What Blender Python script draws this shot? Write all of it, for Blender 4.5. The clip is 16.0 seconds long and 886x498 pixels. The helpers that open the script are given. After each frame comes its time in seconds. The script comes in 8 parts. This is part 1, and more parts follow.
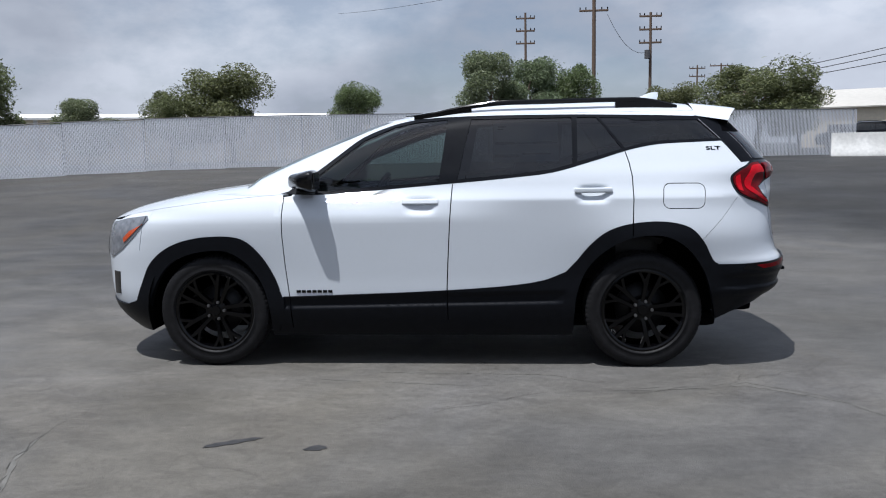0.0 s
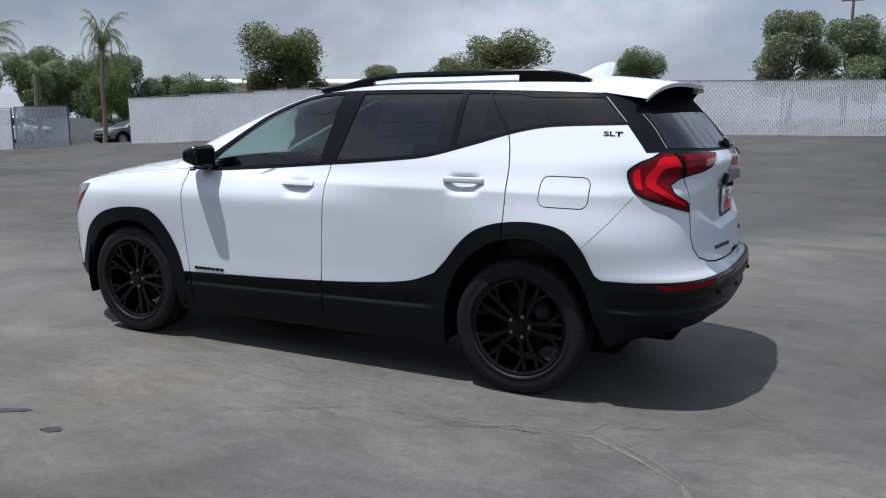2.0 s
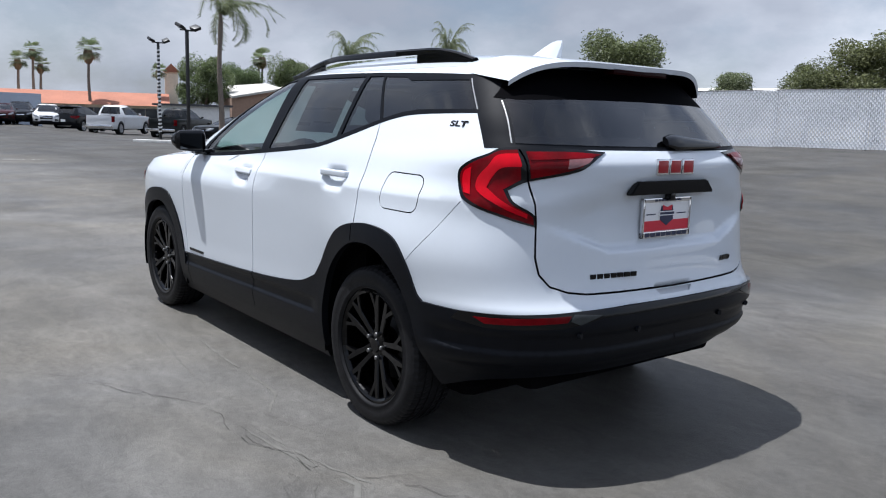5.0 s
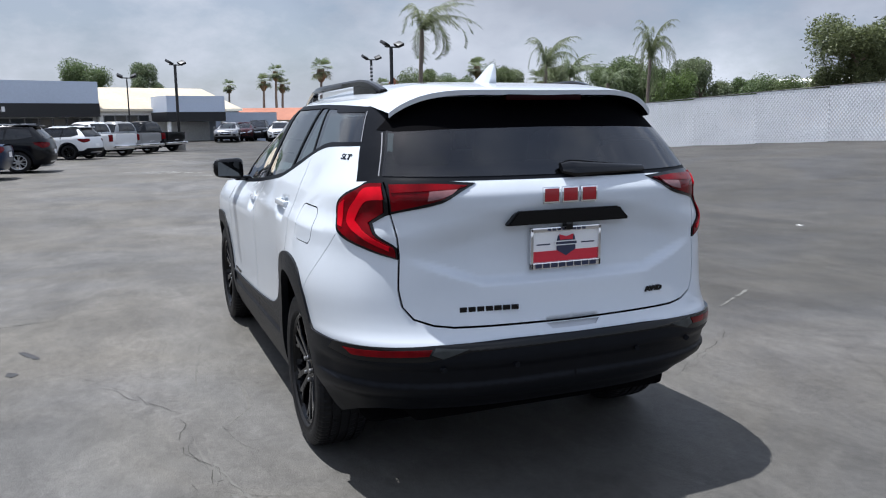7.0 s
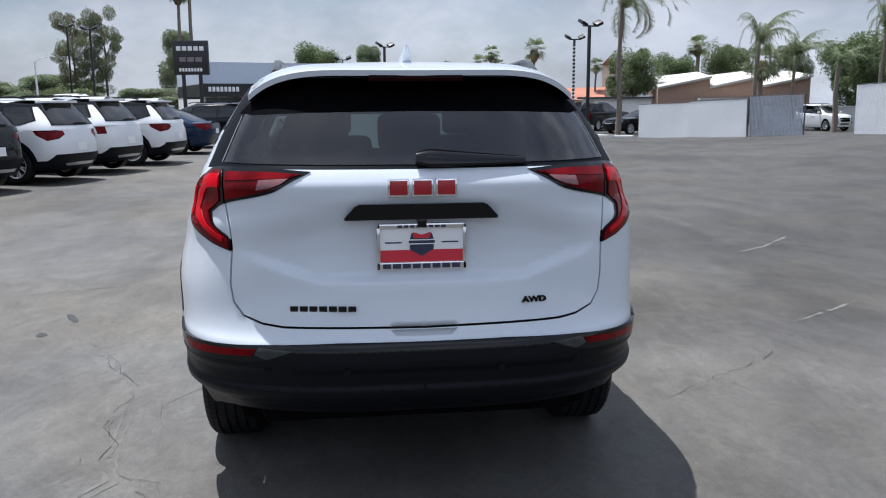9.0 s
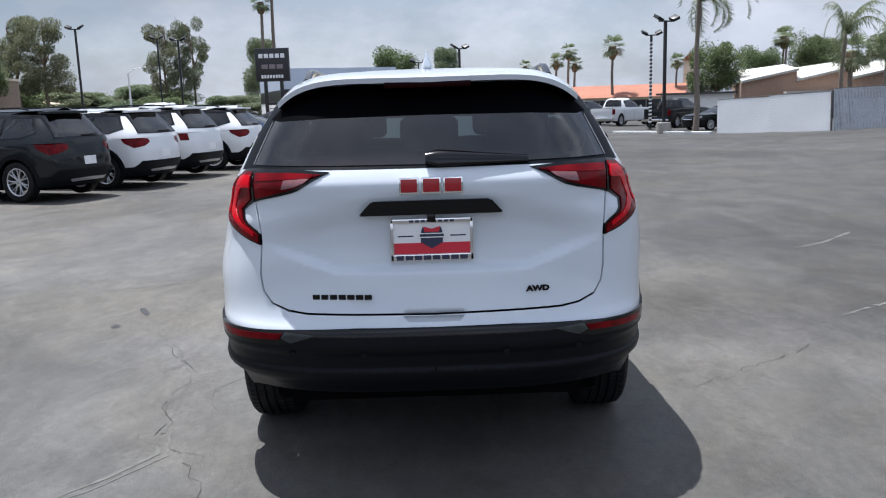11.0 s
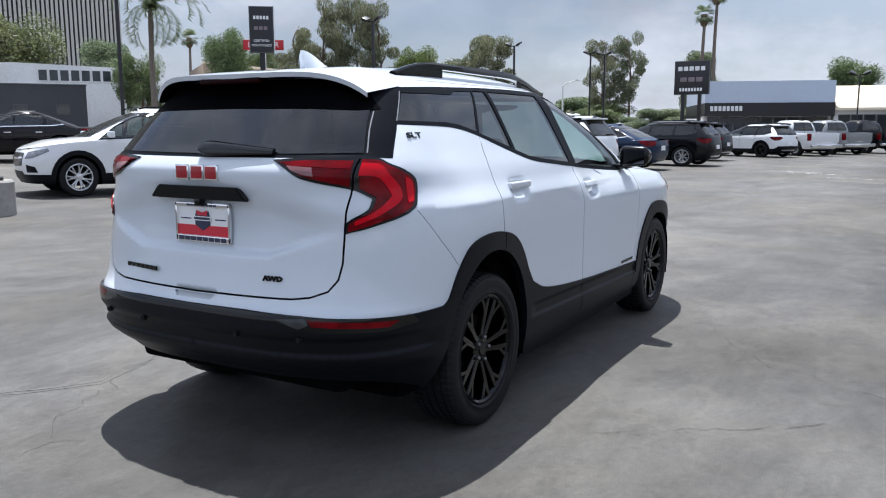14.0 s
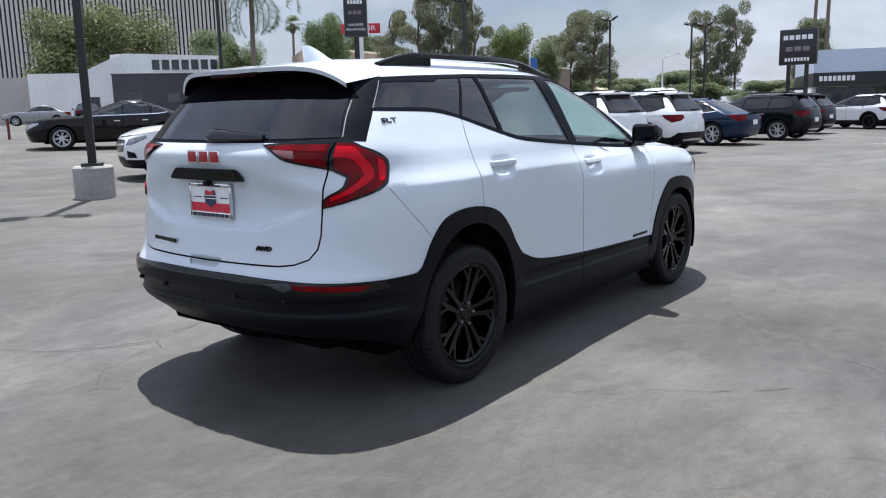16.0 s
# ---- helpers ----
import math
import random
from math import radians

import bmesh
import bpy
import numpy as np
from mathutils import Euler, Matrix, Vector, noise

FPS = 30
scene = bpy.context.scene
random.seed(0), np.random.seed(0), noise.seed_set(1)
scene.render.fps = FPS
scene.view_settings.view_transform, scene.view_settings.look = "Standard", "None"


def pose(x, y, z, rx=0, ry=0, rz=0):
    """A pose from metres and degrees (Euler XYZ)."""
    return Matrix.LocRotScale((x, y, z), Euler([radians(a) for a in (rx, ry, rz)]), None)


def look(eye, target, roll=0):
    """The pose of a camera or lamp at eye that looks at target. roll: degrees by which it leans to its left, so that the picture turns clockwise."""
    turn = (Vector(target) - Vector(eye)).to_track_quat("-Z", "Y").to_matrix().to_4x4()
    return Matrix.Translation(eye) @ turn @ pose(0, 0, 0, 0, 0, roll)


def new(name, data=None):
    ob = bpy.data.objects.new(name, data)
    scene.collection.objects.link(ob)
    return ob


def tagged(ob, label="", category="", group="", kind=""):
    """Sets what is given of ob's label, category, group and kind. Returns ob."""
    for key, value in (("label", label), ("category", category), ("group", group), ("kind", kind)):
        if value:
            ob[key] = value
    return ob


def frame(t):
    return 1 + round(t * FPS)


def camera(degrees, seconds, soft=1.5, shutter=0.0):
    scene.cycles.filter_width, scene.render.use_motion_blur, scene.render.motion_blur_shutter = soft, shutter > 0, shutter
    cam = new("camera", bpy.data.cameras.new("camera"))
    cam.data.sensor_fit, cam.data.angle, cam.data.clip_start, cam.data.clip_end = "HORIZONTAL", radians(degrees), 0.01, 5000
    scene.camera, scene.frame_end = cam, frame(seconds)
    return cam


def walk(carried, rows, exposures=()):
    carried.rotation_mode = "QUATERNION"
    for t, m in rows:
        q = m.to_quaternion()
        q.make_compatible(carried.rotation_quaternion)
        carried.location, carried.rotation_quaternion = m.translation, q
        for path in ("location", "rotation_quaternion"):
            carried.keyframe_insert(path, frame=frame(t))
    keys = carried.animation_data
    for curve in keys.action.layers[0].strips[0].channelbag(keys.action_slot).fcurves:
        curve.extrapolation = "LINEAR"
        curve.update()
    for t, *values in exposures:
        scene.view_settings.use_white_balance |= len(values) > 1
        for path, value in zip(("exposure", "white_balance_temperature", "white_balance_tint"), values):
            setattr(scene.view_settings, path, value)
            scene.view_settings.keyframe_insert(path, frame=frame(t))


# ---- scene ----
cam = camera(57.6, 16.0, soft=1.1)
PATH = [
    (0, (0.525, -5.864, 1.38), (0.366, -3.886, 1.131), -1.0),
    (0.5, (1.102, -5.751, 1.398), (0.777, -3.796, 1.127), -1.3),
    (1, (1.754, -5.542, 1.417), (1.239, -3.631, 1.126), -1.1),
    (1.5, (2.299, -5.118, 1.428), (1.599, -3.27, 1.119), -0.4),
    (2, (2.818, -4.667, 1.435), (1.937, -2.901, 1.109), 0.2),
    (2.5, (3.204, -4.147, 1.407), (2.156, -2.476, 1.074), 0.8),
    (3, (3.567, -3.67, 1.387), (2.37, -2.104, 1.05), 1.3),
    (3.5, (3.789, -3.25, 1.384), (2.464, -1.79, 1.052), 1.7),
    (4, (4.032, -2.973, 1.36), (2.607, -1.608, 1.034), 1.9),
    (4.5, (4.176, -2.875, 1.354), (2.682, -1.586, 1.033), 2.0),
    (7, (4.979, -1.614, 1.489), (3.144, -0.883, 1.175), -0.8),
    (7.5, (5.119, -1.11, 1.494), (3.225, -0.556, 1.173), -0.7),
    (8, (5.106, -0.654, 1.494), (3.175, -0.252, 1.162), -0.6),
    (8.5, (5.096, -0.32, 1.498), (3.147, -0.035, 1.152), -0.5),
    (9, (5.029, -0.23, 1.485), (3.072, -0.016, 1.131), -0.4),
    (11.5, (5.334, 0.244, 1.493), (3.367, 0.131, 1.148), -1.9),
    (12, (5.352, 0.729, 1.489), (3.405, 0.424, 1.148), -1.7),
    (12.5, (5.26, 1.31, 1.485), (3.361, 0.78, 1.149), -1.3),
    (13, (4.981, 1.843, 1.464), (3.152, 1.104, 1.135), -0.8),
    (13.5, (4.718, 2.311, 1.437), (2.962, 1.408, 1.122), -0.4),
    (14, (4.611, 2.552, 1.383), (2.905, 1.551, 1.084), -0.1),
    (14.5, (4.633, 2.611, 1.355), (2.955, 1.561, 1.065), -0.0),
    (15, (4.634, 2.63, 1.359), (2.978, 1.548, 1.062), -0.4),
    (15.5, (4.661, 2.75, 1.362), (3.039, 1.623, 1.045), -1.0),
    (16, (4.602, 3.232, 1.402), (3.045, 2.025, 1.056), -1.5),
]
walk(cam, [(t, look(eye, target, roll)) for t, eye, target, roll in PATH], [(0, 0.27, 5800, 12), (2, 0.32, 5800, 12), (4.5, 0.55, 5800, 12), (9, 0.71, 5800, 12), (12.5, 0.85, 5800, 12), (16, 0.94, 5800, 12)])

# ---- sky and sun ----
world = bpy.data.worlds.new("sky")
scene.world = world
world.use_nodes = True
wn, wl = world.node_tree.nodes, world.node_tree.links
bg = wn["Background"]
sky = wn.new("ShaderNodeTexSky")
sky.sky_type, sky.sun_disc = "NISHITA", False
sky.sun_elevation, sky.sun_rotation = radians(73), radians(226)
sky.air_density, sky.dust_density, sky.ozone_density = 1.0, 1.5, 1.0
# broken cloud: a pale veil over the blue, with brighter and greyer banks
geo = wn.new("ShaderNodeTexCoord")
stretch = wn.new("ShaderNodeMapping")
stretch.inputs["Scale"].default_value = (1.0, 1.0, 1.9)
wl.new(geo.outputs["Generated"], stretch.inputs[0])
banks = wn.new("ShaderNodeTexNoise")
banks.inputs["Scale"].default_value, banks.inputs["Detail"].default_value, banks.inputs["Roughness"].default_value = 3.4, 9.0, 0.60
wl.new(stretch.outputs[0], banks.inputs["Vector"])
cover = wn.new("ShaderNodeMapRange")
cover.inputs[1].default_value, cover.inputs[2].default_value, cover.inputs[3].default_value, cover.inputs[4].default_value = 0.42, 0.57, 0.48, 1.0
wl.new(banks.outputs[0], cover.inputs[0])
# the cloud banks thin out overhead, where the sun comes through
up = wn.new("ShaderNodeSeparateXYZ")
wl.new(geo.outputs["Generated"], up.inputs[0])
thin = wn.new("ShaderNodeMapRange")
thin.interpolation_type = "SMOOTHSTEP"
thin.inputs[1].default_value, thin.inputs[2].default_value, thin.inputs[3].default_value, thin.inputs[4].default_value = 0.22, 0.70, 1.0, 0.82
wl.new(up.outputs["Z"], thin.inputs[0])
cov = wn.new("ShaderNodeMath")
cov.operation = "MULTIPLY"
wl.new(cover.outputs[0], cov.inputs[0])
wl.new(thin.outputs[0], cov.inputs[1])
tone = wn.new("ShaderNodeValToRGB")
tone.color_ramp.elements[0].position, tone.color_ramp.elements[0].color = 0.42, (4.9, 5.15, 5.6, 1)
tone.color_ramp.elements[1].position, tone.color_ramp.elements[1].color = 0.60, (8.5, 8.65, 8.85, 1)
banks2 = wn.new("ShaderNodeTexNoise")
banks2.inputs["Scale"].default_value, banks2.inputs["Detail"].default_value = 2.4, 8.0
wl.new(stretch.outputs[0], banks2.inputs["Vector"])
wl.new(banks2.outputs[0], tone.inputs[0])
veil = wn.new("ShaderNodeMix")
veil.data_type = "RGBA"
wl.new(cov.outputs[0], veil.inputs["Factor"])
wl.new(sky.outputs[0], veil.inputs["A"])
wl.new(tone.outputs[0], veil.inputs["B"])
wl.new(veil.outputs["Result"], bg.inputs[0])
# sky gain added overhead and, as front-lit cloud, opposite the sun; fills shaded panels
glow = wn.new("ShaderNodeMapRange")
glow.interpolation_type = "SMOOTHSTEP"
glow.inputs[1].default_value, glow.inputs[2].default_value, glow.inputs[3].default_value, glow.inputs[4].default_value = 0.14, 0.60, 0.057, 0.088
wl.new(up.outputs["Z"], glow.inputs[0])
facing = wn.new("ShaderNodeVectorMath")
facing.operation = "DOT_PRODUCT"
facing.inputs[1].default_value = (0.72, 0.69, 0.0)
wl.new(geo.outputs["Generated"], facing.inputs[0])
front_lit_fill = wn.new("ShaderNodeMapRange")
front_lit_fill.inputs[1].default_value, front_lit_fill.inputs[2].default_value, front_lit_fill.inputs[3].default_value, front_lit_fill.inputs[4].default_value = -0.95, 0.95, 0.80, 1.26
wl.new(facing.outputs["Value"], front_lit_fill.inputs[0])
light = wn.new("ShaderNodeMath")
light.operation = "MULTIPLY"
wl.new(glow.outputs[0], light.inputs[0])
wl.new(front_lit_fill.outputs[0], light.inputs[1])
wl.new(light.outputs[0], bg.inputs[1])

sun = new("sun", bpy.data.lights.new("sun", "SUN"))
sun.data.energy, sun.data.angle, sun.data.color = 5.0, radians(0.6), (1.0, 0.95, 0.86)
sun.matrix_world = look((-2.22, -2.14, 10), (0, 0, 0))

# ---- materials ----
def material(name, base, rough=0.5, metal=0.0, coat=0.0, var=0.0, scale=8.0, bump=0.0, bump_scale=60.0, spec=0.5, var2=0.0, scale2=0.7):
    """A principled material with grain at two scales and fine relief."""
    m = bpy.data.materials.new(name)
    m.use_nodes = True
    n, l = m.node_tree.nodes, m.node_tree.links
    b = n["Principled BSDF"]
    b.inputs["Base Color"].default_value = (*base, 1)
    b.inputs["Roughness"].default_value, b.inputs["Metallic"].default_value = rough, metal
    b.inputs["Coat Weight"].default_value, b.inputs["Coat Roughness"].default_value = coat, 0.04
    b.inputs["Specular IOR Level"].default_value = spec
    if var or bump or var2:
        co = n.new("ShaderNodeTexCoord")
    if var or var2:
        nz = n.new("ShaderNodeTexNoise")
        nz.inputs["Scale"].default_value, nz.inputs["Detail"].default_value = scale, 6
        l.new(co.outputs["Object"], nz.inputs["Vector"])
        nz2 = n.new("ShaderNodeTexNoise")
        nz2.inputs["Scale"].default_value, nz2.inputs["Detail"].default_value = scale2, 4
        l.new(co.outputs["Object"], nz2.inputs["Vector"])
        a = n.new("ShaderNodeMapRange")
        a.inputs[1].default_value, a.inputs[2].default_value = 0.3, 0.7
        a.inputs[3].default_value, a.inputs[4].default_value = 1 - var, 1 + var
        l.new(nz.outputs[0], a.inputs[0])
        c = n.new("ShaderNodeMapRange")
        c.inputs[1].default_value, c.inputs[2].default_value = 0.3, 0.7
        c.inputs[3].default_value, c.inputs[4].default_value = 1 - var2, 1 + var2
        l.new(nz2.outputs[0], c.inputs[0])
        mul = n.new("ShaderNodeMath")
        mul.operation = "MULTIPLY"
        l.new(a.outputs[0], mul.inputs[0]), l.new(c.outputs[0], mul.inputs[1])
        hsv = n.new("ShaderNodeHueSaturation")
        hsv.inputs["Color"].default_value = (*base, 1)
        l.new(mul.outputs[0], hsv.inputs["Value"])
        l.new(hsv.outputs[0], b.inputs["Base Color"])
    if bump:
        nb = n.new("ShaderNodeTexNoise")
        nb.inputs["Scale"].default_value, nb.inputs["Detail"].default_value = bump_scale, 4
        l.new(co.outputs["Object"], nb.inputs["Vector"])
        bp = n.new("ShaderNodeBump")
        bp.inputs["Strength"].default_value, bp.inputs["Distance"].default_value = bump, 0.01
        l.new(nb.outputs[0], bp.inputs["Height"])
        l.new(bp.outputs[0], b.inputs["Normal"])
    return m


def glass(name, tint, ior=1.5):
    """Thin pane: tinted see-through with a Fresnel gloss."""
    m = bpy.data.materials.new(name)
    m.use_nodes = True
    n, l = m.node_tree.nodes, m.node_tree.links
    n.remove(n["Principled BSDF"])
    tr, gl, mx, fr = n.new("ShaderNodeBsdfTransparent"), n.new("ShaderNodeBsdfGlossy"), n.new("ShaderNodeMixShader"), n.new("ShaderNodeFresnel")
    tr.inputs[0].default_value = (*tint, 1)
    gl.inputs[0].default_value, gl.inputs["Roughness"].default_value = (1, 1, 1, 1), 0.005
    fr.inputs[0].default_value = ior
    l.new(fr.outputs[0], mx.inputs[0]), l.new(tr.outputs[0], mx.inputs[1]), l.new(gl.outputs[0], mx.inputs[2])
    l.new(mx.outputs[0], n["Material Output"].inputs[0])
    return m


WHITE = material("white_paint", (0.560, 0.597, 0.640), 0.35, coat=1.0, spec=0.02, var=0.006, scale=40, var2=0.012, scale2=1.2)
PLASTIC = material("black_textured_plastic", (0.0050, 0.0058, 0.0080), 0.40, var=0.15, scale=25, bump=0.08, bump_scale=600, spec=0.11)
GLOSS = material("gloss_black_trim", (0.002, 0.002, 0.0025), 0.13, var=0.1, scale=30, spec=0.35)
PIANO = material("piano_black_pillar", (0.0075, 0.0085, 0.011), 0.42, var=0.1, scale=30, spec=0.025)
STRIP = material("grey_edge_strip", (0.16, 0.165, 0.18), 0.35, var=0.1, scale=30)
SMOKE = material("smoked_bumper_trim", (0.030, 0.034, 0.034), 0.2, var=0.2, scale=30, spec=0.4)
# grey that puts shade into the colour of the white pull notch
RECESS = material("shaded_white_recess", (0.40, 0.42, 0.45), 0.5, var=0.04, scale=30)
DISC = material("dark_brake_iron", (0.012, 0.012, 0.013), 0.45, metal=0.6, var=0.2, scale=40)
GAPM = material("dark_joint", (0.006, 0.006, 0.007), 0.8, var=0.1, spec=0.1)
RUBBER = material("tyre_rubber", (0.0120, 0.0120, 0.0130), 0.5, var=0.2, scale=30, bump=0.15, bump_scale=250, var2=0.15, scale2=5, spec=0.11)
RIM = material("gloss_black_alloy", (0.0010, 0.0010, 0.0013), 0.10, var=0.1, spec=0.24)
STEEL = material("brushed_steel", (0.22, 0.22, 0.225), 0.35, metal=1.0, var=0.1, scale=40)
ALLOY = material("silver_alloy", (0.55, 0.56, 0.58), 0.28, metal=0.9, var=0.06)
CHROME = material("chrome", (0.8, 0.8, 0.82), 0.08, metal=1.0, var=0.03)
RED = material("red_lamp_lens", (0.115, 0.0008, 0.003), 0.10, coat=0.0, spec=0.14, var=0.45, scale=11, bump=0.05, bump_scale=90)
RED2 = material("bright_red_light_guide", (0.47, 0.0025, 0.010), 0.12, coat=0.0, spec=0.14, var=0.1, scale=30)
DARKRED = material("smoked_red_lens", (0.010, 0.0006, 0.001), 0.15, coat=0.0, spec=0.06, var=0.15, scale=20)
CLEARL = material("clear_lamp_lens", (0.20, 0.085, 0.09), 0.12, coat=0.0, var=0.25, scale=25, bump=0.1, bump_scale=120)
HEADL = material("clear_head_lamp_lens", (0.15, 0.16, 0.18), 0.12, coat=0.6, var=0.4, scale=22, bump=0.15, bump_scale=60)
PILLAR = material("black_pillar_trim", (0.002, 0.002, 0.0026), 0.7, var=0.1, scale=30, spec=0.01)
AMBER = material("amber_lens", (0.50, 0.075, 0.02), 0.15, coat=1.0, var=0.1)
PRIVACY = glass("privacy_glass", (0.085, 0.094, 0.10), 1.62)
DOORG = glass("rear_door_privacy_glass", (0.17, 0.185, 0.19), 1.62)
CLEARG = glass("green_tinted_glass", (0.36, 0.435, 0.415), 1.62)
WINDSH = glass("windshield_glass", (0.32, 0.40, 0.38), 1.5)
INTER = material("dark_cabin_trim", (0.0025, 0.0025, 0.003), 0.9, spec=0.03, var=0.15, scale=20)
LINER = material("light_headliner", (0.42, 0.41, 0.39), 0.9, var=0.05)
SEATM = material("black_seat_leather", (0.035, 0.034, 0.034), 0.55, var=0.15, bump=0.1, bump_scale=150)
MIRRORM = material("mirror_glass", (0.06, 0.065, 0.07), 0.03, metal=1.0)
REDBADGE = material("red_enamel", (0.30, 0.006, 0.012), 0.3, coat=0.2, var=0.05)
PLATEW = material("white_plate_card", (0.75, 0.75, 0.75), 0.45, var=0.03)
PLATER = material("red_plate_print", (0.55, 0.02, 0.04), 0.45, var=0.04)
PLATEB = material("navy_plate_print", (0.02, 0.025, 0.06), 0.5, var=0.05)

# ---- building helpers ----
from mathutils.geometry import delaunay_2d_cdt


def part(name, bm, mat, parent=None, label="", smooth=True):
    """Links a bmesh (or mesh) as one object under a thing or a part."""
    if isinstance(bm, bpy.types.Mesh):
        me = bm
    else:
        bmesh.ops.recalc_face_normals(bm, faces=bm.faces)
        me = bpy.data.meshes.new(name)
        bm.to_mesh(me)
        bm.free()
        me.polygons.foreach_set("use_smooth", [smooth] * len(me.polygons))
        if smooth:
            me.set_sharp_from_angle(angle=radians(38))
    if not me.materials:
        for m in (mat if isinstance(mat, (list, tuple)) else [mat]):
            me.materials.append(m)
    ob = new(name, me)
    if parent:
        ob.parent = parent
    if label:
        ob["label"] = label
    return ob


def thing(name, label, category, group="", m=None, kind=""):
    ob = new(name)
    ob.empty_display_size = 0.2
    if m is not None:
        ob.matrix_basis = m
    return tagged(ob, label, category, group, kind)


def add_box(bm, a, b, bevel=0.0, m=None, seg=2):
    """A bevelled box from corner a to corner b in bm."""
    r = bmesh.ops.create_cube(bm, size=1)
    vs = r["verts"]
    t = Matrix.Translation([(p + q) / 2 for p, q in zip(a, b)]) @ Matrix.Diagonal([q - p for p, q in zip(a, b)] + [1])
    bmesh.ops.transform(bm, matrix=t, verts=vs)
    if bevel:
        es = list({e for v in vs for e in v.link_edges})
        out = bmesh.ops.bevel(bm, geom=es, offset=bevel, segments=seg, affect="EDGES", profile=0.6)
        vs = list({v for f in out["faces"] for v in f.verts} | {v for v in vs if v.is_valid})
    if m is not None:
        bmesh.ops.transform(bm, matrix=m, verts=vs)
    return vs


def box_bm(a, b, bevel=0.0, m=None, seg=2):
    bm = bmesh.new()
    add_box(bm, a, b, bevel, m, seg)
    return bm


def add_tube(bm, path, radius, sides=10, caps=True):
    """A tube along points, with one radius or one a point."""
    rings, n = [], len(path)
    path = [Vector(p) for p in path]
    for i, p in enumerate(path):
        d = (path[min(i + 1, n - 1)] - path[max(i - 1, 0)]).normalized()
        u = d.cross(Vector((0, 0, 1)) if abs(d.z) < 0.95 else Vector((1, 0, 0))).normalized()
        w = d.cross(u)
        r = radius[i] if isinstance(radius, (list, tuple)) else radius
        rings.append([bm.verts.new(p + r * (math.cos(a) * u + math.sin(a) * w)) for a in [2 * math.pi * k / sides for k in range(sides)]])
    for a, b in zip(rings, rings[1:]):
        for k in range(sides):
            bm.faces.new((a[k], a[(k + 1) % sides], b[(k + 1) % sides], b[k]))
    if caps:
        bm.faces.new(rings[0][::-1]), bm.faces.new(rings[-1])


def tube_bm(path, radius, sides=10):
    bm = bmesh.new()
    add_tube(bm, path, radius, sides)
    return bm


def revolve_bm(profile, steps=48, closed=True):
    """Turns (radius, y) pairs about the y axis."""
    bm = bmesh.new()
    rings = [[bm.verts.new((r * math.cos(2 * math.pi * k / steps), y, r * math.sin(2 * math.pi * k / steps))) for r, y in profile] for k in range(steps)]
    for k in range(steps):
        a, b = rings[k], rings[(k + 1) % steps]
        for i in range(len(profile) - (0 if closed else 1)):
            j = (i + 1) % len(profile)
            bm.faces.new((a[i], a[j], b[j], b[i]))
    return bm


def prism_bm(outline, depth, m=None, bevel=0.0):
    """A flat outline of (x, z) points, extruded along y by depth."""
    bm = bmesh.new()
    f = bm.faces.new([bm.verts.new((x, 0, z)) for x, z in outline])
    r = bmesh.ops.extrude_face_region(bm, geom=[f])
    bmesh.ops.translate(bm, vec=(0, depth, 0), verts=[v for v in r["geom"] if isinstance(v, bmesh.types.BMVert)])
    if bevel:
        bmesh.ops.bevel(bm, geom=list(bm.edges), offset=bevel, segments=2, affect="EDGES")
    if m is not None:
        bm.transform(m)
    return bm


def letters(name, body, size, mat, m, parent=None, label="", depth=0.003, stretch=1.0, bold=0.0):
    """Raised lettering in the built-in font, turned into a mesh."""
    cu = bpy.data.curves.new(name, "FONT")
    cu.body, cu.size, cu.extrude, cu.align_x, cu.align_y, cu.offset = body, size, depth, "CENTER", "CENTER", bold
    ob = new(name, cu)
    bpy.context.view_layer.update()
    me = bpy.data.meshes.new_from_object(ob.evaluated_get(bpy.context.evaluated_depsgraph_get()))
    bpy.data.objects.remove(ob)
    me.transform(m @ Matrix.Diagonal((stretch, 1, 1, 1)))
    me.materials.clear()
    return part(name, me, mat, parent, label)


def curve(pts):
    """Smooth monotone curve through (x, y) pairs."""
    p = np.array(pts, float); x, y = p[:, 0], p[:, 1]
    h, d = np.diff(x), np.diff(y) / np.diff(x)
    m = np.zeros(len(x)); m[0], m[-1] = d[0], d[-1]
    for i in range(1, len(x) - 1):
        if d[i-1] * d[i] > 0:
            w1, w2 = 2*h[i] + h[i-1], h[i] + 2*h[i-1]
            m[i] = (w1 + w2) / (w1 / d[i-1] + w2 / d[i])
    def f(v):
        v = np.clip(np.asarray(v, float), x[0], x[-1])
        i = np.clip(np.searchsorted(x, v) - 1, 0, len(h) - 1)
        t = (v - x[i]) / h[i]
        return (y[i]*(1+2*t)*(1-t)**2 + m[i]*h[i]*t*(1-t)**2 + y[i+1]*t*t*(3-2*t) + m[i+1]*h[i]*t*t*(t-1))
    return f

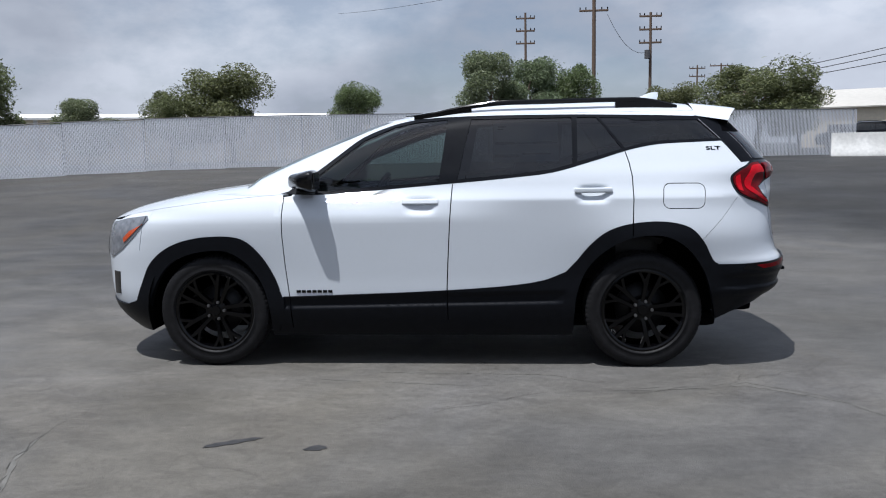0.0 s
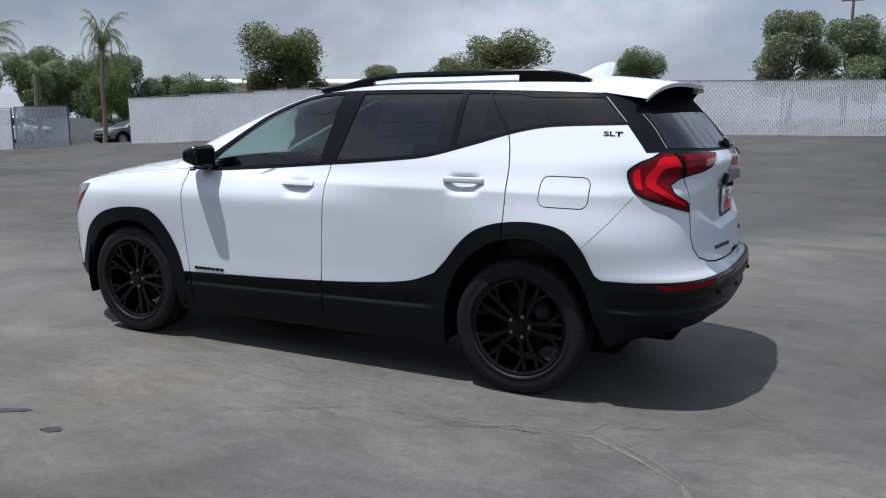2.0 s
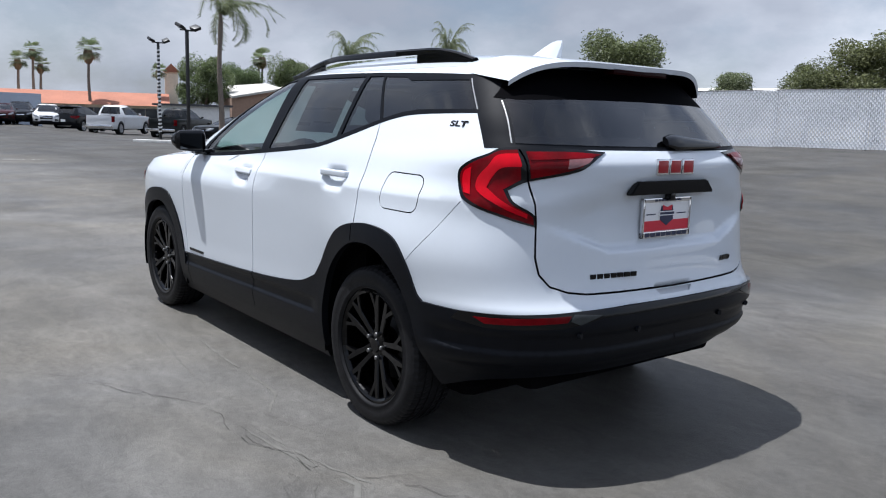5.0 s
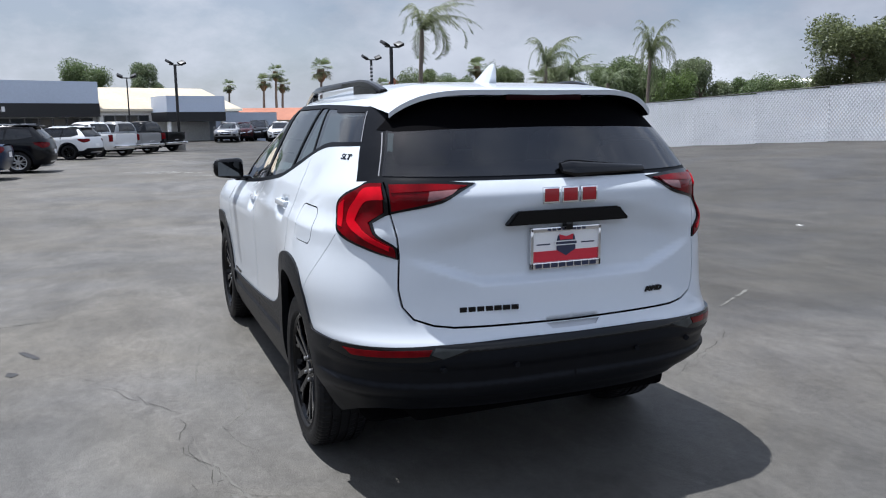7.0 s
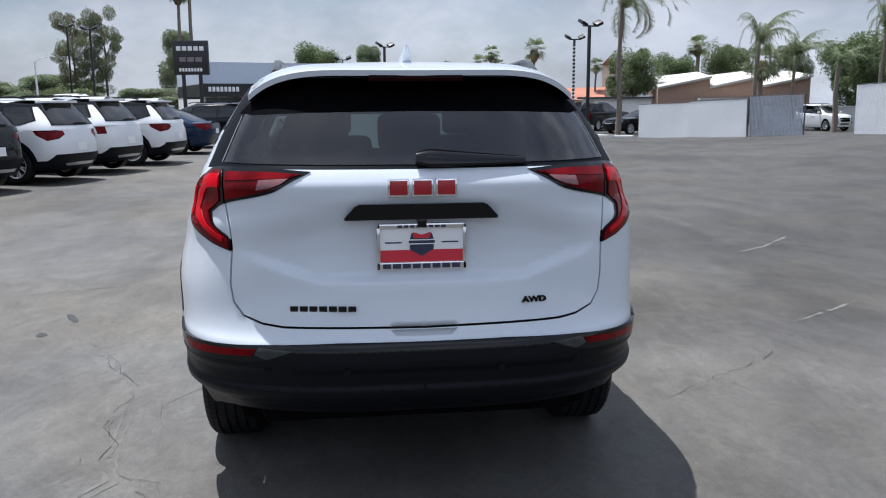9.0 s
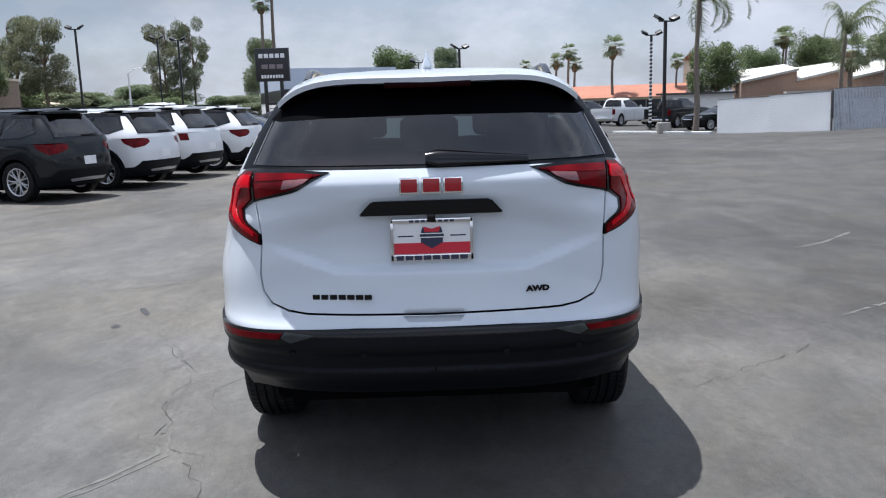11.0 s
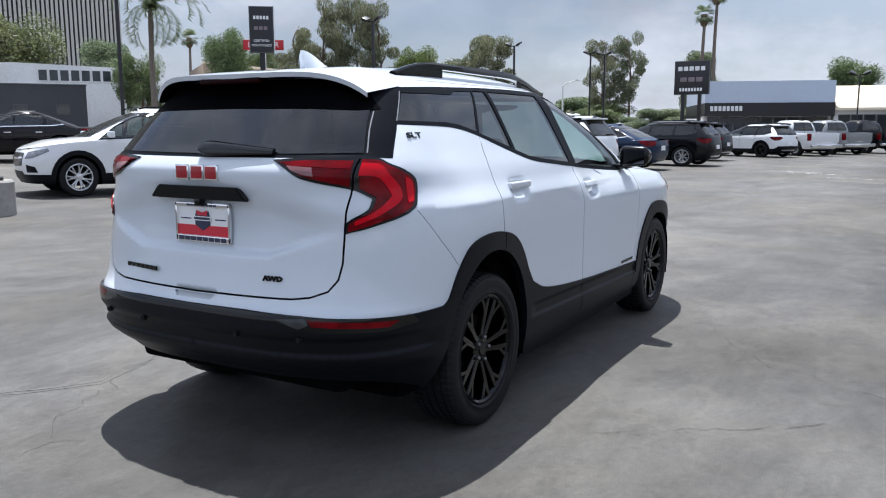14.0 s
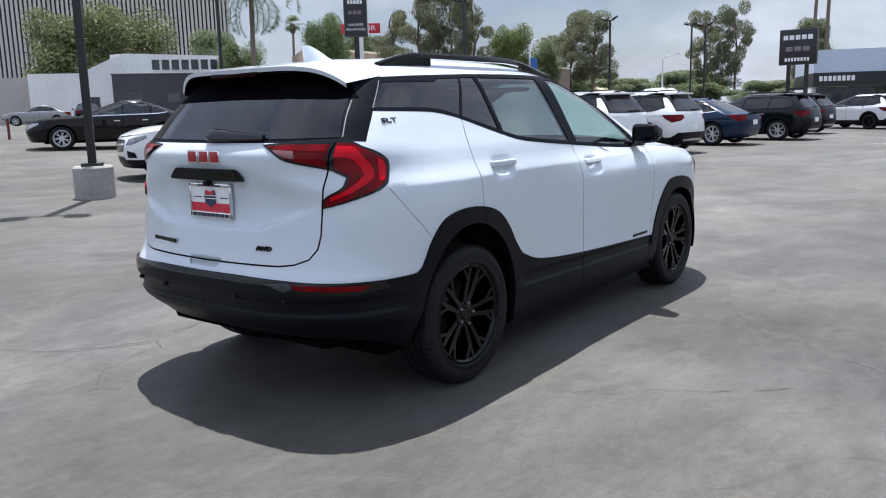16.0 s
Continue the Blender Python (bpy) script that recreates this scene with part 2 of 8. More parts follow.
class Shell:
    """A body's skin as plan contours by height: half-width, rear and front by z, with rounded corners."""
    def __init__(self, width, rear, front, corner_r, corner_f, n_r=3.5, n_f=3.0, z0=.15, z1=1.62, bulge=None, nz=180, ns=421):
        self.z = np.linspace(z0, z1, nz); self.ns = ns; self.u = np.linspace(0, 1, ns)
        self.X, self.Y = np.zeros((nz, ns)), np.zeros((nz, ns))
        for k, z in enumerate(self.z):
            w, xr, xf = float(width(z)), float(rear(z)), float(front(z))
            xa, xb = xr - float(corner_r(z)), xf + float(corner_f(z))
            th = np.linspace(0, np.pi/2, 160)
            side = np.linspace(xb, xa, 160)[1:-1]
            x = np.r_[xb - (xb - xf)*np.sin(th[::-1])**(2/n_f), side, xa + (xr - xa)*np.sin(th)**(2/n_r)]
            y = np.r_[w*np.cos(th[::-1])**(2/n_f), np.full(len(side), w), w*np.cos(th)**(2/n_r)]
            y[0] = y[-1] = 0
            if bulge is not None:
                y = y + bulge(x, z) * np.minimum(1, y / 0.3)
            s = np.r_[0, np.cumsum(np.hypot(np.diff(x), np.diff(y)))]
            s0 = float(np.interp(0.0, x, s))
            want = np.where(self.u < 0.5, self.u*2*s0, s0 + (self.u - 0.5)*2*(s[-1] - s0))
            self.X[k], self.Y[k] = np.interp(want, s, x), np.interp(want, s, y)
        self.long = 6.0
    def _rows(self, z):
        k = np.clip((np.asarray(z, float) - self.z[0]) / (self.z[1] - self.z[0]), 0, len(self.z) - 1.001)
        i = k.astype(int) if hasattr(k, 'astype') else int(k)
        return i, k - i
    def at(self, s, z):
        """Places (x, y) for chart points."""
        s, z = np.asarray(s, float), np.asarray(z, float)
        i, f = self._rows(z)
        j = np.clip(s/self.long*(self.ns-1), 0, self.ns - 1.001); jj = j.astype(int); g = j - jj
        out = []
        for T in (self.X, self.Y):
            a = T[i, jj]*(1-g) + T[i, jj+1]*g; b = T[i+1, jj]*(1-g) + T[i+1, jj+1]*g
            out.append(a*(1-f) + b*f)
        return out[0], out[1]
    def row(self, z):
        i, f = self._rows(np.array(z))
        return self.X[i]*(1-f) + self.X[i+1]*f, self.Y[i]*(1-f) + self.Y[i+1]*f
    def from_side(self, x, z):
        return float(np.interp(x, self.row(z)[0], self.u)) * self.long
    def from_rear(self, y, z):
        X, Y = self.row(z); h = self.ns//2
        return float(np.interp(-abs(y), -Y[h:], self.u[h:])) * self.long
    def from_front(self, y, z):
        X, Y = self.row(z); h = self.ns//2
        return float(np.interp(abs(y), Y[:h], self.u[:h])) * self.long



def inside(px, pz, poly):
    """Which of the points lie in the polygon."""
    hit, (ax, az) = np.zeros(len(px), bool), poly[-1]
    for bx, bz in poly:
        if bz != az:
            hit ^= ((az > pz) != (bz > pz)) & (px < (bx - ax) * (pz - az) / (bz - az) + ax)
        ax, az = bx, bz
    return hit


def ribbon(pts, width):
    """A closed outline round a line of chart points."""
    p = np.array(pts, float)
    d = np.gradient(p, axis=0)
    nrm = np.stack([-d[:, 1], d[:, 0]], 1) / (np.hypot(d[:, 0], d[:, 1])[:, None] + 1e-9) * width / 2
    return [tuple(v) for v in np.r_[p + nrm, (p - nrm)[::-1]]]


def part_each(name, me, mat, parent, label=""):
    """Each loose piece of a mesh as a part of its own."""
    if me is None:
        return
    n = len(me.vertices)
    root = list(range(n))

    def find(i):
        while root[i] != i:
            root[i] = root[root[i]]
            i = root[i]
        return i

    for e in me.edges:
        a, b = find(e.vertices[0]), find(e.vertices[1])
        root[a] = b
    pieces = {}
    for p in me.polygons:
        pieces.setdefault(find(p.vertices[0]), []).append(tuple(p.vertices))
    co = [tuple(v.co) for v in me.vertices]
    for faces in pieces.values():
        if len(faces) < 3:
            continue
        used = sorted({i for f in faces for i in f})
        at = {i: k for k, i in enumerate(used)}
        m2 = bpy.data.meshes.new(name)
        m2.from_pydata([co[i] for i in used], [], [tuple(at[i] for i in f) for f in faces])
        m2.polygons.foreach_set("use_smooth", [True] * len(m2.polygons))
        part(name, m2, mat, parent, label)
    bpy.data.meshes.remove(me)


def flow(pts, k=4, closed=False):
    """A smooth line through the points, k steps for each; sharp corners stay sharp."""
    p = [np.array(q, float) for q in pts]
    n = len(p)
    tang = []
    for i in range(n):
        a, b = p[i - 1 if closed else max(i - 1, 0)], p[(i + 1) % n if closed else min(i + 1, n - 1)]
        u, v = p[i] - a, b - p[i]
        lu, lv = np.hypot(*u), np.hypot(*v)
        sharp = lu > 1e-9 and lv > 1e-9 and float(u @ v) / (lu * lv) < 0.5
        tang.append(None if sharp else (b - a) / (lu + lv + 1e-9))
    out = []
    for i in range(n if closed else n - 1):
        a, b = p[i], p[(i + 1) % n]
        d = b - a
        ln = np.hypot(*d)
        ta = tang[i] * ln if tang[i] is not None else d
        tb = tang[(i + 1) % n] * ln if tang[(i + 1) % n] is not None else d
        for j in range(k):
            t = j / k
            out.append(tuple(a * (1 + 2 * t) * (1 - t) ** 2 + ta * t * (1 - t) ** 2 + b * t * t * (3 - 2 * t) + tb * t * t * (t - 1)))
    return out if closed else out + [tuple(p[-1])]


def rounded(pts):
    return flow(pts, 5, True)


class Skin:
    """Panels cut out of a shell. A point is (x, z) on the side, ("y", y, z) on the rear, ("f", y, z) on the front."""

    def __init__(self, shell, step):
        self.shell, self.step, self.zones, self.extra = shell, step, [], []

    def spot(self, q):
        if len(q) == 3 and q[0] == "y":
            return (self.shell.from_rear(q[1], q[2]), q[2])
        if len(q) == 3 and q[0] == "f":
            return (self.shell.from_front(q[1], q[2]), q[2])
        return (self.shell.from_side(q[0], q[1]), q[1])

    def line(self, pts, closed=False):
        out = []
        for p, r in zip(pts, pts[1:] + (pts[:1] if closed else [])):
            a, b = self.spot(p), self.spot(r)
            n = max(1, int(math.hypot(b[0] - a[0], b[1] - a[1]) / (self.step * 0.8)))
            if len(p) == len(r) and (len(p) == 2 or p[0] == r[0]):
                head = p[:-2]
                out += [self.spot((*head, p[-2] + (r[-2] - p[-2]) * i / n, p[-1] + (r[-1] - p[-1]) * i / n)) for i in range(n)]
            else:
                out += [(a[0] + (b[0] - a[0]) * i / n, a[1] + (b[1] - a[1]) * i / n) for i in range(n)]
        return out if closed else out + [self.spot(pts[-1])]

    def zone(self, name, pts, smooth=False):
        self.zones.append((name, rounded([self.spot(p) for p in pts]) if smooth else self.line(pts, True)))

    def gap(self, pts, width=0.007, name="gap"):
        self.zones.append((name, ribbon(self.line(pts), width)))

    def cut(self):
        """Triangles of each zone; later zones lie over earlier ones."""
        base = self.zones[0][1]
        b = np.array(base)
        gs, gz = np.meshgrid(np.arange(b[:, 0].min(), b[:, 0].max(), self.step), np.arange(b[:, 1].min(), b[:, 1].max(), self.step))
        pts = np.r_[np.stack([gs.ravel(), gz.ravel()], 1), np.array(self.extra).reshape(-1, 2)]
        pts = pts[inside(pts[:, 0], pts[:, 1], base)]
        verts, edges = [Vector(p) for p in pts], []
        for _, poly in self.zones:
            k = len(verts)
            verts += [Vector(p) for p in poly]
            edges += [(k + i, k + (i + 1) % len(poly)) for i in range(len(poly))]
        v, _, f, *_ = delaunay_2d_cdt(verts, edges, [], 0, 1e-5)
        v, f = np.array([tuple(p) for p in v]), np.array([tuple(t) for t in f])
        mid = v[f].mean(1)
        owner = np.full(len(f), -1)
        owner[inside(mid[:, 0], mid[:, 1], base)] = 0
        for i, (_, poly) in enumerate(self.zones[1:], 1):
            owner[inside(mid[:, 0], mid[:, 1], poly) & (owner >= 0)] = i
        self.v, self.f = v, f
        names = [n for n, _ in self.zones]
        self.tris = {n: f[np.isin(owner, [i for i, m in enumerate(names) if m == n])] for n in dict.fromkeys(names)}
        x, y = self.shell.at(v[:, 0], v[:, 1])
        e = 0.007
        xa, ya = self.shell.at(np.clip(v[:, 0] - e, 0, 6), v[:, 1])
        xb, yb = self.shell.at(np.clip(v[:, 0] + e, 0, 6), v[:, 1])
        xc, yc = self.shell.at(v[:, 0], v[:, 1] - e)
        xd, yd = self.shell.at(v[:, 0], v[:, 1] + e)
        du, dv = np.stack([xb - xa, yb - ya, 0 * xa], 1), np.stack([xd - xc, yd - yc, 0 * xc + 2 * e], 1)
        nr = np.cross(dv, du)
        nr /= np.linalg.norm(nr, axis=1)[:, None] + 1e-12
        nr *= np.where((nr * np.stack([x - 0.2, y, 0 * x], 1)).sum(1) < 0, -1, 1)[:, None]
        nr[np.abs(y) < 0.004, 1] = 0.0
        nr /= np.linalg.norm(nr, axis=1)[:, None] + 1e-12
        self.p, self.n = np.stack([x, y, v[:, 1]], 1), nr
        self.t1 = du / (np.linalg.norm(du, axis=1)[:, None] + 1e-12)
        self.t2 = np.cross(nr, self.t1)
        return self

    def mesh(self, name, side, lift=0.0, skirt=0.012, dent=None):
        """side: -1 left, 1 right, 0 both halves in one."""
        tri = self.tris.get(name, np.zeros((0, 3), int))
        used, inv = np.unique(tri, return_inverse=True)
        if not len(used):
            return None
        tri = inv.reshape(-1, 3)
        off = np.full(len(used), lift)
        N = self.n[used]
        if dent is not None:
            off = off - dent(self.p[used])
            e = 0.004
            for t in (self.t1[used], self.t2[used]):
                N = N + t * ((dent(self.p[used] + e * t) - dent(self.p[used] - e * t)) / (2 * e))[:, None]
            N /= np.linalg.norm(N, axis=1)[:, None]
        P = self.p[used] + self.n[used] * off[:, None]
        a = np.concatenate([tri[:, [0, 1]], tri[:, [1, 2]], tri[:, [2, 0]]])
        key = np.sort(a, 1)
        _, first, cnt = np.unique(key, axis=0, return_index=True, return_counts=True)
        rim = a[first[cnt == 1]]
        mids = P[rim].mean(1)
        rim = rim[np.abs(mids[:, 1]) > 0.004]
        V, F, NN = [], [], []
        for sg in ((-1, 1) if side == 0 else (side,)):
            k = len(V)
            flip = np.array([1, sg, 1])
            q, nn = P * flip, N * flip
            t = tri
            face_n = np.cross(q[t[:, 1]] - q[t[:, 0]], q[t[:, 2]] - q[t[:, 0]])
            bad = (face_n * nn[t[:, 0]]).sum(1) < 0
            t = np.where(bad[:, None], t[:, ::-1], t)
            V += q.tolist()
            NN += nn.tolist()
            F += (t + k).tolist()
            if skirt and len(rim):
                ends = np.unique(rim)
                loc = {int(e): len(V) + i for i, e in enumerate(ends)}
                top = {int(e): len(V) + len(ends) + i for i, e in enumerate(ends)}
                V += (q[ends] - nn[ends] * skirt).tolist() + q[ends].tolist()
                F += [(top[int(i)], top[int(j)], loc[int(j)], loc[int(i)]) for i, j in rim]
                NN += [None] * (2 * len(ends))
        me = bpy.data.meshes.new(name)
        me.from_pydata(V, [], F)
        me.polygons.foreach_set("use_smooth", [True] * len(me.polygons))
        me.normals_split_custom_set_from_vertices([n if n else (0, 0, 0) for n in NN])
        return me

# ---- ground ----
def lift(x, y):
    """The lot is level under the suv, rises gently to both sides and falls to the yard beyond the gate."""
    def s(t):
        t = max(0.0, min(1.0, t))
        return t * t * (3 - 2 * t)
    return s((y - 6) / 14) * (0.05 + 0.85 * s((x + 34) / 26)) - 0.38 * s((-x - 24) / 13) * s((y - 6) / 12) + 0.27 * s((-x - 45) / 8) * s((12 - y) / 4) + 0.90 * s((-y - 4) / 34)


def asphalt_material():
    """Worn sealed asphalt: pale sweeps and dark patches, fine grit, hairline cracks; regional sheen is painted in."""
    m = bpy.data.materials.new("worn_asphalt")
    m.use_nodes = True
    n, l = m.node_tree.nodes, m.node_tree.links
    b = n["Principled BSDF"]
    co = n.new("ShaderNodeTexCoord")

    def noise_node(scale, detail, rough=0.5, stretch=None, twist=0.0):
        t = n.new("ShaderNodeTexNoise")
        t.inputs["Scale"].default_value, t.inputs["Detail"].default_value, t.inputs["Roughness"].default_value, t.inputs["Distortion"].default_value = scale, detail, rough, twist
        if stretch:
            mp = n.new("ShaderNodeMapping")
            mp.inputs["Scale"].default_value, mp.inputs["Rotation"].default_value = stretch[0], (0, 0, stretch[1])
            l.new(co.outputs["Object"], mp.inputs[0])
            l.new(mp.outputs[0], t.inputs["Vector"])
        else:
            l.new(co.outputs["Object"], t.inputs["Vector"])
        return t

    def ramp(src, a, b2, lo, hi):
        r = n.new("ShaderNodeMapRange")
        r.inputs[1].default_value, r.inputs[2].default_value, r.inputs[3].default_value, r.inputs[4].default_value = a, b2, lo, hi
        l.new(src.outputs[0], r.inputs[0])
        return r

    def times(p, q):
        x = n.new("ShaderNodeMath")
        x.operation = "MULTIPLY"
        l.new(p.outputs[0], x.inputs[0]), l.new(q.outputs[0], x.inputs[1])
        return x

    broad = ramp(noise_node(0.16, 5, 0.55, twist=0.6), 0.3, 0.7, 0.76, 1.24)
    sweep = ramp(noise_node(0.55, 6, 0.6, ((0.75, 1.25, 1), 0.5), 1.6), 0.32, 0.70, 0.77, 1.22)
    blot = ramp(noise_node(2.6, 5, 0.55), 0.33, 0.68, 0.93, 1.08)
    grit = ramp(noise_node(170.0, 2, 0.7), 0.3, 0.7, 0.76, 1.24)
    speck = ramp(noise_node(45.0, 3, 0.6), 0.62, 0.74, 1.0, 0.88)
    mott = ramp(noise_node(34.0, 8, 0.78, twist=0.3), 0.34, 0.66, 0.84, 1.17)
    fine = ramp(noise_node(16.0, 6, 0.62, ((1, 1.2, 1), 0.5), 0.6), 0.3, 0.7, 0.92, 1.08)
    smear = ramp(noise_node(4.5, 7, 0.6, ((0.7, 1.3, 1), 1.2), 1.5), 0.35, 0.68, 0.87, 1.12)
    tone = times(times(times(times(broad, sweep), times(blot, grit)), speck), times(times(fine, mott), smear))

    def veins(scale, width, gain, mask_scale, lo, hi, bend, seed):
        """Thin curved lines where a bent noise crosses its middle, only in places."""
        mid = n.new("ShaderNodeMath")
        mid.operation = "SUBTRACT"
        l.new(noise_node(scale, 2, 0.45, ((1, 0.55, 1), seed), bend).outputs[0], mid.inputs[0])
        mid.inputs[1].default_value = 0.5
        far = n.new("ShaderNodeMath")
        far.operation = "ABSOLUTE"
        l.new(mid.outputs[0], far.inputs[0])
        on = ramp(far, 0.0, width, 1.0, 0.0)
        some = times(on, ramp(noise_node(mask_scale, 5, 0.6, ((1, 1, 1), seed + 0.7)), lo, hi, 0.0, 1.0))
        return ramp(some, 0.0, 1.0, 1.0, gain)

    # pale tyre scuffs, turning arcs, and fine dark cracks
    tone = times(tone, veins(0.42, 0.006, 1.16, 0.5, 0.50, 0.62, 0.4, 0.3))
    tone = times(tone, veins(0.8, 0.010, 1.14, 0.7, 0.50, 0.62, 1.0, 2.1))
    tone = times(tone, veins(0.34, 0.0020, 0.84, 0.45, 0.52, 0.60, 1.6, 4.2))
    tone = times(tone, veins(1.2, 0.012, 0.90, 0.6, 0.54, 0.66, 2.2, 5.3))
    # hairline cracks on the edges of warped cells, only here and there
    warp = noise_node(1.3, 4, 0.6)
    add = n.new("ShaderNodeVectorMath")
    add.operation = "MULTIPLY_ADD"
    add.inputs[1].default_value = (1.1, 1.1, 0)
    l.new(warp.outputs["Color"], add.inputs[0]), l.new(co.outputs["Object"], add.inputs[2])
    vo = n.new("ShaderNodeTexVoronoi")
    vo.feature = "DISTANCE_TO_EDGE"
    vo.inputs["Scale"].default_value = 0.22
    l.new(add.outputs[0], vo.inputs["Vector"])
    crack = ramp(vo, 0.0, 0.004, 0.0, 1.0)
    where = ramp(noise_node(0.33, 3), 0.56, 0.66, 0.0, 1.0)
    mx = n.new("ShaderNodeMath")
    mx.operation = "MAXIMUM"
    l.new(crack.outputs[0], mx.inputs[0])
    inv = n.new("ShaderNodeMath")
    inv.operation = "SUBTRACT"
    inv.inputs[0].default_value = 1.0
    l.new(where.outputs[0], inv.inputs[1]), l.new(inv.outputs[0], mx.inputs[1])
    dark = ramp(mx, 0.0, 1.0, 0.93, 1.0)
    tone = times(tone, dark)
    # darker far half, uneven edge: older seal, deepened to paint in weaker sheen
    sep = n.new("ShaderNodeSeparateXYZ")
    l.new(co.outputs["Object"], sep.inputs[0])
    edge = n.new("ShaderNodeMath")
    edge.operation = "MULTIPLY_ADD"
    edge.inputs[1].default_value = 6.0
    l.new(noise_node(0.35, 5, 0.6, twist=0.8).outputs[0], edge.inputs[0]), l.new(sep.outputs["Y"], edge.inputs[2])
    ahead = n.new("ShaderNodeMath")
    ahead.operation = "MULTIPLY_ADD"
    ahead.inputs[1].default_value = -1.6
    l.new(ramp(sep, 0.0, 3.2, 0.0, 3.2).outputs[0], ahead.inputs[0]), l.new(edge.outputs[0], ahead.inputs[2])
    seal_sheen = ramp(ahead, 3.4, 6.2, 1.0, 0.56)
    tone = times(tone, seal_sheen)
    # the near end is painted darker, in place of sheen that shifts with direction
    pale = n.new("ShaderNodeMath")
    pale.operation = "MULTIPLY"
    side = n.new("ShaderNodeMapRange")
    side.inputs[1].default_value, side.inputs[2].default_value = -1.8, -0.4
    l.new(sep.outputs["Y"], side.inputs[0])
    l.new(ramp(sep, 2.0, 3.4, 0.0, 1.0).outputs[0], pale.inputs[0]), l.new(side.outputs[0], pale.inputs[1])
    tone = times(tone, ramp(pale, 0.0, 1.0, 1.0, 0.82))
    # a very slightly lighter stretch along the far side
    far_side, far_lighter = n.new("ShaderNodeMapRange"), n.new("ShaderNodeMath")
    far_lighter.operation = "MULTIPLY"
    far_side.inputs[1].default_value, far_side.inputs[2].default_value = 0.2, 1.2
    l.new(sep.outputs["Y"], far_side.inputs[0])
    l.new(ramp(sep, 1.0, 2.4, 0.0, 1.0).outputs[0], far_lighter.inputs[0]), l.new(far_side.outputs[0], far_lighter.inputs[1])
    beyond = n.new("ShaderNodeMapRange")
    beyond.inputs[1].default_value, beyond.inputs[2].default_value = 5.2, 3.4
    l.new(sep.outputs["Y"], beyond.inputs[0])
    tone = times(tone, ramp(times(far_lighter, beyond), 0.0, 1.0, 1.0, 1.02))
    # a near-side patch painted darker, for the weak sheen looking away from the sun
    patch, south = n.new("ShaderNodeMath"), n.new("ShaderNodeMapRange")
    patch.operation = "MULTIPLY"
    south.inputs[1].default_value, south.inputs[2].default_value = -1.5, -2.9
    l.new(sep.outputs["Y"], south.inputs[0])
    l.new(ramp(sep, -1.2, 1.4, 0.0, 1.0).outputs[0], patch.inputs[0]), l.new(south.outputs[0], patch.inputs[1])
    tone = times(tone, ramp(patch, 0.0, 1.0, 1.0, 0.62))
    # past x 4.7 the weaker sheen is put into the colour as well
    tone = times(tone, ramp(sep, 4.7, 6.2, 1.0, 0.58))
    hsv = n.new("ShaderNodeHueSaturation")
    # dusty beige in places, bluer grey seal in others
    dust = n.new("ShaderNodeMix")
    dust.data_type = "RGBA"
    l.new(ramp(noise_node(0.42, 6, 0.6, ((1, 0.7, 1), 0.9), 1.0), 0.38, 0.62, 0.0, 1.0).outputs[0], dust.inputs["Factor"])
    dust.inputs["A"].default_value, dust.inputs["B"].default_value = (0.096, 0.093, 0.088, 1), (0.104, 0.097, 0.084, 1)
    l.new(dust.outputs["Result"], hsv.inputs["Color"])
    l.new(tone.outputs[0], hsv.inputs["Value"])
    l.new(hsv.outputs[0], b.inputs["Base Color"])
    gloss = ramp(noise_node(0.5, 5, 0.6, ((0.8, 1.2, 1), 0.4)), 0.3, 0.7, 0.46, 0.66)
    l.new(gloss.outputs[0], b.inputs["Roughness"])
    b.inputs["Specular IOR Level"].default_value = 0.15
    bp = n.new("ShaderNodeBump")
    bp.inputs["Strength"].default_value, bp.inputs["Distance"].default_value = 0.5, 0.006
    l.new(noise_node(90.0, 4, 0.65).outputs[0], bp.inputs["Height"])
    l.new(bp.outputs[0], b.inputs["Normal"])
    return m


ASPHALT = asphalt_material()
bm = bmesh.new()
xs = sorted(set([-400, -250, -160, -120, -90] + list(range(-70, 41, 3)) + [60, 90, 150, 250, 400]))
ys = sorted(set([-400, -250, -160, -100, -70, -50] + list(range(-40, 41, 2)) + [50, 70, 100, 160, 250, 400]))
grid = [[bm.verts.new((x, y, lift(x, y))) for y in ys] for x in xs]
for a, b in zip(grid, grid[1:]):
    for i in range(len(ys) - 1):
        bm.faces.new((a[i], b[i], b[i + 1], a[i + 1]))
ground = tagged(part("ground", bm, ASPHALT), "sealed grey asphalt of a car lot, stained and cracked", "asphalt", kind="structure")


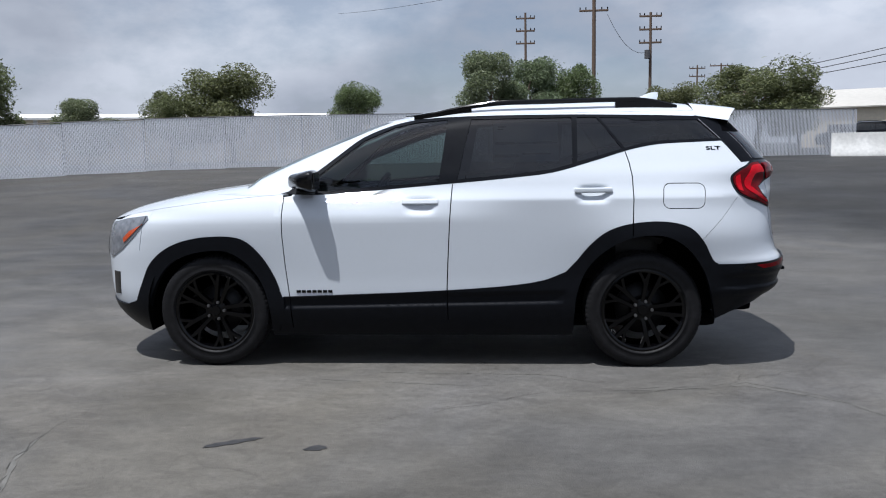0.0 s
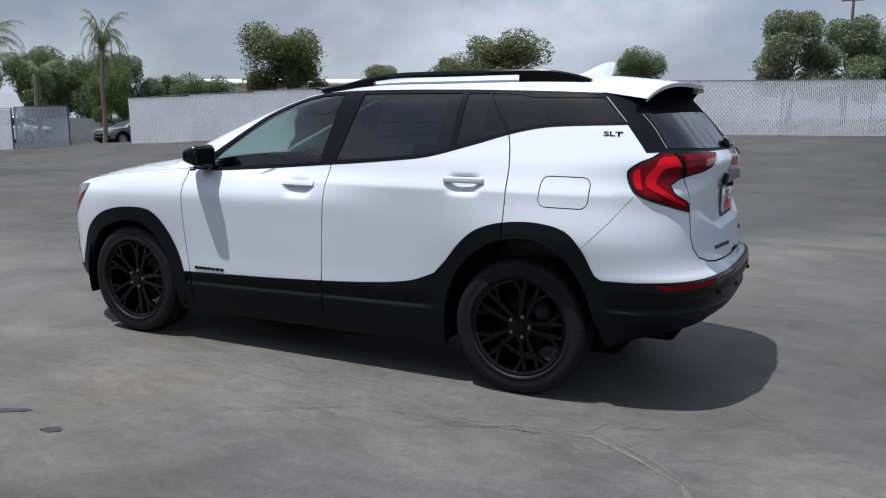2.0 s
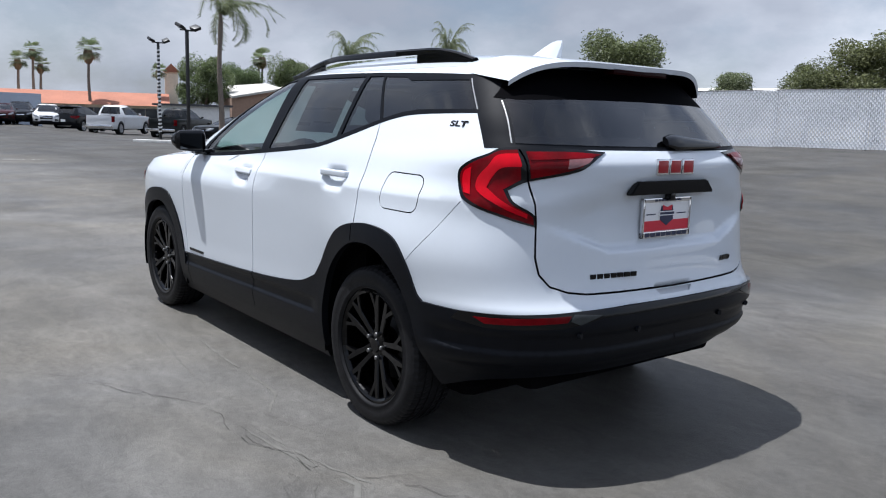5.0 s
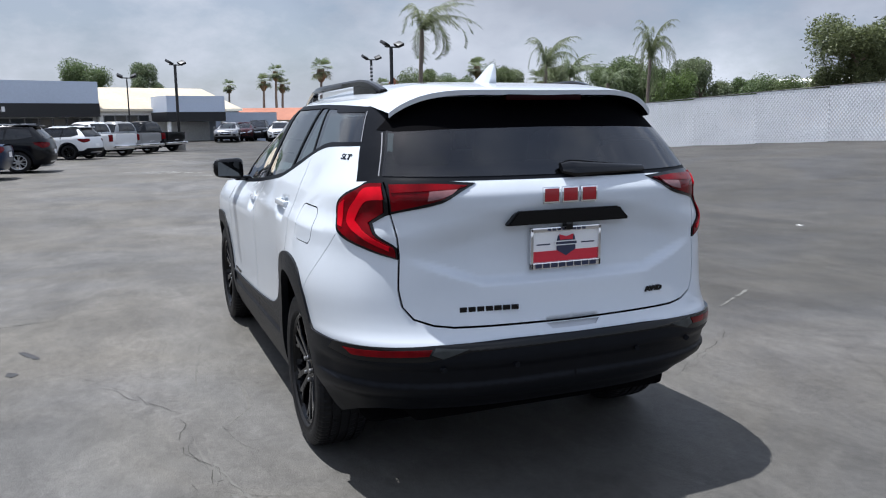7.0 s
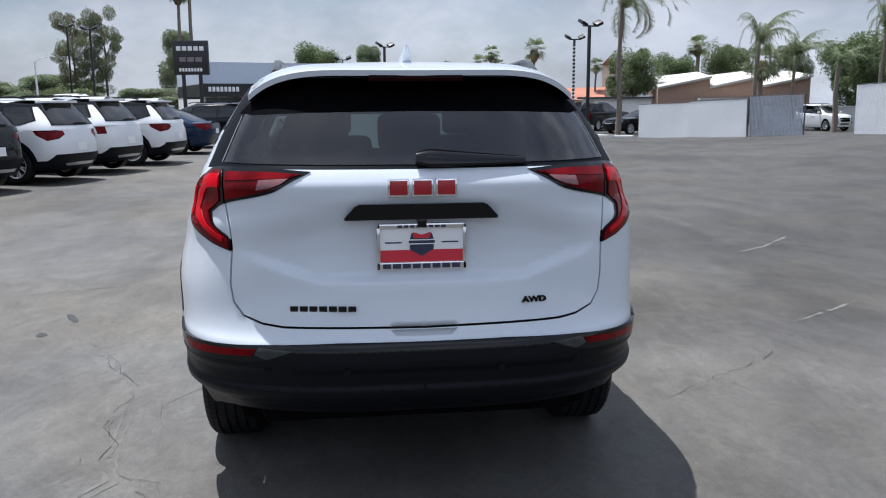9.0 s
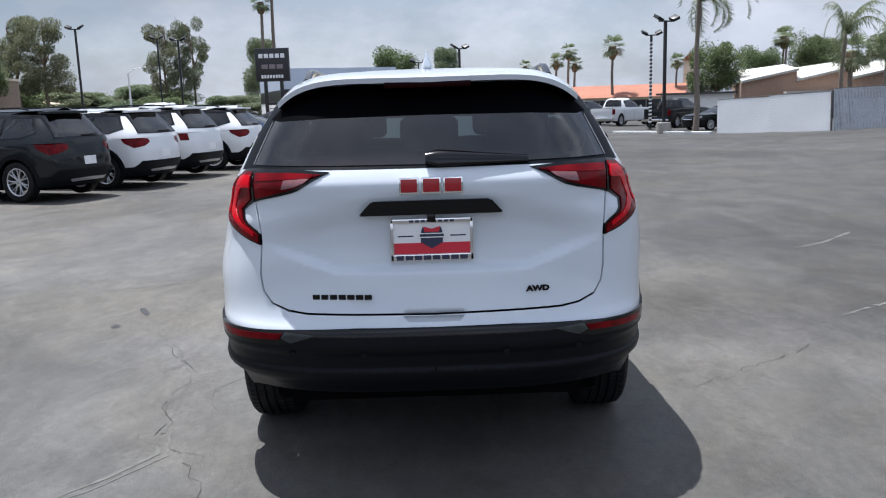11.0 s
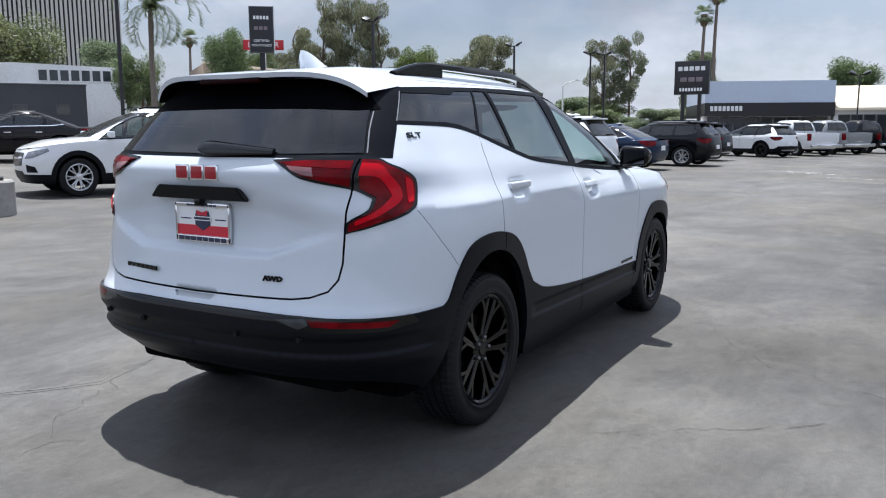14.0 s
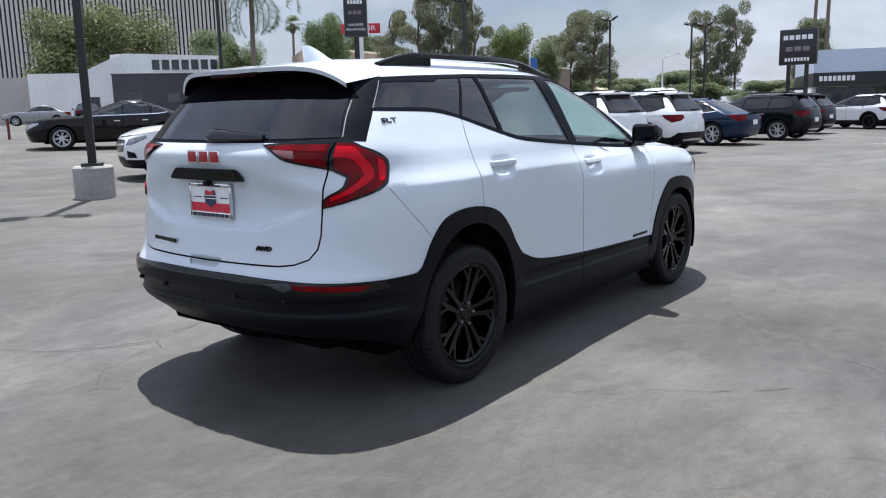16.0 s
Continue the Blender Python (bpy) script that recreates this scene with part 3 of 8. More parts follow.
def crack(name, pts, width, mat, label, seed, wobble=0.022, up=0.004, breaks=0.22):
    """A thin uneven ribbon along the ground, a few millimetres up."""
    rng = random.Random(seed)
    fine = []
    for (ax, ay), (bx, by) in zip(pts, pts[1:]):
        k = max(2, int(math.hypot(bx - ax, by - ay) / 0.07))
        fine += [(ax + (bx - ax) * i / k + rng.uniform(-wobble, wobble), ay + (by - ay) * i / k + rng.uniform(-wobble, wobble)) for i in range(k)]
    fine.append(pts[-1])
    bm = bmesh.new()
    prev = None
    for i, (x, y) in enumerate(fine):
        a, b = fine[max(0, i - 1)], fine[min(len(fine) - 1, i + 1)]
        d = math.hypot(b[0] - a[0], b[1] - a[1]) + 1e-6
        w = width * rng.uniform(0.25, 1.0) * min(1, 0.2 + min(i, len(fine) - 1 - i) / 4)
        nx, ny = -(b[1] - a[1]) / d * w, (b[0] - a[0]) / d * w
        q = [bm.verts.new((x + nx, y + ny, lift(x, y) + up)), bm.verts.new((x - nx, y - ny, lift(x, y) + up))]
        if prev and rng.random() > breaks:
            bm.faces.new((prev[0], prev[1], q[1], q[0]))
        prev = q
    part(name, bm, mat, ground, label)


def blotch(name, x, y, rx, ry, turn, mat, label, seed):
    """An uneven patch lying on the ground."""
    rng = random.Random(seed)
    bm = bmesh.new()
    hub = bm.verts.new((x, y, lift(x, y) + 0.003))
    ring = []
    for k in range(30):
        a = 6.283 * k / 30
        r = rng.uniform(0.72, 1.08)
        u, v = rx * r * math.cos(a), ry * r * math.sin(a)
        px, py = x + u * math.cos(turn) - v * math.sin(turn), y + u * math.sin(turn) + v * math.cos(turn)
        ring.append(bm.verts.new((px, py, lift(px, py) + 0.003)))
    for a, b in zip(ring, ring[1:] + ring[:1]):
        bm.faces.new((hub, a, b))
    part(name, bm, mat, ground, label)


CRACKM = material("open_crack", (0.060, 0.058, 0.053), 0.9, var=0.3, scale=30, spec=0.1)
STAINM = material("oil_stain", (0.030, 0.030, 0.031), 0.6, var=0.35, scale=20, spec=0.3)
SCUFFM = material("pale_scuff", (0.112, 0.109, 0.100), 0.8, var=0.2, scale=14, spec=0.2)
PAINTM = material("worn_white_line_paint", (0.50, 0.50, 0.48), 0.7, var=0.3, scale=12)
blotch("oil_stain", -0.79, -2.25, 0.15, 0.03, 0.5, STAINM, "dark oil stain", 3)
blotch("oil_stain", -0.37, -2.31, 0.06, 0.035, 0.3, STAINM, "dark oil stain", 4)
# pale tyre scuffs and sweeps under the cracks
for k, (pts, w) in enumerate((
        ([(-0.71, -1.01), (-0.44, -1.0)], 0.008), ([(-0.34, -1.02), (0.15, -1.04), (0.58, -1.05), (0.80, -1.07), (1.07, -1.24)], 0.010),
        ([(-0.67, -1.18), (-0.29, -1.23), (0.21, -1.29), (0.47, -1.30)], 0.009), ([(1.12, -1.38), (1.49, -1.34), (1.87, -1.26), (2.10, -1.40), (2.33, -1.58), (2.48, -1.89), (2.64, -2.17)], 0.014),
        ([(1.15, -1.34), (1.55, -1.30), (1.90, -1.21), (2.16, -1.38), (2.40, -1.62)], 0.008), ([(-0.02, 2.74), (-0.26, 3.13), (-0.53, 3.53)], 0.030),
        ([(-0.04, 2.38), (0.09, 2.59)], 0.022), ([(-2.5, 3.49), (-2.83, 3.99), (-3.44, 4.6)], 0.030), ([(-1.56, -2.86), (-1.72, -2.50), (-1.78, -2.19)], 0.020))):
    crack("scuff_mark", pts, w, SCUFFM, "pale tyre scuff", k + 20, 0.006, 0.002, 0.10)
# open cracks
for k, (pts, w) in enumerate((
        ([(2.56, -0.66), (2.52, -0.72), (2.40, -0.89), (2.32, -0.94), (2.11, -1.03), (1.89, -1.15), (1.72, -1.38)], 0.0042),
        ([(1.83, -1.54), (1.69, -1.42), (1.57, -1.42), (1.42, -1.45)], 0.0034),
        ([(2.98, -0.58), (2.82, -0.64), (2.67, -0.67), (2.54, -0.68), (2.46, -0.58), (2.41, -0.42)], 0.0036),
        ([(0.99, -4.34), (0.68, -4.24), (0.22, -4.23), (-0.38, -4.24)], 0.0060), ([(2.58, -1.23), (2.42, -1.33)], 0.005), ([(2.35, -1.08), (2.36, -0.96)], 0.003),
        ([(1.30, 1.30), (1.20, 1.43), (1.03, 1.66), (0.90, 1.84), (0.80, 2.04), (0.69, 2.17), (0.50, 2.35), (0.20, 2.62)], 0.0055),
        ([(1.27, 1.36), (1.10, 1.62), (0.95, 1.82)], 0.0035),
        ([(-1.14, 1.35), (-0.53, 1.69), (-0.24, 1.91), (-0.22, 2.12), (0.0, 2.32)], 0.0045), ([(-1.69, 1.09), (-1.83, 1.33), (-2.07, 1.49), (-2.27, 2.16)], 0.006),
        ([(-0.30, -2.03), (0.06, -1.81), (0.46, -1.60), (0.75, -1.41), (1.03, -1.42), (1.28, -1.43), (1.51, -1.33), (1.77, -1.36), (1.92, -1.46)], 0.0045),
        ([(-0.22, -2.00), (0.12, -1.76), (0.50, -1.55), (0.74, -1.44)], 0.003), ([(1.05, -1.39), (1.30, -1.40), (1.52, -1.30), (1.78, -1.33)], 0.003),
        ([(-1.56, -2.90), (-1.72, -2.54), (-1.78, -2.23), (-1.75, -1.79)], 0.0070), ([(1.75, -1.28), (1.84, -1.16), (1.90, -1.06), (2.02, -1.01)], 0.0036),
        ([(0.87, -1.28), (1.15, -1.20), (1.44, -1.11)], 0.0028))):
    crack("crack", pts, w * 0.50, CRACKM, "open crack in the asphalt", k + 1, 0.020, 0.004, 0.20)
for k, (x, y, w, a) in enumerate(((-22.4, -0.64, 0.06, 1.2), (-21.5, 0.0, 0.06, 1.2), (-19.5, 1.2, 0.05, 1.2))):
    crack("paint_mark", [(x - 0.9 * math.cos(a), y - 0.9 * math.sin(a)), (x + 0.9 * math.cos(a), y + 0.9 * math.sin(a))], w, PAINTM, "worn white line paint", k + 40, 0.008)
litter = tagged(part("paper_scrap", box_bm((-3.33, 6.86, lift(-3.3, 6.9)), (-3.24, 6.92, lift(-3.3, 6.9) + 0.02), 0.005), PAINTM), "small crumpled white scrap lying on the asphalt", "litter")

# ---- the white suv: x runs from nose (-2.29) to tail (2.34), wheels at x = -1.3625 and 1.3625 ----
WIDTH = curve([(0.15, 0.80), (0.22, 0.84), (0.30, 0.87), (0.40, 0.885), (0.50, 0.889), (0.56, 0.8895), (0.65, 0.892), (0.78, 0.8957), (0.90, 0.8992), (1.0, 0.9024), (1.055, 0.9042), (1.068, 0.900), (1.12, 0.877), (1.2, 0.848), (1.28, 0.808), (1.36, 0.768), (1.45, 0.720), (1.53, 0.672), (1.58, 0.628), (1.62, 0.57)])
REAR = curve([(0.15, 1.95), (0.25, 2.06), (0.30, 2.13), (0.36, 2.215), (0.42, 2.272), (0.5, 2.318), (0.58, 2.340), (0.65, 2.335), (0.70, 2.305), (0.75, 2.288), (0.82, 2.275), (0.9, 2.266), (1.0, 2.258), (1.1, 2.262), (1.2, 2.262), (1.25, 2.238), (1.30, 2.192), (1.4, 2.105), (1.5, 2.015), (1.58, 1.94), (1.62, 1.90)])
FRONT_LOW = curve([(0.15, -2.05), (0.25, -2.17), (0.35, -2.25), (0.5, -2.285), (0.7, -2.29), (0.85, -2.27), (0.95, -2.22), (1.0, -2.16), (1.62, -2.15)])
FRONT_TOP = curve([(0.15, -2.2), (1.085, -2.2), (1.105, -1.40), (1.2, -1.20), (1.3, -0.99), (1.4, -0.76), (1.5, -0.51), (1.56, -0.33), (1.62, -0.02)])
CORNER_R = curve([(0.15, 0.9), (1.1, 0.95), (1.25, 0.75), (1.4, 0.62), (1.62, 0.6)])
CORNER_F = curve([(0.15, 1.0), (1.0, 1.0), (1.62, 0.9)])
CORNER_T = curve([(0.15, 1.0), (1.085, 1.0), (1.105, 0.70), (1.3, 0.70), (1.62, 0.85)])

SILL = flow([(-0.855, 0.453), (-0.543, 0.463), (0.16, 0.494), (0.533, 0.521), (0.744, 0.553), (0.884, 0.606)])
ARCH_R = flow([(0.952, 0.678), (1.039, 0.783), (1.139, 0.861), (1.276, 0.905), (1.462, 0.917), (1.617, 0.883), (1.704, 0.795), (1.765, 0.68), (1.80, 0.654)])
ARCH_R_IN = flow([(0.937, 0.319), (0.953, 0.466), (1.005, 0.607), (1.091, 0.712), (1.227, 0.799), (1.363, 0.833), (1.5, 0.821), (1.62, 0.744), (1.709, 0.62), (1.753, 0.497), (1.793, 0.353)])
ARCH_F = flow([(-1.907, 0.42), (-1.852, 0.537), (-1.78, 0.67), (-1.664, 0.766), (-1.523, 0.822), (-1.356, 0.846), (-1.188, 0.838), (-1.101, 0.792), (-1.013, 0.69), (-0.945, 0.562), (-0.911, 0.453)])
ARCH_F_IN = flow([(-1.83, 0.30), (-1.808, 0.388), (-1.742, 0.542), (-1.654, 0.655), (-1.535, 0.721), (-1.378, 0.755), (-1.248, 0.747), (-1.128, 0.671), (-1.039, 0.544), (-0.998, 0.396), (-0.988, 0.24)])
BELT = flow([(-0.927, 1.103), (-0.629, 1.098), (0.187, 1.158), (0.60, 1.193), (0.816, 1.219), (1.061, 1.284), (1.27, 1.345), (1.40, 1.372), (1.514, 1.384), (1.85, 1.394)])
DLO_TOP = flow([(1.69, 1.552), (1.45, 1.562), (1.084, 1.573), (0.953, 1.576), (0.541, 1.580), (0.172, 1.577), (-0.042, 1.566), (-0.209, 1.535), (-0.414, 1.455), (-0.556, 1.345), (-0.687, 1.245), (-0.872, 1.118)])
LAMP = [("y", 0.380, 1.257), ("y", 0.54, 1.268), ("y", 0.685, 1.270), ("y", 0.738, 1.263), (1.985, 1.243), (1.925, 1.215), (1.884, 1.180), (1.888, 1.132), (1.934, 1.066), ("y", 0.752, 1.006), ("y", 0.662, 0.976), ("y", 0.672, 1.022), ("y", 0.734, 1.070), ("y", 0.742, 1.110), ("y", 0.693, 1.143), ("y", 0.52, 1.186), ("y", 0.44, 1.228)]
HATCH = [("y", 0.694, 1.262), ("y", 0.688, 1.15), ("y", 0.672, 1.06), ("y", 0.664, 0.99), ("y", 0.661, 0.864), ("y", 0.650, 0.80), ("y", 0.620, 0.755), ("y", 0.56, 0.731), ("y", 0.49, 0.722), ("y", 0.0, 0.715)]


def rise(a, b, v):
    t = np.clip((v - a) / (b - a), 0, 1)
    return t * t * (3 - 2 * t)


def suv_bulge(x, z):
    """Haunches over the wheels."""
    return 0.022 * np.exp(-((x - 1.50) / 0.62) ** 2 - ((z - 0.86) / 0.22) ** 2) - 0.045 * rise(0.50, 0.33, z) * rise(1.90, 2.15, x) + 0.014 * np.exp(-((x + 1.36) / 0.5) ** 2 - ((z - 0.85) / 0.2) ** 2)


def cup(x0, z0, p):
    return 0.026 * np.exp(-((p[:, 0] - x0) / 0.085) ** 4 - ((p[:, 2] - z0 + 0.004) / 0.046) ** 4)


def tail_dent(p):
    """The tailgate's plate recess and the crease under the lamps."""
    y, z = np.abs(p[:, 1]), p[:, 2]
    recess = 0.026 * rise(0.46, 0.26, y + 0.55 * (1.0 - z)) * rise(0.845, 0.90, z) * rise(1.17, 1.12, z)
    crease = 0.032 * rise(0.68, 0.42, y) * rise(0.865, 0.905, z - 0.33 * np.maximum(0, y - 0.36)) * rise(1.22, 1.10, z + 0.2 * y)
    notch = 0.02 * rise(0.125, 0.105, y) * rise(0.735, 0.715, z)
    return recess * 0.2 + crease + notch


def dense(skin, x0, x1, z0, z1, step=0.011):
    for z in np.arange(z0, z1, step):
        a, b = skin.shell.from_side(x0, z), skin.shell.from_side(x1, z)
        skin.extra += [(s, z) for s in np.linspace(a, b, int((x1 - x0) / step))]


suv = thing("suv", "white mid-size suv with black trim and black alloy wheels", "car")
back_shell = Shell(WIDTH, REAR, FRONT_TOP, CORNER_R, CORNER_T, bulge=suv_bulge)
nose_shell = Shell(WIDTH, REAR, FRONT_LOW, CORNER_R, CORNER_F, bulge=suv_bulge)

main_skin = Skin(back_shell, 0.034)
TOP_Z = 1.588
main_skin.zone("body_side", [(-0.90, 0.20), (-0.90, 1.10), ("f", 0.0, 1.10), ("f", 0.0, 1.3), ("f", 0.0, TOP_Z), (0.0, TOP_Z), (1.0, TOP_Z), ("y", 0.3, TOP_Z), ("y", 0.0, TOP_Z), ("y", 0.0, 1.0), ("y", 0.0, 0.375), ("y", 0.5, 0.372), ("y", 0.72, 0.352), (1.92, 0.328), (1.80, 0.300), (1.70, 0.20), (0.0, 0.20)])
main_skin.zone("windshield", [("f", 0.0, 1.115), ("f", 0.62, 1.125), ("f", 0.60, 1.3), ("f", 0.55, 1.45), ("f", 0.47, 1.555), ("f", 0.0, 1.565)])
main_skin.zone("front_door", [(-0.890, 1.104), (-0.893, 0.98), (-0.893, 0.836), (-0.882, 0.653), (-0.862, 0.453), (-0.543, 0.463), (0.146, 0.494), (0.156, 0.70), (0.168, 0.898), (0.187, 1.158), (-0.629, 1.098)])
main_skin.zone("rear_door", [(0.146, 0.494), (0.156, 0.70), (0.168, 0.898), (0.187, 1.158), (0.60, 1.193), (0.816, 1.219), (1.061, 1.284), (1.252, 1.34), (1.275, 1.27), (1.289, 1.19), (1.292, 1.05), (1.287, 0.905), (1.139, 0.861), (1.039, 0.783), (0.952, 0.678), (0.884, 0.606), (0.744, 0.553), (0.533, 0.521)])
main_skin.zone("bumper_cover", [(1.695, 0.80), (1.82, 0.93), (1.93, 1.063), ("y", 0.752, 1.006), ("y", 0.664, 0.976)] + HATCH[4:] + [("y", 0.0, 0.668), ("y", 0.30, 0.670), ("y", 0.555, 0.663), ("y", 0.705, 0.655), (2.0, 0.65), (1.80, 0.654), (1.765, 0.68)])
main_skin.zone("tailgate", HATCH + [("y", 0.0, 1.262), ("y", 0.4, 1.264)])
main_skin.zone("cladding", [(-0.90, 0.20), (-0.90, 0.452)] + SILL + ARCH_R + [(2.0, 0.65), ("y", 0.705, 0.655), ("y", 0.555, 0.663), ("y", 0.30, 0.670), ("y", 0.0, 0.668), ("y", 0.0, 0.375), ("y", 0.5, 0.372), ("y", 0.72, 0.352), (1.92, 0.328), (1.80, 0.300), (1.70, 0.20), (0.0, 0.20)])
main_skin.zone("window_trim", BELT + [(1.90, 1.335), (1.958, 1.262), ("y", 0.70, 1.268), ("y", 0.4, 1.266), ("y", 0.0, 1.264), ("y", 0.0, 1.583), ("y", 0.40, 1.583), (1.78, 1.565)] + DLO_TOP)
main_skin.zone("front_pane", [(-0.775, 1.128), (-0.63, 1.117), (0.098, 1.171), (0.150, 1.558), (-0.042, 1.548), (-0.200, 1.518), (-0.395, 1.437), (-0.53, 1.332), (-0.66, 1.23)])
main_skin.zone("rear_pane", [(0.215, 1.183), (0.60, 1.214), (0.80, 1.237), (0.930, 1.270), (0.935, 1.558), (0.300, 1.558)])
main_skin.zone("quarter_pane", [(0.962, 1.281), (1.10, 1.318), (1.238, 1.356), (1.091, 1.557), (0.968, 1.558)])
main_skin.zone("side_pane", [(1.254, 1.362), (1.39, 1.393), (1.50, 1.404), (1.835, 1.410), (1.715, 1.528), (1.33, 1.532), (1.28, 1.548), (1.107, 1.554)])
main_skin.zone("rear_window", [("y", 0.0, 1.276), ("y", 0.40, 1.279), ("y", 0.692, 1.283), ("y", 0.632, 1.44), ("y", 0.622, 1.462), ("y", 0.0, 1.474)])
main_skin.gap([("y", 0.701, 1.284), ("y", 0.668, 1.37), ("y", 0.640, 1.445)], 0.006, "glass_strip")
main_skin.gap([(1.842, 1.408), (1.722, 1.532)], 0.007, "glass_strip")
# black glass frit under the spoiler, with the spoiler's shade painted into it
main_skin.zone("spoiler_recess", [("y", 0.0, 1.458), ("y", 0.40, 1.454), ("y", 0.60, 1.446), ("y", 0.652, 1.456), (1.868, 1.484), (1.850, 1.53), (1.80, 1.574), ("y", 0.3, 1.583), ("y", 0.0, 1.583)])
main_skin.zone("lamp_housing", LAMP, True)
main_skin.zone("outer_lens", [("y", 0.700, 1.257), ("y", 0.742, 1.252), (1.992, 1.232), (1.938, 1.206), (1.900, 1.175), (1.902, 1.134), (1.944, 1.074), ("y", 0.752, 1.016), ("y", 0.672, 0.985), ("y", 0.680, 1.018), ("y", 0.742, 1.064), ("y", 0.752, 1.112), ("y", 0.706, 1.152)], True)
main_skin.zone("outer_guide", [("y", 0.704, 1.243), ("y", 0.752, 1.235), (2.000, 1.196), (1.968, 1.150), (1.976, 1.102), ("y", 0.768, 1.050), ("y", 0.694, 1.010), ("y", 0.694, 1.026), ("y", 0.764, 1.072), (2.006, 1.116), (2.020, 1.158), ("y", 0.752, 1.192), ("y", 0.704, 1.200)], True)
main_skin.zone("outer_bar", [(1.912, 1.172), (1.938, 1.190), (1.946, 1.120), (1.956, 1.086), (1.930, 1.092), (1.912, 1.132)], True)
main_skin.zone("inner_lens", [("y", 0.412, 1.247), ("y", 0.54, 1.254), ("y", 0.680, 1.252), ("y", 0.680, 1.157), ("y", 0.52, 1.199), ("y", 0.455, 1.232)], True)
main_skin.zone("inner_guide", [("y", 0.435, 1.246), ("y", 0.54, 1.251), ("y", 0.678, 1.247), ("y", 0.678, 1.222), ("y", 0.54, 1.229), ("y", 0.455, 1.234)], True)
main_skin.zone("reversing_lens", [("y", 0.455, 1.232), ("y", 0.555, 1.226), ("y", 0.565, 1.196), ("y", 0.52, 1.204), ("y", 0.478, 1.217)], True)
main_skin.zone("bumper_insert", [("y", 0.845, 0.652), ("y", 0.56, 0.661), ("y", 0.44, 0.665), ("y", 0.0, 0.665), ("y", 0.0, 0.637), ("y", 0.44, 0.637), ("y", 0.52, 0.622), ("y", 0.60, 0.605), ("y", 0.80, 0.600), ("y", 0.855, 0.618)])
main_skin.zone("insert_end", [("y", 0.452, 0.648), ("y", 0.565, 0.655), ("y", 0.580, 0.632), ("y", 0.545, 0.616)])
main_skin.zone("reflector", [("y", 0.822, 0.6385), ("y", 0.575, 0.651), ("y", 0.588, 0.627), ("y", 0.80, 0.616)])
main_skin.zone("pull_recess", [("y", 0.0, 0.709), ("y", 0.118, 0.709), ("y", 0.098, 0.688), ("y", 0.0, 0.687)])
main_skin.gap([(-0.890, 1.100), (-0.893, 0.98), (-0.893, 0.836), (-0.882, 0.653), (-0.862, 0.453), (-0.85, 0.25)], 0.007)
main_skin.gap([(0.186, 1.156), (0.168, 0.898), (0.156, 0.70), (0.146, 0.494), (0.15, 0.30)], 0.007)
main_skin.gap([(1.254, 1.34), (1.275, 1.27), (1.289, 1.19), (1.292, 1.05), (1.287, 0.905), (1.285, 0.83)], 0.007)
main_skin.gap(HATCH, 0.008)
main_skin.gap([(1.70, 0.805), (1.82, 0.93), (1.925, 1.060)], 0.0028)
fuel = []
for cx, cz, a0 in ((1.68, 1.102, 0), (1.512, 1.104, 90), (1.507, 1.034, 180), (1.676, 1.032, 270)):
    fuel += [(cx + 0.04 * math.cos(radians(a0 + k * 22.5)), cz + 0.04 * math.sin(radians(a0 + k * 22.5))) for k in range(5)]
main_skin.zone("fuel_door", fuel)
main_skin.gap(fuel + fuel[:1], 0.005, "fuel_gap")
main_skin.zone("hole", [(0.93, 0.15)] + ARCH_R_IN + [(1.83, 0.22), (1.84, 0.15)])
for dz in np.arange(-0.016, 0.090, 0.0053):
    main_skin.extra += [(main_skin.shell.from_side(x, 0.400 + 0.018 * x + dz), 0.400 + 0.018 * x + dz) for x in np.arange(-0.88, 0.88, 0.022)]
    main_skin.extra += [(v, 0.505 + dz) for v in np.arange(main_skin.shell.from_side(1.80, 0.505), 6.0, 0.022)]
for z in np.arange(0.725, 1.235, 0.0125):
    main_skin.extra += [(main_skin.shell.from_rear(y, z), z) for y in np.arange(0.0125, 0.66, 0.0125)]
# the shoulder crease
for z in (1.040, 1.048, 1.055, 1.061, 1.067, 1.073, 1.081, 1.092):
    main_skin.extra += [(main_skin.shell.from_side(x, z), z) for x in np.arange(-0.88, 1.85, 0.03)]
for x0, z0 in ((-0.016, 1.030), (1.05, 1.088)):
    dense(main_skin, x0 - 0.11, x0 + 0.11, z0 - 0.06, z0 + 0.06)
main_skin.cut()

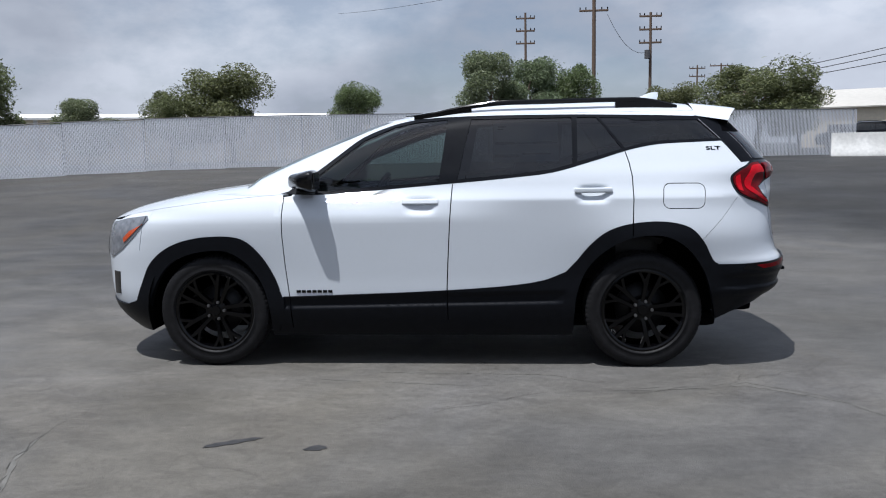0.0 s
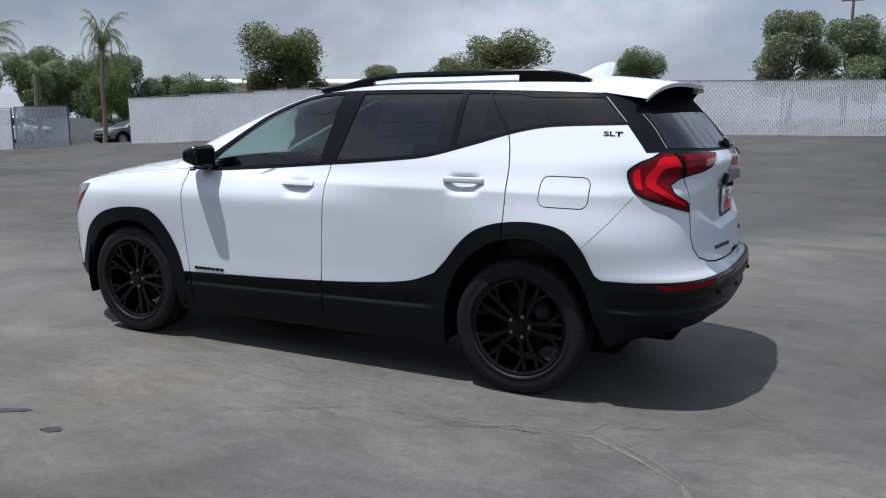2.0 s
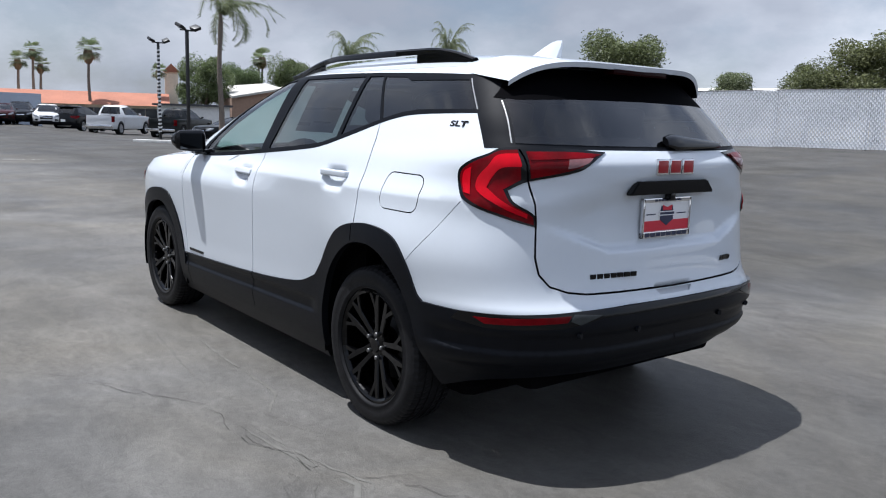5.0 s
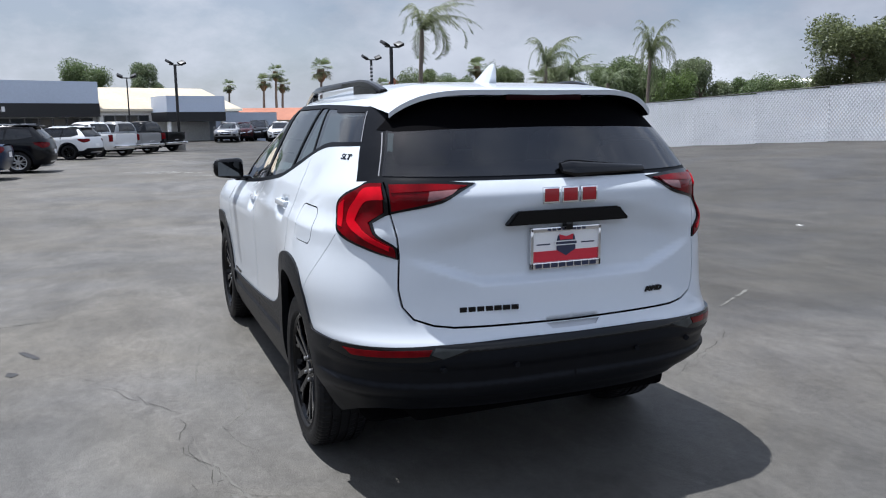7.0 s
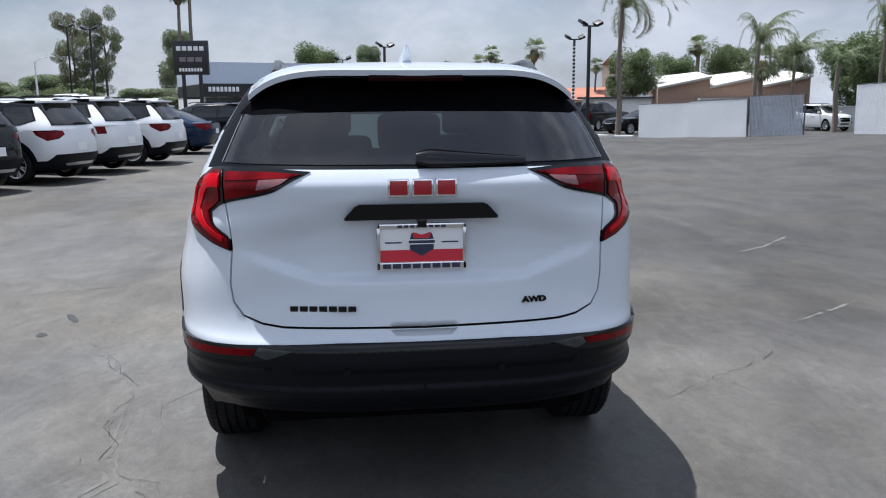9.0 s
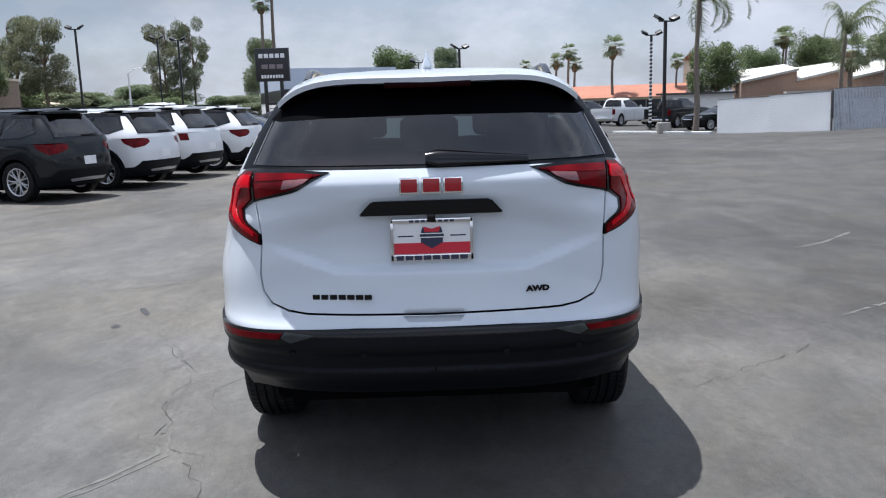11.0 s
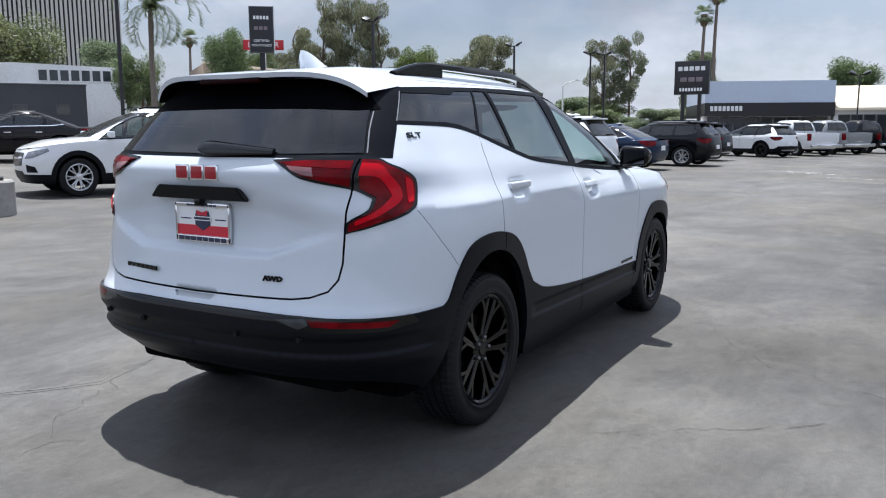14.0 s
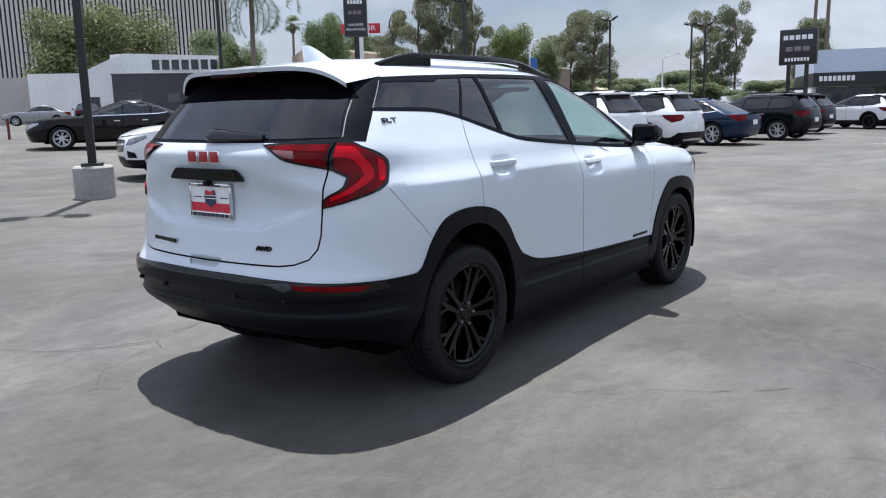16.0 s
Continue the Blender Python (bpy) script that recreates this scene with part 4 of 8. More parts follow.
sides = {}
for sg, word in ((-1, "left"), (1, "right")):
    side_wall = part("body_side", main_skin.mesh("body_side", sg), WHITE, suv)
    doors = {}
    for nm, hx, hz in (("front_door", -0.016, 1.030), ("rear_door", 1.05, 1.088)):
        d = part(nm, main_skin.mesh(nm, sg, dent=lambda p, hx=hx, hz=hz: cup(hx, hz, p)), WHITE, suv)
        doors[nm] = d
        bar = box_bm((hx - 0.115, -0.014, hz + 0.004), (hx + 0.115, 0.006, hz + 0.036), 0.0095, seg=3)
        add_box(bar, (hx - 0.112, -0.035, hz + 0.006), (hx - 0.075, 0.004, hz + 0.034), 0.006)
        add_box(bar, (hx + 0.075, -0.035, hz + 0.006), (hx + 0.112, 0.004, hz + 0.034), 0.006)
        yy = float(np.interp(hx, *back_shell.row(hz))) + 0.003
        if sg < 0:
            bar.transform(Matrix.Scale(-1, 4, (0, 1, 0)))
        bar.transform(Matrix.Translation((0, sg * yy, 0)))
        part("door_handle", bar, WHITE, d)
    part("fuel_door" if sg < 0 else "quarter_skin", main_skin.mesh("fuel_door", sg, 0.0, 0.0), WHITE, suv)
    part("fuel_door_seal" if sg < 0 else "quarter_skin", main_skin.mesh("fuel_gap", sg, -0.006 if sg < 0 else 0.0, 0.0), GAPM if sg < 0 else WHITE, suv)
    part_each("joint_seal", main_skin.mesh("gap", sg, -0.010, 0.0), GAPM, suv)
    part("window_trim", main_skin.mesh("window_trim", sg, 0.001, 0.02), PIANO, suv, "gloss black pillar trim")
    part("window_pane", main_skin.mesh("front_pane", sg, -0.003, 0.0), CLEARG, doors["front_door"], "green-tinted clear glass")
    part("window_pane", main_skin.mesh("rear_pane", sg, -0.003, 0.0), DOORG, doors["rear_door"], "dark privacy glass")
    part("quarter_pane", main_skin.mesh("quarter_pane", sg, -0.003, 0.0), PRIVACY, doors["rear_door"], "dark privacy glass")
    part("side_pane", main_skin.mesh("side_pane", sg, -0.002, 0.0), PRIVACY, suv, "dark privacy glass")
    part_each("glass_strip", main_skin.mesh("glass_strip", sg, 0.003, 0.0), STRIP, suv)
    lamp = part("tail_lamp", main_skin.mesh("lamp_housing", sg, 0.004, 0.02), GLOSS, suv, "red tail lamp in a black housing")
    part("outer_lens", main_skin.mesh("outer_lens", sg, 0.009, 0.01), RED, lamp)
    part("outer_light_bar", main_skin.mesh("outer_bar", sg, 0.012, 0.006), RED2, lamp)
    part("outer_light_guide", main_skin.mesh("outer_guide", sg, 0.012, 0.006), RED2, lamp)
    part("inner_lens", main_skin.mesh("inner_lens", sg, 0.009, 0.01), RED, lamp)
    part("inner_light_guide", main_skin.mesh("inner_guide", sg, 0.012, 0.006), RED, lamp)
    part("reversing_lens", main_skin.mesh("reversing_lens", sg, 0.012, 0.006), CLEARL, lamp)
    part("reflector", main_skin.mesh("reflector", sg, 0.014, 0.006), RED, suv, "red bumper reflector")
    part("insert_end", main_skin.mesh("insert_end", sg, 0.015, 0.004), SMOKE, suv, "grey glossy end of the bumper insert")


def sill_dent(p):
    """A groove over a ledge that runs along the sill and round the rear bumper."""
    x, z = p[:, 0], p[:, 2]
    low, high = z - 0.400 - 0.018 * x, z - 0.505
    side = 0.013 * rise(-0.012, 0.012, low) * rise(0.080, 0.045, low) * rise(0.92, 0.80, x)
    tail = 0.016 * rise(-0.010, 0.010, high) * rise(0.090, 0.050, high) * rise(1.78, 1.95, x)
    under = 0.020 * rise(0.47, 0.40, z) * rise(1.78, 1.95, x)
    return side + tail + under


part("cladding", main_skin.mesh("cladding", 0, 0.010, 0.035, dent=sill_dent), PLASTIC, suv, "black textured plastic cladding")
part("bumper_cover", main_skin.mesh("bumper_cover", 0, 0.0, 0.012), WHITE, suv)
part("pull_recess", main_skin.mesh("pull_recess", 0, -0.010, 0.0), RECESS, suv, "white finger recess under the tailgate, its shade painted grey")
part("bumper_insert", main_skin.mesh("bumper_insert", 0, 0.012, 0.012), GLOSS, suv)
tailgate = part("tailgate", main_skin.mesh("tailgate", 0, 0.0, 0.012, dent=tail_dent), WHITE, suv)
part("rear_window", main_skin.mesh("rear_window", 0, 0.004, 0.006), PRIVACY, tailgate, "dark rear window")
part("spoiler_recess", main_skin.mesh("spoiler_recess", 0, 0.003, 0.01), PILLAR, tailgate, "matt black frit band under the spoiler, the spoiler's shade painted in")
part("windshield", main_skin.mesh("windshield", 0, -0.002, 0.0), WINDSH, suv)

# nose: fenders, fascia, lamps
HOOD_EDGE = curve([(-2.30, 0.90), (-2.15, 0.935), (-2.0, 0.968), (-1.7, 1.022), (-1.4, 1.060), (-1.1, 1.088), (-0.88, 1.104)])
nose_skin = Skin(nose_shell, 0.045)
edge = [(x, float(HOOD_EDGE(x))) for x in np.linspace(-0.90, -1.95, 12)]
nose_skin.zone("fender", [(-0.90, 0.20), (-0.90, 1.10)] + edge + [("f", 0.70, 0.945), ("f", 0.45, 0.925), ("f", 0.0, 0.915), ("f", 0.0, 0.5), ("f", 0.0, 0.20), (-1.9, 0.20)])
nose_skin.zone("fascia", [(-1.90, 0.43), (-1.86, 0.75), (-1.83, 0.90), (-1.80, 0.98), (-1.95, float(HOOD_EDGE(-1.95))), ("f", 0.70, 0.945), ("f", 0.45, 0.925), ("f", 0.0, 0.915), ("f", 0.0, 0.45), ("f", 0.4, 0.42)])
nose_skin.zone("grille", [("f", 0.0, 0.87), ("f", 0.46, 0.88), ("f", 0.50, 0.74), ("f", 0.40, 0.56), ("f", 0.0, 0.54)])
nose_skin.zone("nose_cladding", [(-0.90, 0.20), (-0.90, 0.452), (-0.911, 0.453)] + ARCH_F[::-1] + [(-2.0, 0.385), ("f", 0.5, 0.40), ("f", 0.0, 0.42), ("f", 0.0, 0.20), (-1.9, 0.20)])
nose_skin.zone("head_lamp", [(-2.125, 0.920), (-1.95, 0.957), (-1.795, 0.976), (-1.782, 0.955), (-1.882, 0.853), (-2.001, 0.755), (-2.121, 0.690), ("f", 0.52, 0.76), ("f", 0.50, 0.86)])
nose_skin.zone("turn_lens", [(-1.835, 0.915), (-1.825, 0.925), (-1.90, 0.862), (-1.98, 0.80), (-1.99, 0.825), (-1.93, 0.875)])
nose_skin.zone("air_slot", [(-2.112, 0.60), (-2.045, 0.60), (-2.06, 0.45), (-2.13, 0.44)])
nose_skin.gap([(-1.80, 0.975), (-1.83, 0.90), (-1.86, 0.75)], 0.005)
nose_skin.zone("hole", [(-1.86, 0.15)] + ARCH_F_IN + [(-0.985, 0.15)])
nose_skin.cut()
for sg in (-1, 1):
    part("fender", nose_skin.mesh("fender", sg), WHITE, suv)
    part_each("joint_seal", nose_skin.mesh("gap", sg, -0.008, 0.0), GAPM, suv)
    lamp = part("head_lamp", nose_skin.mesh("head_lamp", sg, 0.004, 0.02), HEADL, suv, "clear head lamp with an amber side lens")
    part("turn_lens", nose_skin.mesh("turn_lens", sg, 0.009, 0.008), AMBER, lamp)
    part("air_slot", nose_skin.mesh("air_slot", sg, 0.003, 0.01), GLOSS, suv)
part("fascia", nose_skin.mesh("fascia", 0), WHITE, suv)
part("grille", nose_skin.mesh("grille", 0, 0.01, 0.03), GLOSS, suv)
part("nose_cladding", nose_skin.mesh("nose_cladding", 0, 0.010, 0.035), PLASTIC, suv)


def cap_bm(xs, half, z_edge, z_mid, power=2.4, nv=22, thick=0.0):
    """A crowned sheet over stations xs, from edge to edge."""
    bm = bmesh.new()
    rows = []
    for x in xs:
        h, ze, zm = half(x), z_edge(x), z_mid(x)
        rows.append([bm.verts.new((x, h * v, zm - (zm - ze) * abs(v) ** power)) for v in np.sin(np.linspace(-1, 1, nv) * math.pi / 2)])
    for a, b in zip(rows, rows[1:]):
        for i in range(nv - 1):
            bm.faces.new((a[i], a[i + 1], b[i + 1], b[i]))
    return bm


def contour_half(shell, x, z):
    X, Y = shell.row(z)
    return float(np.interp(x, X, Y))


HOOD_MID = curve([(-2.30, 0.91), (-2.2, 0.955), (-2.1, 1.0), (-1.9, 1.052), (-1.6, 1.108), (-1.3, 1.147), (-1.0, 1.172)])
part("hood", cap_bm([-2.235, -2.22, -2.2, -2.17, -2.12] + list(np.linspace(-2.05, -0.88, 22)), lambda x: contour_half(nose_shell, x, float(HOOD_EDGE(x))) + 0.002, lambda x: float(HOOD_EDGE(x)) + 0.001, lambda x: float(HOOD_MID(x)), 3.2), WHITE, suv)
ROOF_POWER = 3.8
ROOF_MID = curve([(-0.25, 1.589), (-0.05, 1.622), (0.2, 1.655), (0.6, 1.677), (1.0, 1.681), (1.5, 1.663), (1.95, 1.624), (2.09, 1.602)])
part("roof", cap_bm(list(np.linspace(-0.20, 0.15, 10)) + list(np.linspace(0.2, 1.70, 24)), lambda x: contour_half(back_shell, x, TOP_Z) + 0.001, lambda x: TOP_Z + 0.0005, lambda x: float(ROOF_MID(x)), ROOF_POWER, 30), WHITE, suv)

# roof spoiler: the roof's end cap, rolling down at both sides, with a thin lip over the rear window
bm = bmesh.new()
SPAN = np.sin(np.linspace(-1, 1, 57) * math.pi / 2)
wing = contour_half(back_shell, 1.700, 1.556) + 0.004
rows = []
for u in (0.0, 0.12, 0.25, 0.4, 0.55, 0.7, 0.82, 0.92, 0.98, 1.0, 1.01):
    row = []
    uu = min(u, 1.0)
    for v in SPAN:
        a = abs(v)
        x = 1.700 + (2.064 - 0.150 * a ** 2.4 - 1.700) * uu
        zm = float(ROOF_MID(x))
        z = zm - (zm - (1.556 - 0.034 * uu)) * a ** (6.5 - 1.5 * uu)
        y = v * (wing - 0.012 * uu)
        if u > 1:
            x, y, z = x - 0.005, y * 0.996, z - 0.020
        row.append(bm.verts.new((x, y, z)))
    rows.append(row)
for a, b in zip(rows, rows[1:]):
    for k in range(len(SPAN) - 1):
        bm.faces.new((a[k], b[k], b[k + 1], a[k + 1]))
# black underside: from the lip back in under the black band
inner = [bm.verts.new((w.co.x - 0.21, w.co.y * 0.93, w.co.z + 0.002)) for w in rows[-1]]
for k in range(len(SPAN) - 1):
    bm.faces.new((rows[-1][k], rows[-1][k + 1], inner[k + 1], inner[k])).material_index = 1
for side_k in (0, len(SPAN) - 1):
    low = [bm.verts.new((r[side_k].co.x, r[side_k].co.y * 0.94, r[side_k].co.z - 0.004)) for r in rows]
    for k in range(len(low) - 1):
        bm.faces.new((rows[k][side_k], rows[k + 1][side_k], low[k + 1], low[k])).material_index = 1
spoiler = part("spoiler", bm, [WHITE, PILLAR], suv, "white roof spoiler, black underneath")
brake = part("brake_lamp", box_bm((2.000, -0.172, 1.566), (2.060, 0.172, 1.590), 0.006), DARKRED, spoiler, "dark red high brake lamp")

# printed sheet in the rear door's window
SHEETM = material("printed_paper", (0.74, 0.75, 0.73), 0.8, var=0.05, scale=8)
SHEETL = material("black_print", (0.03, 0.03, 0.03), 0.8, var=0.1, scale=20)


def pane_patch(x0, x1, z0, z1, out):
    """A rectangle that follows the side glass."""
    bm = bmesh.new()
    grid = [[bm.verts.new((x, -(contour_half(back_shell, x, z) + out), z)) for z in np.linspace(z0, z1, 5)] for x in np.linspace(x0, x1, 5)]
    for a, b in zip(grid, grid[1:]):
        for k in range(4):
            bm.faces.new((a[k], b[k], b[k + 1], a[k + 1]))
    return bm


sheet = part("window_sheet", pane_patch(0.447, 0.850, 1.285, 1.530, -0.016), SHEETM, suv, "printed price sheet behind the dark glass")
for x0, x1, z0, z1 in ((0.455, 0.842, 1.398, 1.404), (0.470, 0.520, 1.502, 1.508), (0.470, 0.505, 1.488, 1.493)):
    part("print_line", pane_patch(x0, x1, z0, z1, -0.013), SHEETL, sheet)

# roof rails, antenna fin
def roof_z(x, y):
    half = contour_half(back_shell, x, TOP_Z)
    mid = float(ROOF_MID(x))
    return mid - (mid - TOP_Z) * min(1.0, abs(y) / half) ** ROOF_POWER


RAIL_0, RAIL_1 = -0.14, 1.61


def rail_hop(u):
    return 0.047 * float(rise(0.0, 0.42, u)) ** 0.8 * math.sin(math.pi / 2 * max(0, min(1, (1 - u) / 0.17)))


for sg in (-1, 1):
    xs = np.linspace(RAIL_0, RAIL_1, 44)
    bm = bmesh.new()
    ring = []
    for x in xs:
        u = (x - RAIL_0) / (RAIL_1 - RAIL_0)
        hop = rail_hop(u)
        y = sg * (0.535 + 0.03 * math.sin(math.pi * u))
        z0 = roof_z(x, y)
        w, h = 0.018 * (0.35 + 0.65 * float(rise(0.0, 0.10, u))), (0.012 + 0.004 * math.sin(math.pi * u)) * (0.25 + 0.75 * float(rise(0.0, 0.12, u)))
        zt = z0 + hop + 0.002
        ring.append([bm.verts.new((x, y + a, zt + b)) for a, b in ((-w, -h), (w, -h), (w, h * 0.4), (w * 0.6, h), (-w * 0.6, h), (-w, h * 0.4))])
    for a, b in zip(ring, ring[1:]):
        for k in range(6):
            bm.faces.new((a[k], a[(k + 1) % 6], b[(k + 1) % 6], b[k]))
    bm.faces.new(ring[0]), bm.faces.new(ring[-1])
    rail = part("roof_rail", bm, GLOSS, suv, "black roof rail")
    for x0, x1 in ((RAIL_0 + 0.06, 0.30), (1.22, 1.58)):
        y = sg * (0.535 + 0.03 * math.sin(math.pi * ((x0 + x1) / 2 - RAIL_0) / (RAIL_1 - RAIL_0)))
        cols = np.linspace(x0, x1, 8)
        ring = [(float(x), roof_z(x, y) - 0.02) for x in cols] + [(float(x), roof_z(x, y) + rail_hop((x - RAIL_0) / (RAIL_1 - RAIL_0)) - 0.002) for x in cols[::-1]]
        part("rail_foot", prism_bm(ring, 0.030, Matrix.Translation((0, y - 0.015, 0))), GLOSS, rail)
bm = bmesh.new()
rows = []
for u in np.linspace(0, 1, 9):
    x = 1.345 + 0.225 * u
    h = 0.092 * (0.05 + 0.95 * math.sin(math.pi / 2 * u) ** 1.6) if u < 0.97 else 0.090
    w = 0.030 * math.sin(math.pi * min(0.92, 0.08 + u * 0.75)) + 0.004
    z0 = float(ROOF_MID(x)) - 0.006
    xt = x + 0.018 * u
    rows.append([bm.verts.new(p) for p in ((x, -w, z0), (xt, -w * 0.4, z0 + h * 0.7), (xt, 0, z0 + h), (xt, w * 0.4, z0 + h * 0.7), (x, w, z0))])
for a, b in zip(rows, rows[1:]):
    for k in range(4):
        bm.faces.new((a[k], a[k + 1], b[k + 1], b[k]))
bm.faces.new(rows[0]), bm.faces.new(rows[-1])
part("antenna_fin", bm, WHITE, suv, "white shark-fin antenna")

# door mirrors
for sg in (-1, 1):
    bm = bmesh.new()
    add_box(bm, (-0.86, 0.915, 1.112), (-0.655, 1.135, 1.258), 0.045, seg=4)
    for v in bm.verts:
        u, w = (v.co.x + 0.86) / 0.205, max(0, (v.co.y - 0.93) / 0.205)
        v.co.z = 1.185 + (v.co.z - 1.185) * (0.55 + 0.45 * min(1, u * 1.4)) * (1 - 0.24 * w * w) + 0.008 * w
        v.co.x = -0.655 + (v.co.x + 0.655) * (1 - 0.50 * w)
    add_box(bm, (-0.80, 0.845, 1.104), (-0.68, 0.97, 1.136), 0.012)
    bm.transform(Matrix.Diagonal((1, sg, 1, 1)))
    mir = part("door_mirror", bm, GLOSS, suv, "gloss black door mirror")
    part("mirror_glass", box_bm((-0.656, min(sg * 0.955, sg * 1.108), 1.140), (-0.650, max(sg * 0.955, sg * 1.108), 1.235), 0.0), MIRRORM, mir)

# wheels
def tyre_bm(r, w, rim_r, grooves=True):
    h = w / 2
    prof = [(rim_r, -h * 0.80), (rim_r + 0.010, -h * 0.92), (rim_r + 0.016, -h * 0.985), (rim_r + 0.020, -h * 0.945), (rim_r + 0.045, -h * 1.0), (r - 0.045, -h * 1.0), (r - 0.030, -h * 0.975), (r - 0.018, -h * 0.93), (r - 0.004, -h * 0.80)]
    if grooves:
        for g in (-0.5, -0.17, 0.17, 0.5):
            prof += [(r, h * (g - 0.05)), (r - 0.008, h * (g - 0.04)), (r - 0.008, h * (g + 0.04)), (r, h * (g + 0.05))]
    prof += [(r - 0.004, h * 0.80), (r - 0.018, h * 0.93), (r - 0.045, h * 1.0), (rim_r + 0.045, h * 1.0), (rim_r + 0.012, h * 0.90), (rim_r, h * 0.80)]
    steps = 216 if grooves else 48
    bm = revolve_bm(prof, steps, closed=False)
    if grooves:
        # shoulder lugs: every other stretch of the tread's edge lies deeper
        for v in bm.verts:
            rad = math.hypot(v.co.x, v.co.z)
            if rad > r - 0.020 and abs(v.co.y) > h * 0.4:
                k = int(round(math.atan2(v.co.z, v.co.x) / 6.28318 * steps)) % steps
                if k % 3 == 0:
                    deep = 0.0032 if rad > r - 0.006 else 0.0018
                    v.co.x *= 1 - deep / rad
                    v.co.z *= 1 - deep / rad
    return bm


def spoke_bm(r0, r1, a0, a1, w0, w1, y0, y1, depth):
    """One tapered spoke from the hub to the rim, bent at two thirds; the outside faces -y."""
    bm = bmesh.new()
    prev = None
    for u in (0, 0.35, 0.7, 1.0):
        r, a = r0 + (r1 - r0) * u, radians(a0 + (a1 - a0) * max(0, (u - 0.25) / 0.75) ** 1.3)
        w, y = w0 + (w1 - w0) * u, y0 + (y1 - y0) * u ** 0.8
        c, t = Vector((math.cos(a), 0, math.sin(a))), Vector((-math.sin(a), 0, math.cos(a)))
        q = [bm.verts.new(c * r + t * s * w * k + Vector((0, yy, 0))) for s, k, yy in ((-1, 1.0, y + depth), (-1, 0.85, y + 0.006), (-1, 0.45, y), (1, 0.45, y), (1, 0.85, y + 0.006), (1, 1.0, y + depth))]
        if prev:
            for k in range(6):
                bm.faces.new((prev[k], prev[(k + 1) % 6], q[(k + 1) % 6], q[k]))
        else:
            bm.faces.new(q)
        prev = q
    bm.faces.new(prev)
    return bm


def forked_spoke(r0, r1, a, s, y0, y1):
    """A ridged spoke that forks towards the rim: the outer arm swings away from its twin; the outside faces -y."""
    bm = bmesh.new()

    def run(stations):
        prev = None
        for r, deg, w, y, depth in stations:
            b = radians(deg)
            c, t = Vector((math.cos(b), 0, math.sin(b))), Vector((-math.sin(b), 0, math.cos(b)))
            q = [bm.verts.new(c * r + t * e * w * k + Vector((0, yy, 0))) for e, k, yy in ((-1, 1.0, y + depth), (-1, 0.98, y + 0.005), (-1, 0.80, y), (1, 0.80, y), (1, 0.98, y + 0.005), (1, 1.0, y + depth))]
            if prev:
                for k in range(6):
                    bm.faces.new((prev[k], prev[(k + 1) % 6], q[(k + 1) % 6], q[k]))
            else:
                bm.faces.new(q)
            prev = q
        bm.faces.new(prev)

    fork = r0 + (r1 - r0) * 0.66
    ym = y0 + (y1 - y0) * 0.7
    run([(r0, a + s * 20, 0.0150, y0, 0.034), (0.10, a + s * 13.0, 0.0135, y0 + (y1 - y0) * 0.3, 0.032), (fork, a + s * 11.2, 0.0165, ym, 0.030), (r1, a + s * 8.5, 0.0100, y1, 0.028)])
    run([(fork - 0.014, a + s * 12.5, 0.0115, ym + 0.001, 0.028), (fork + 0.020, a + s * 17.5, 0.0105, ym - 0.002, 0.028), (r1, a + s * 23.0, 0.0130, y1 + 0.001, 0.028)])
    return bm


def merge_into(bm, other):
    me = bpy.data.meshes.new("tmp")
    other.to_mesh(me)
    other.free()
    bm.from_mesh(me)
    bpy.data.meshes.remove(me)


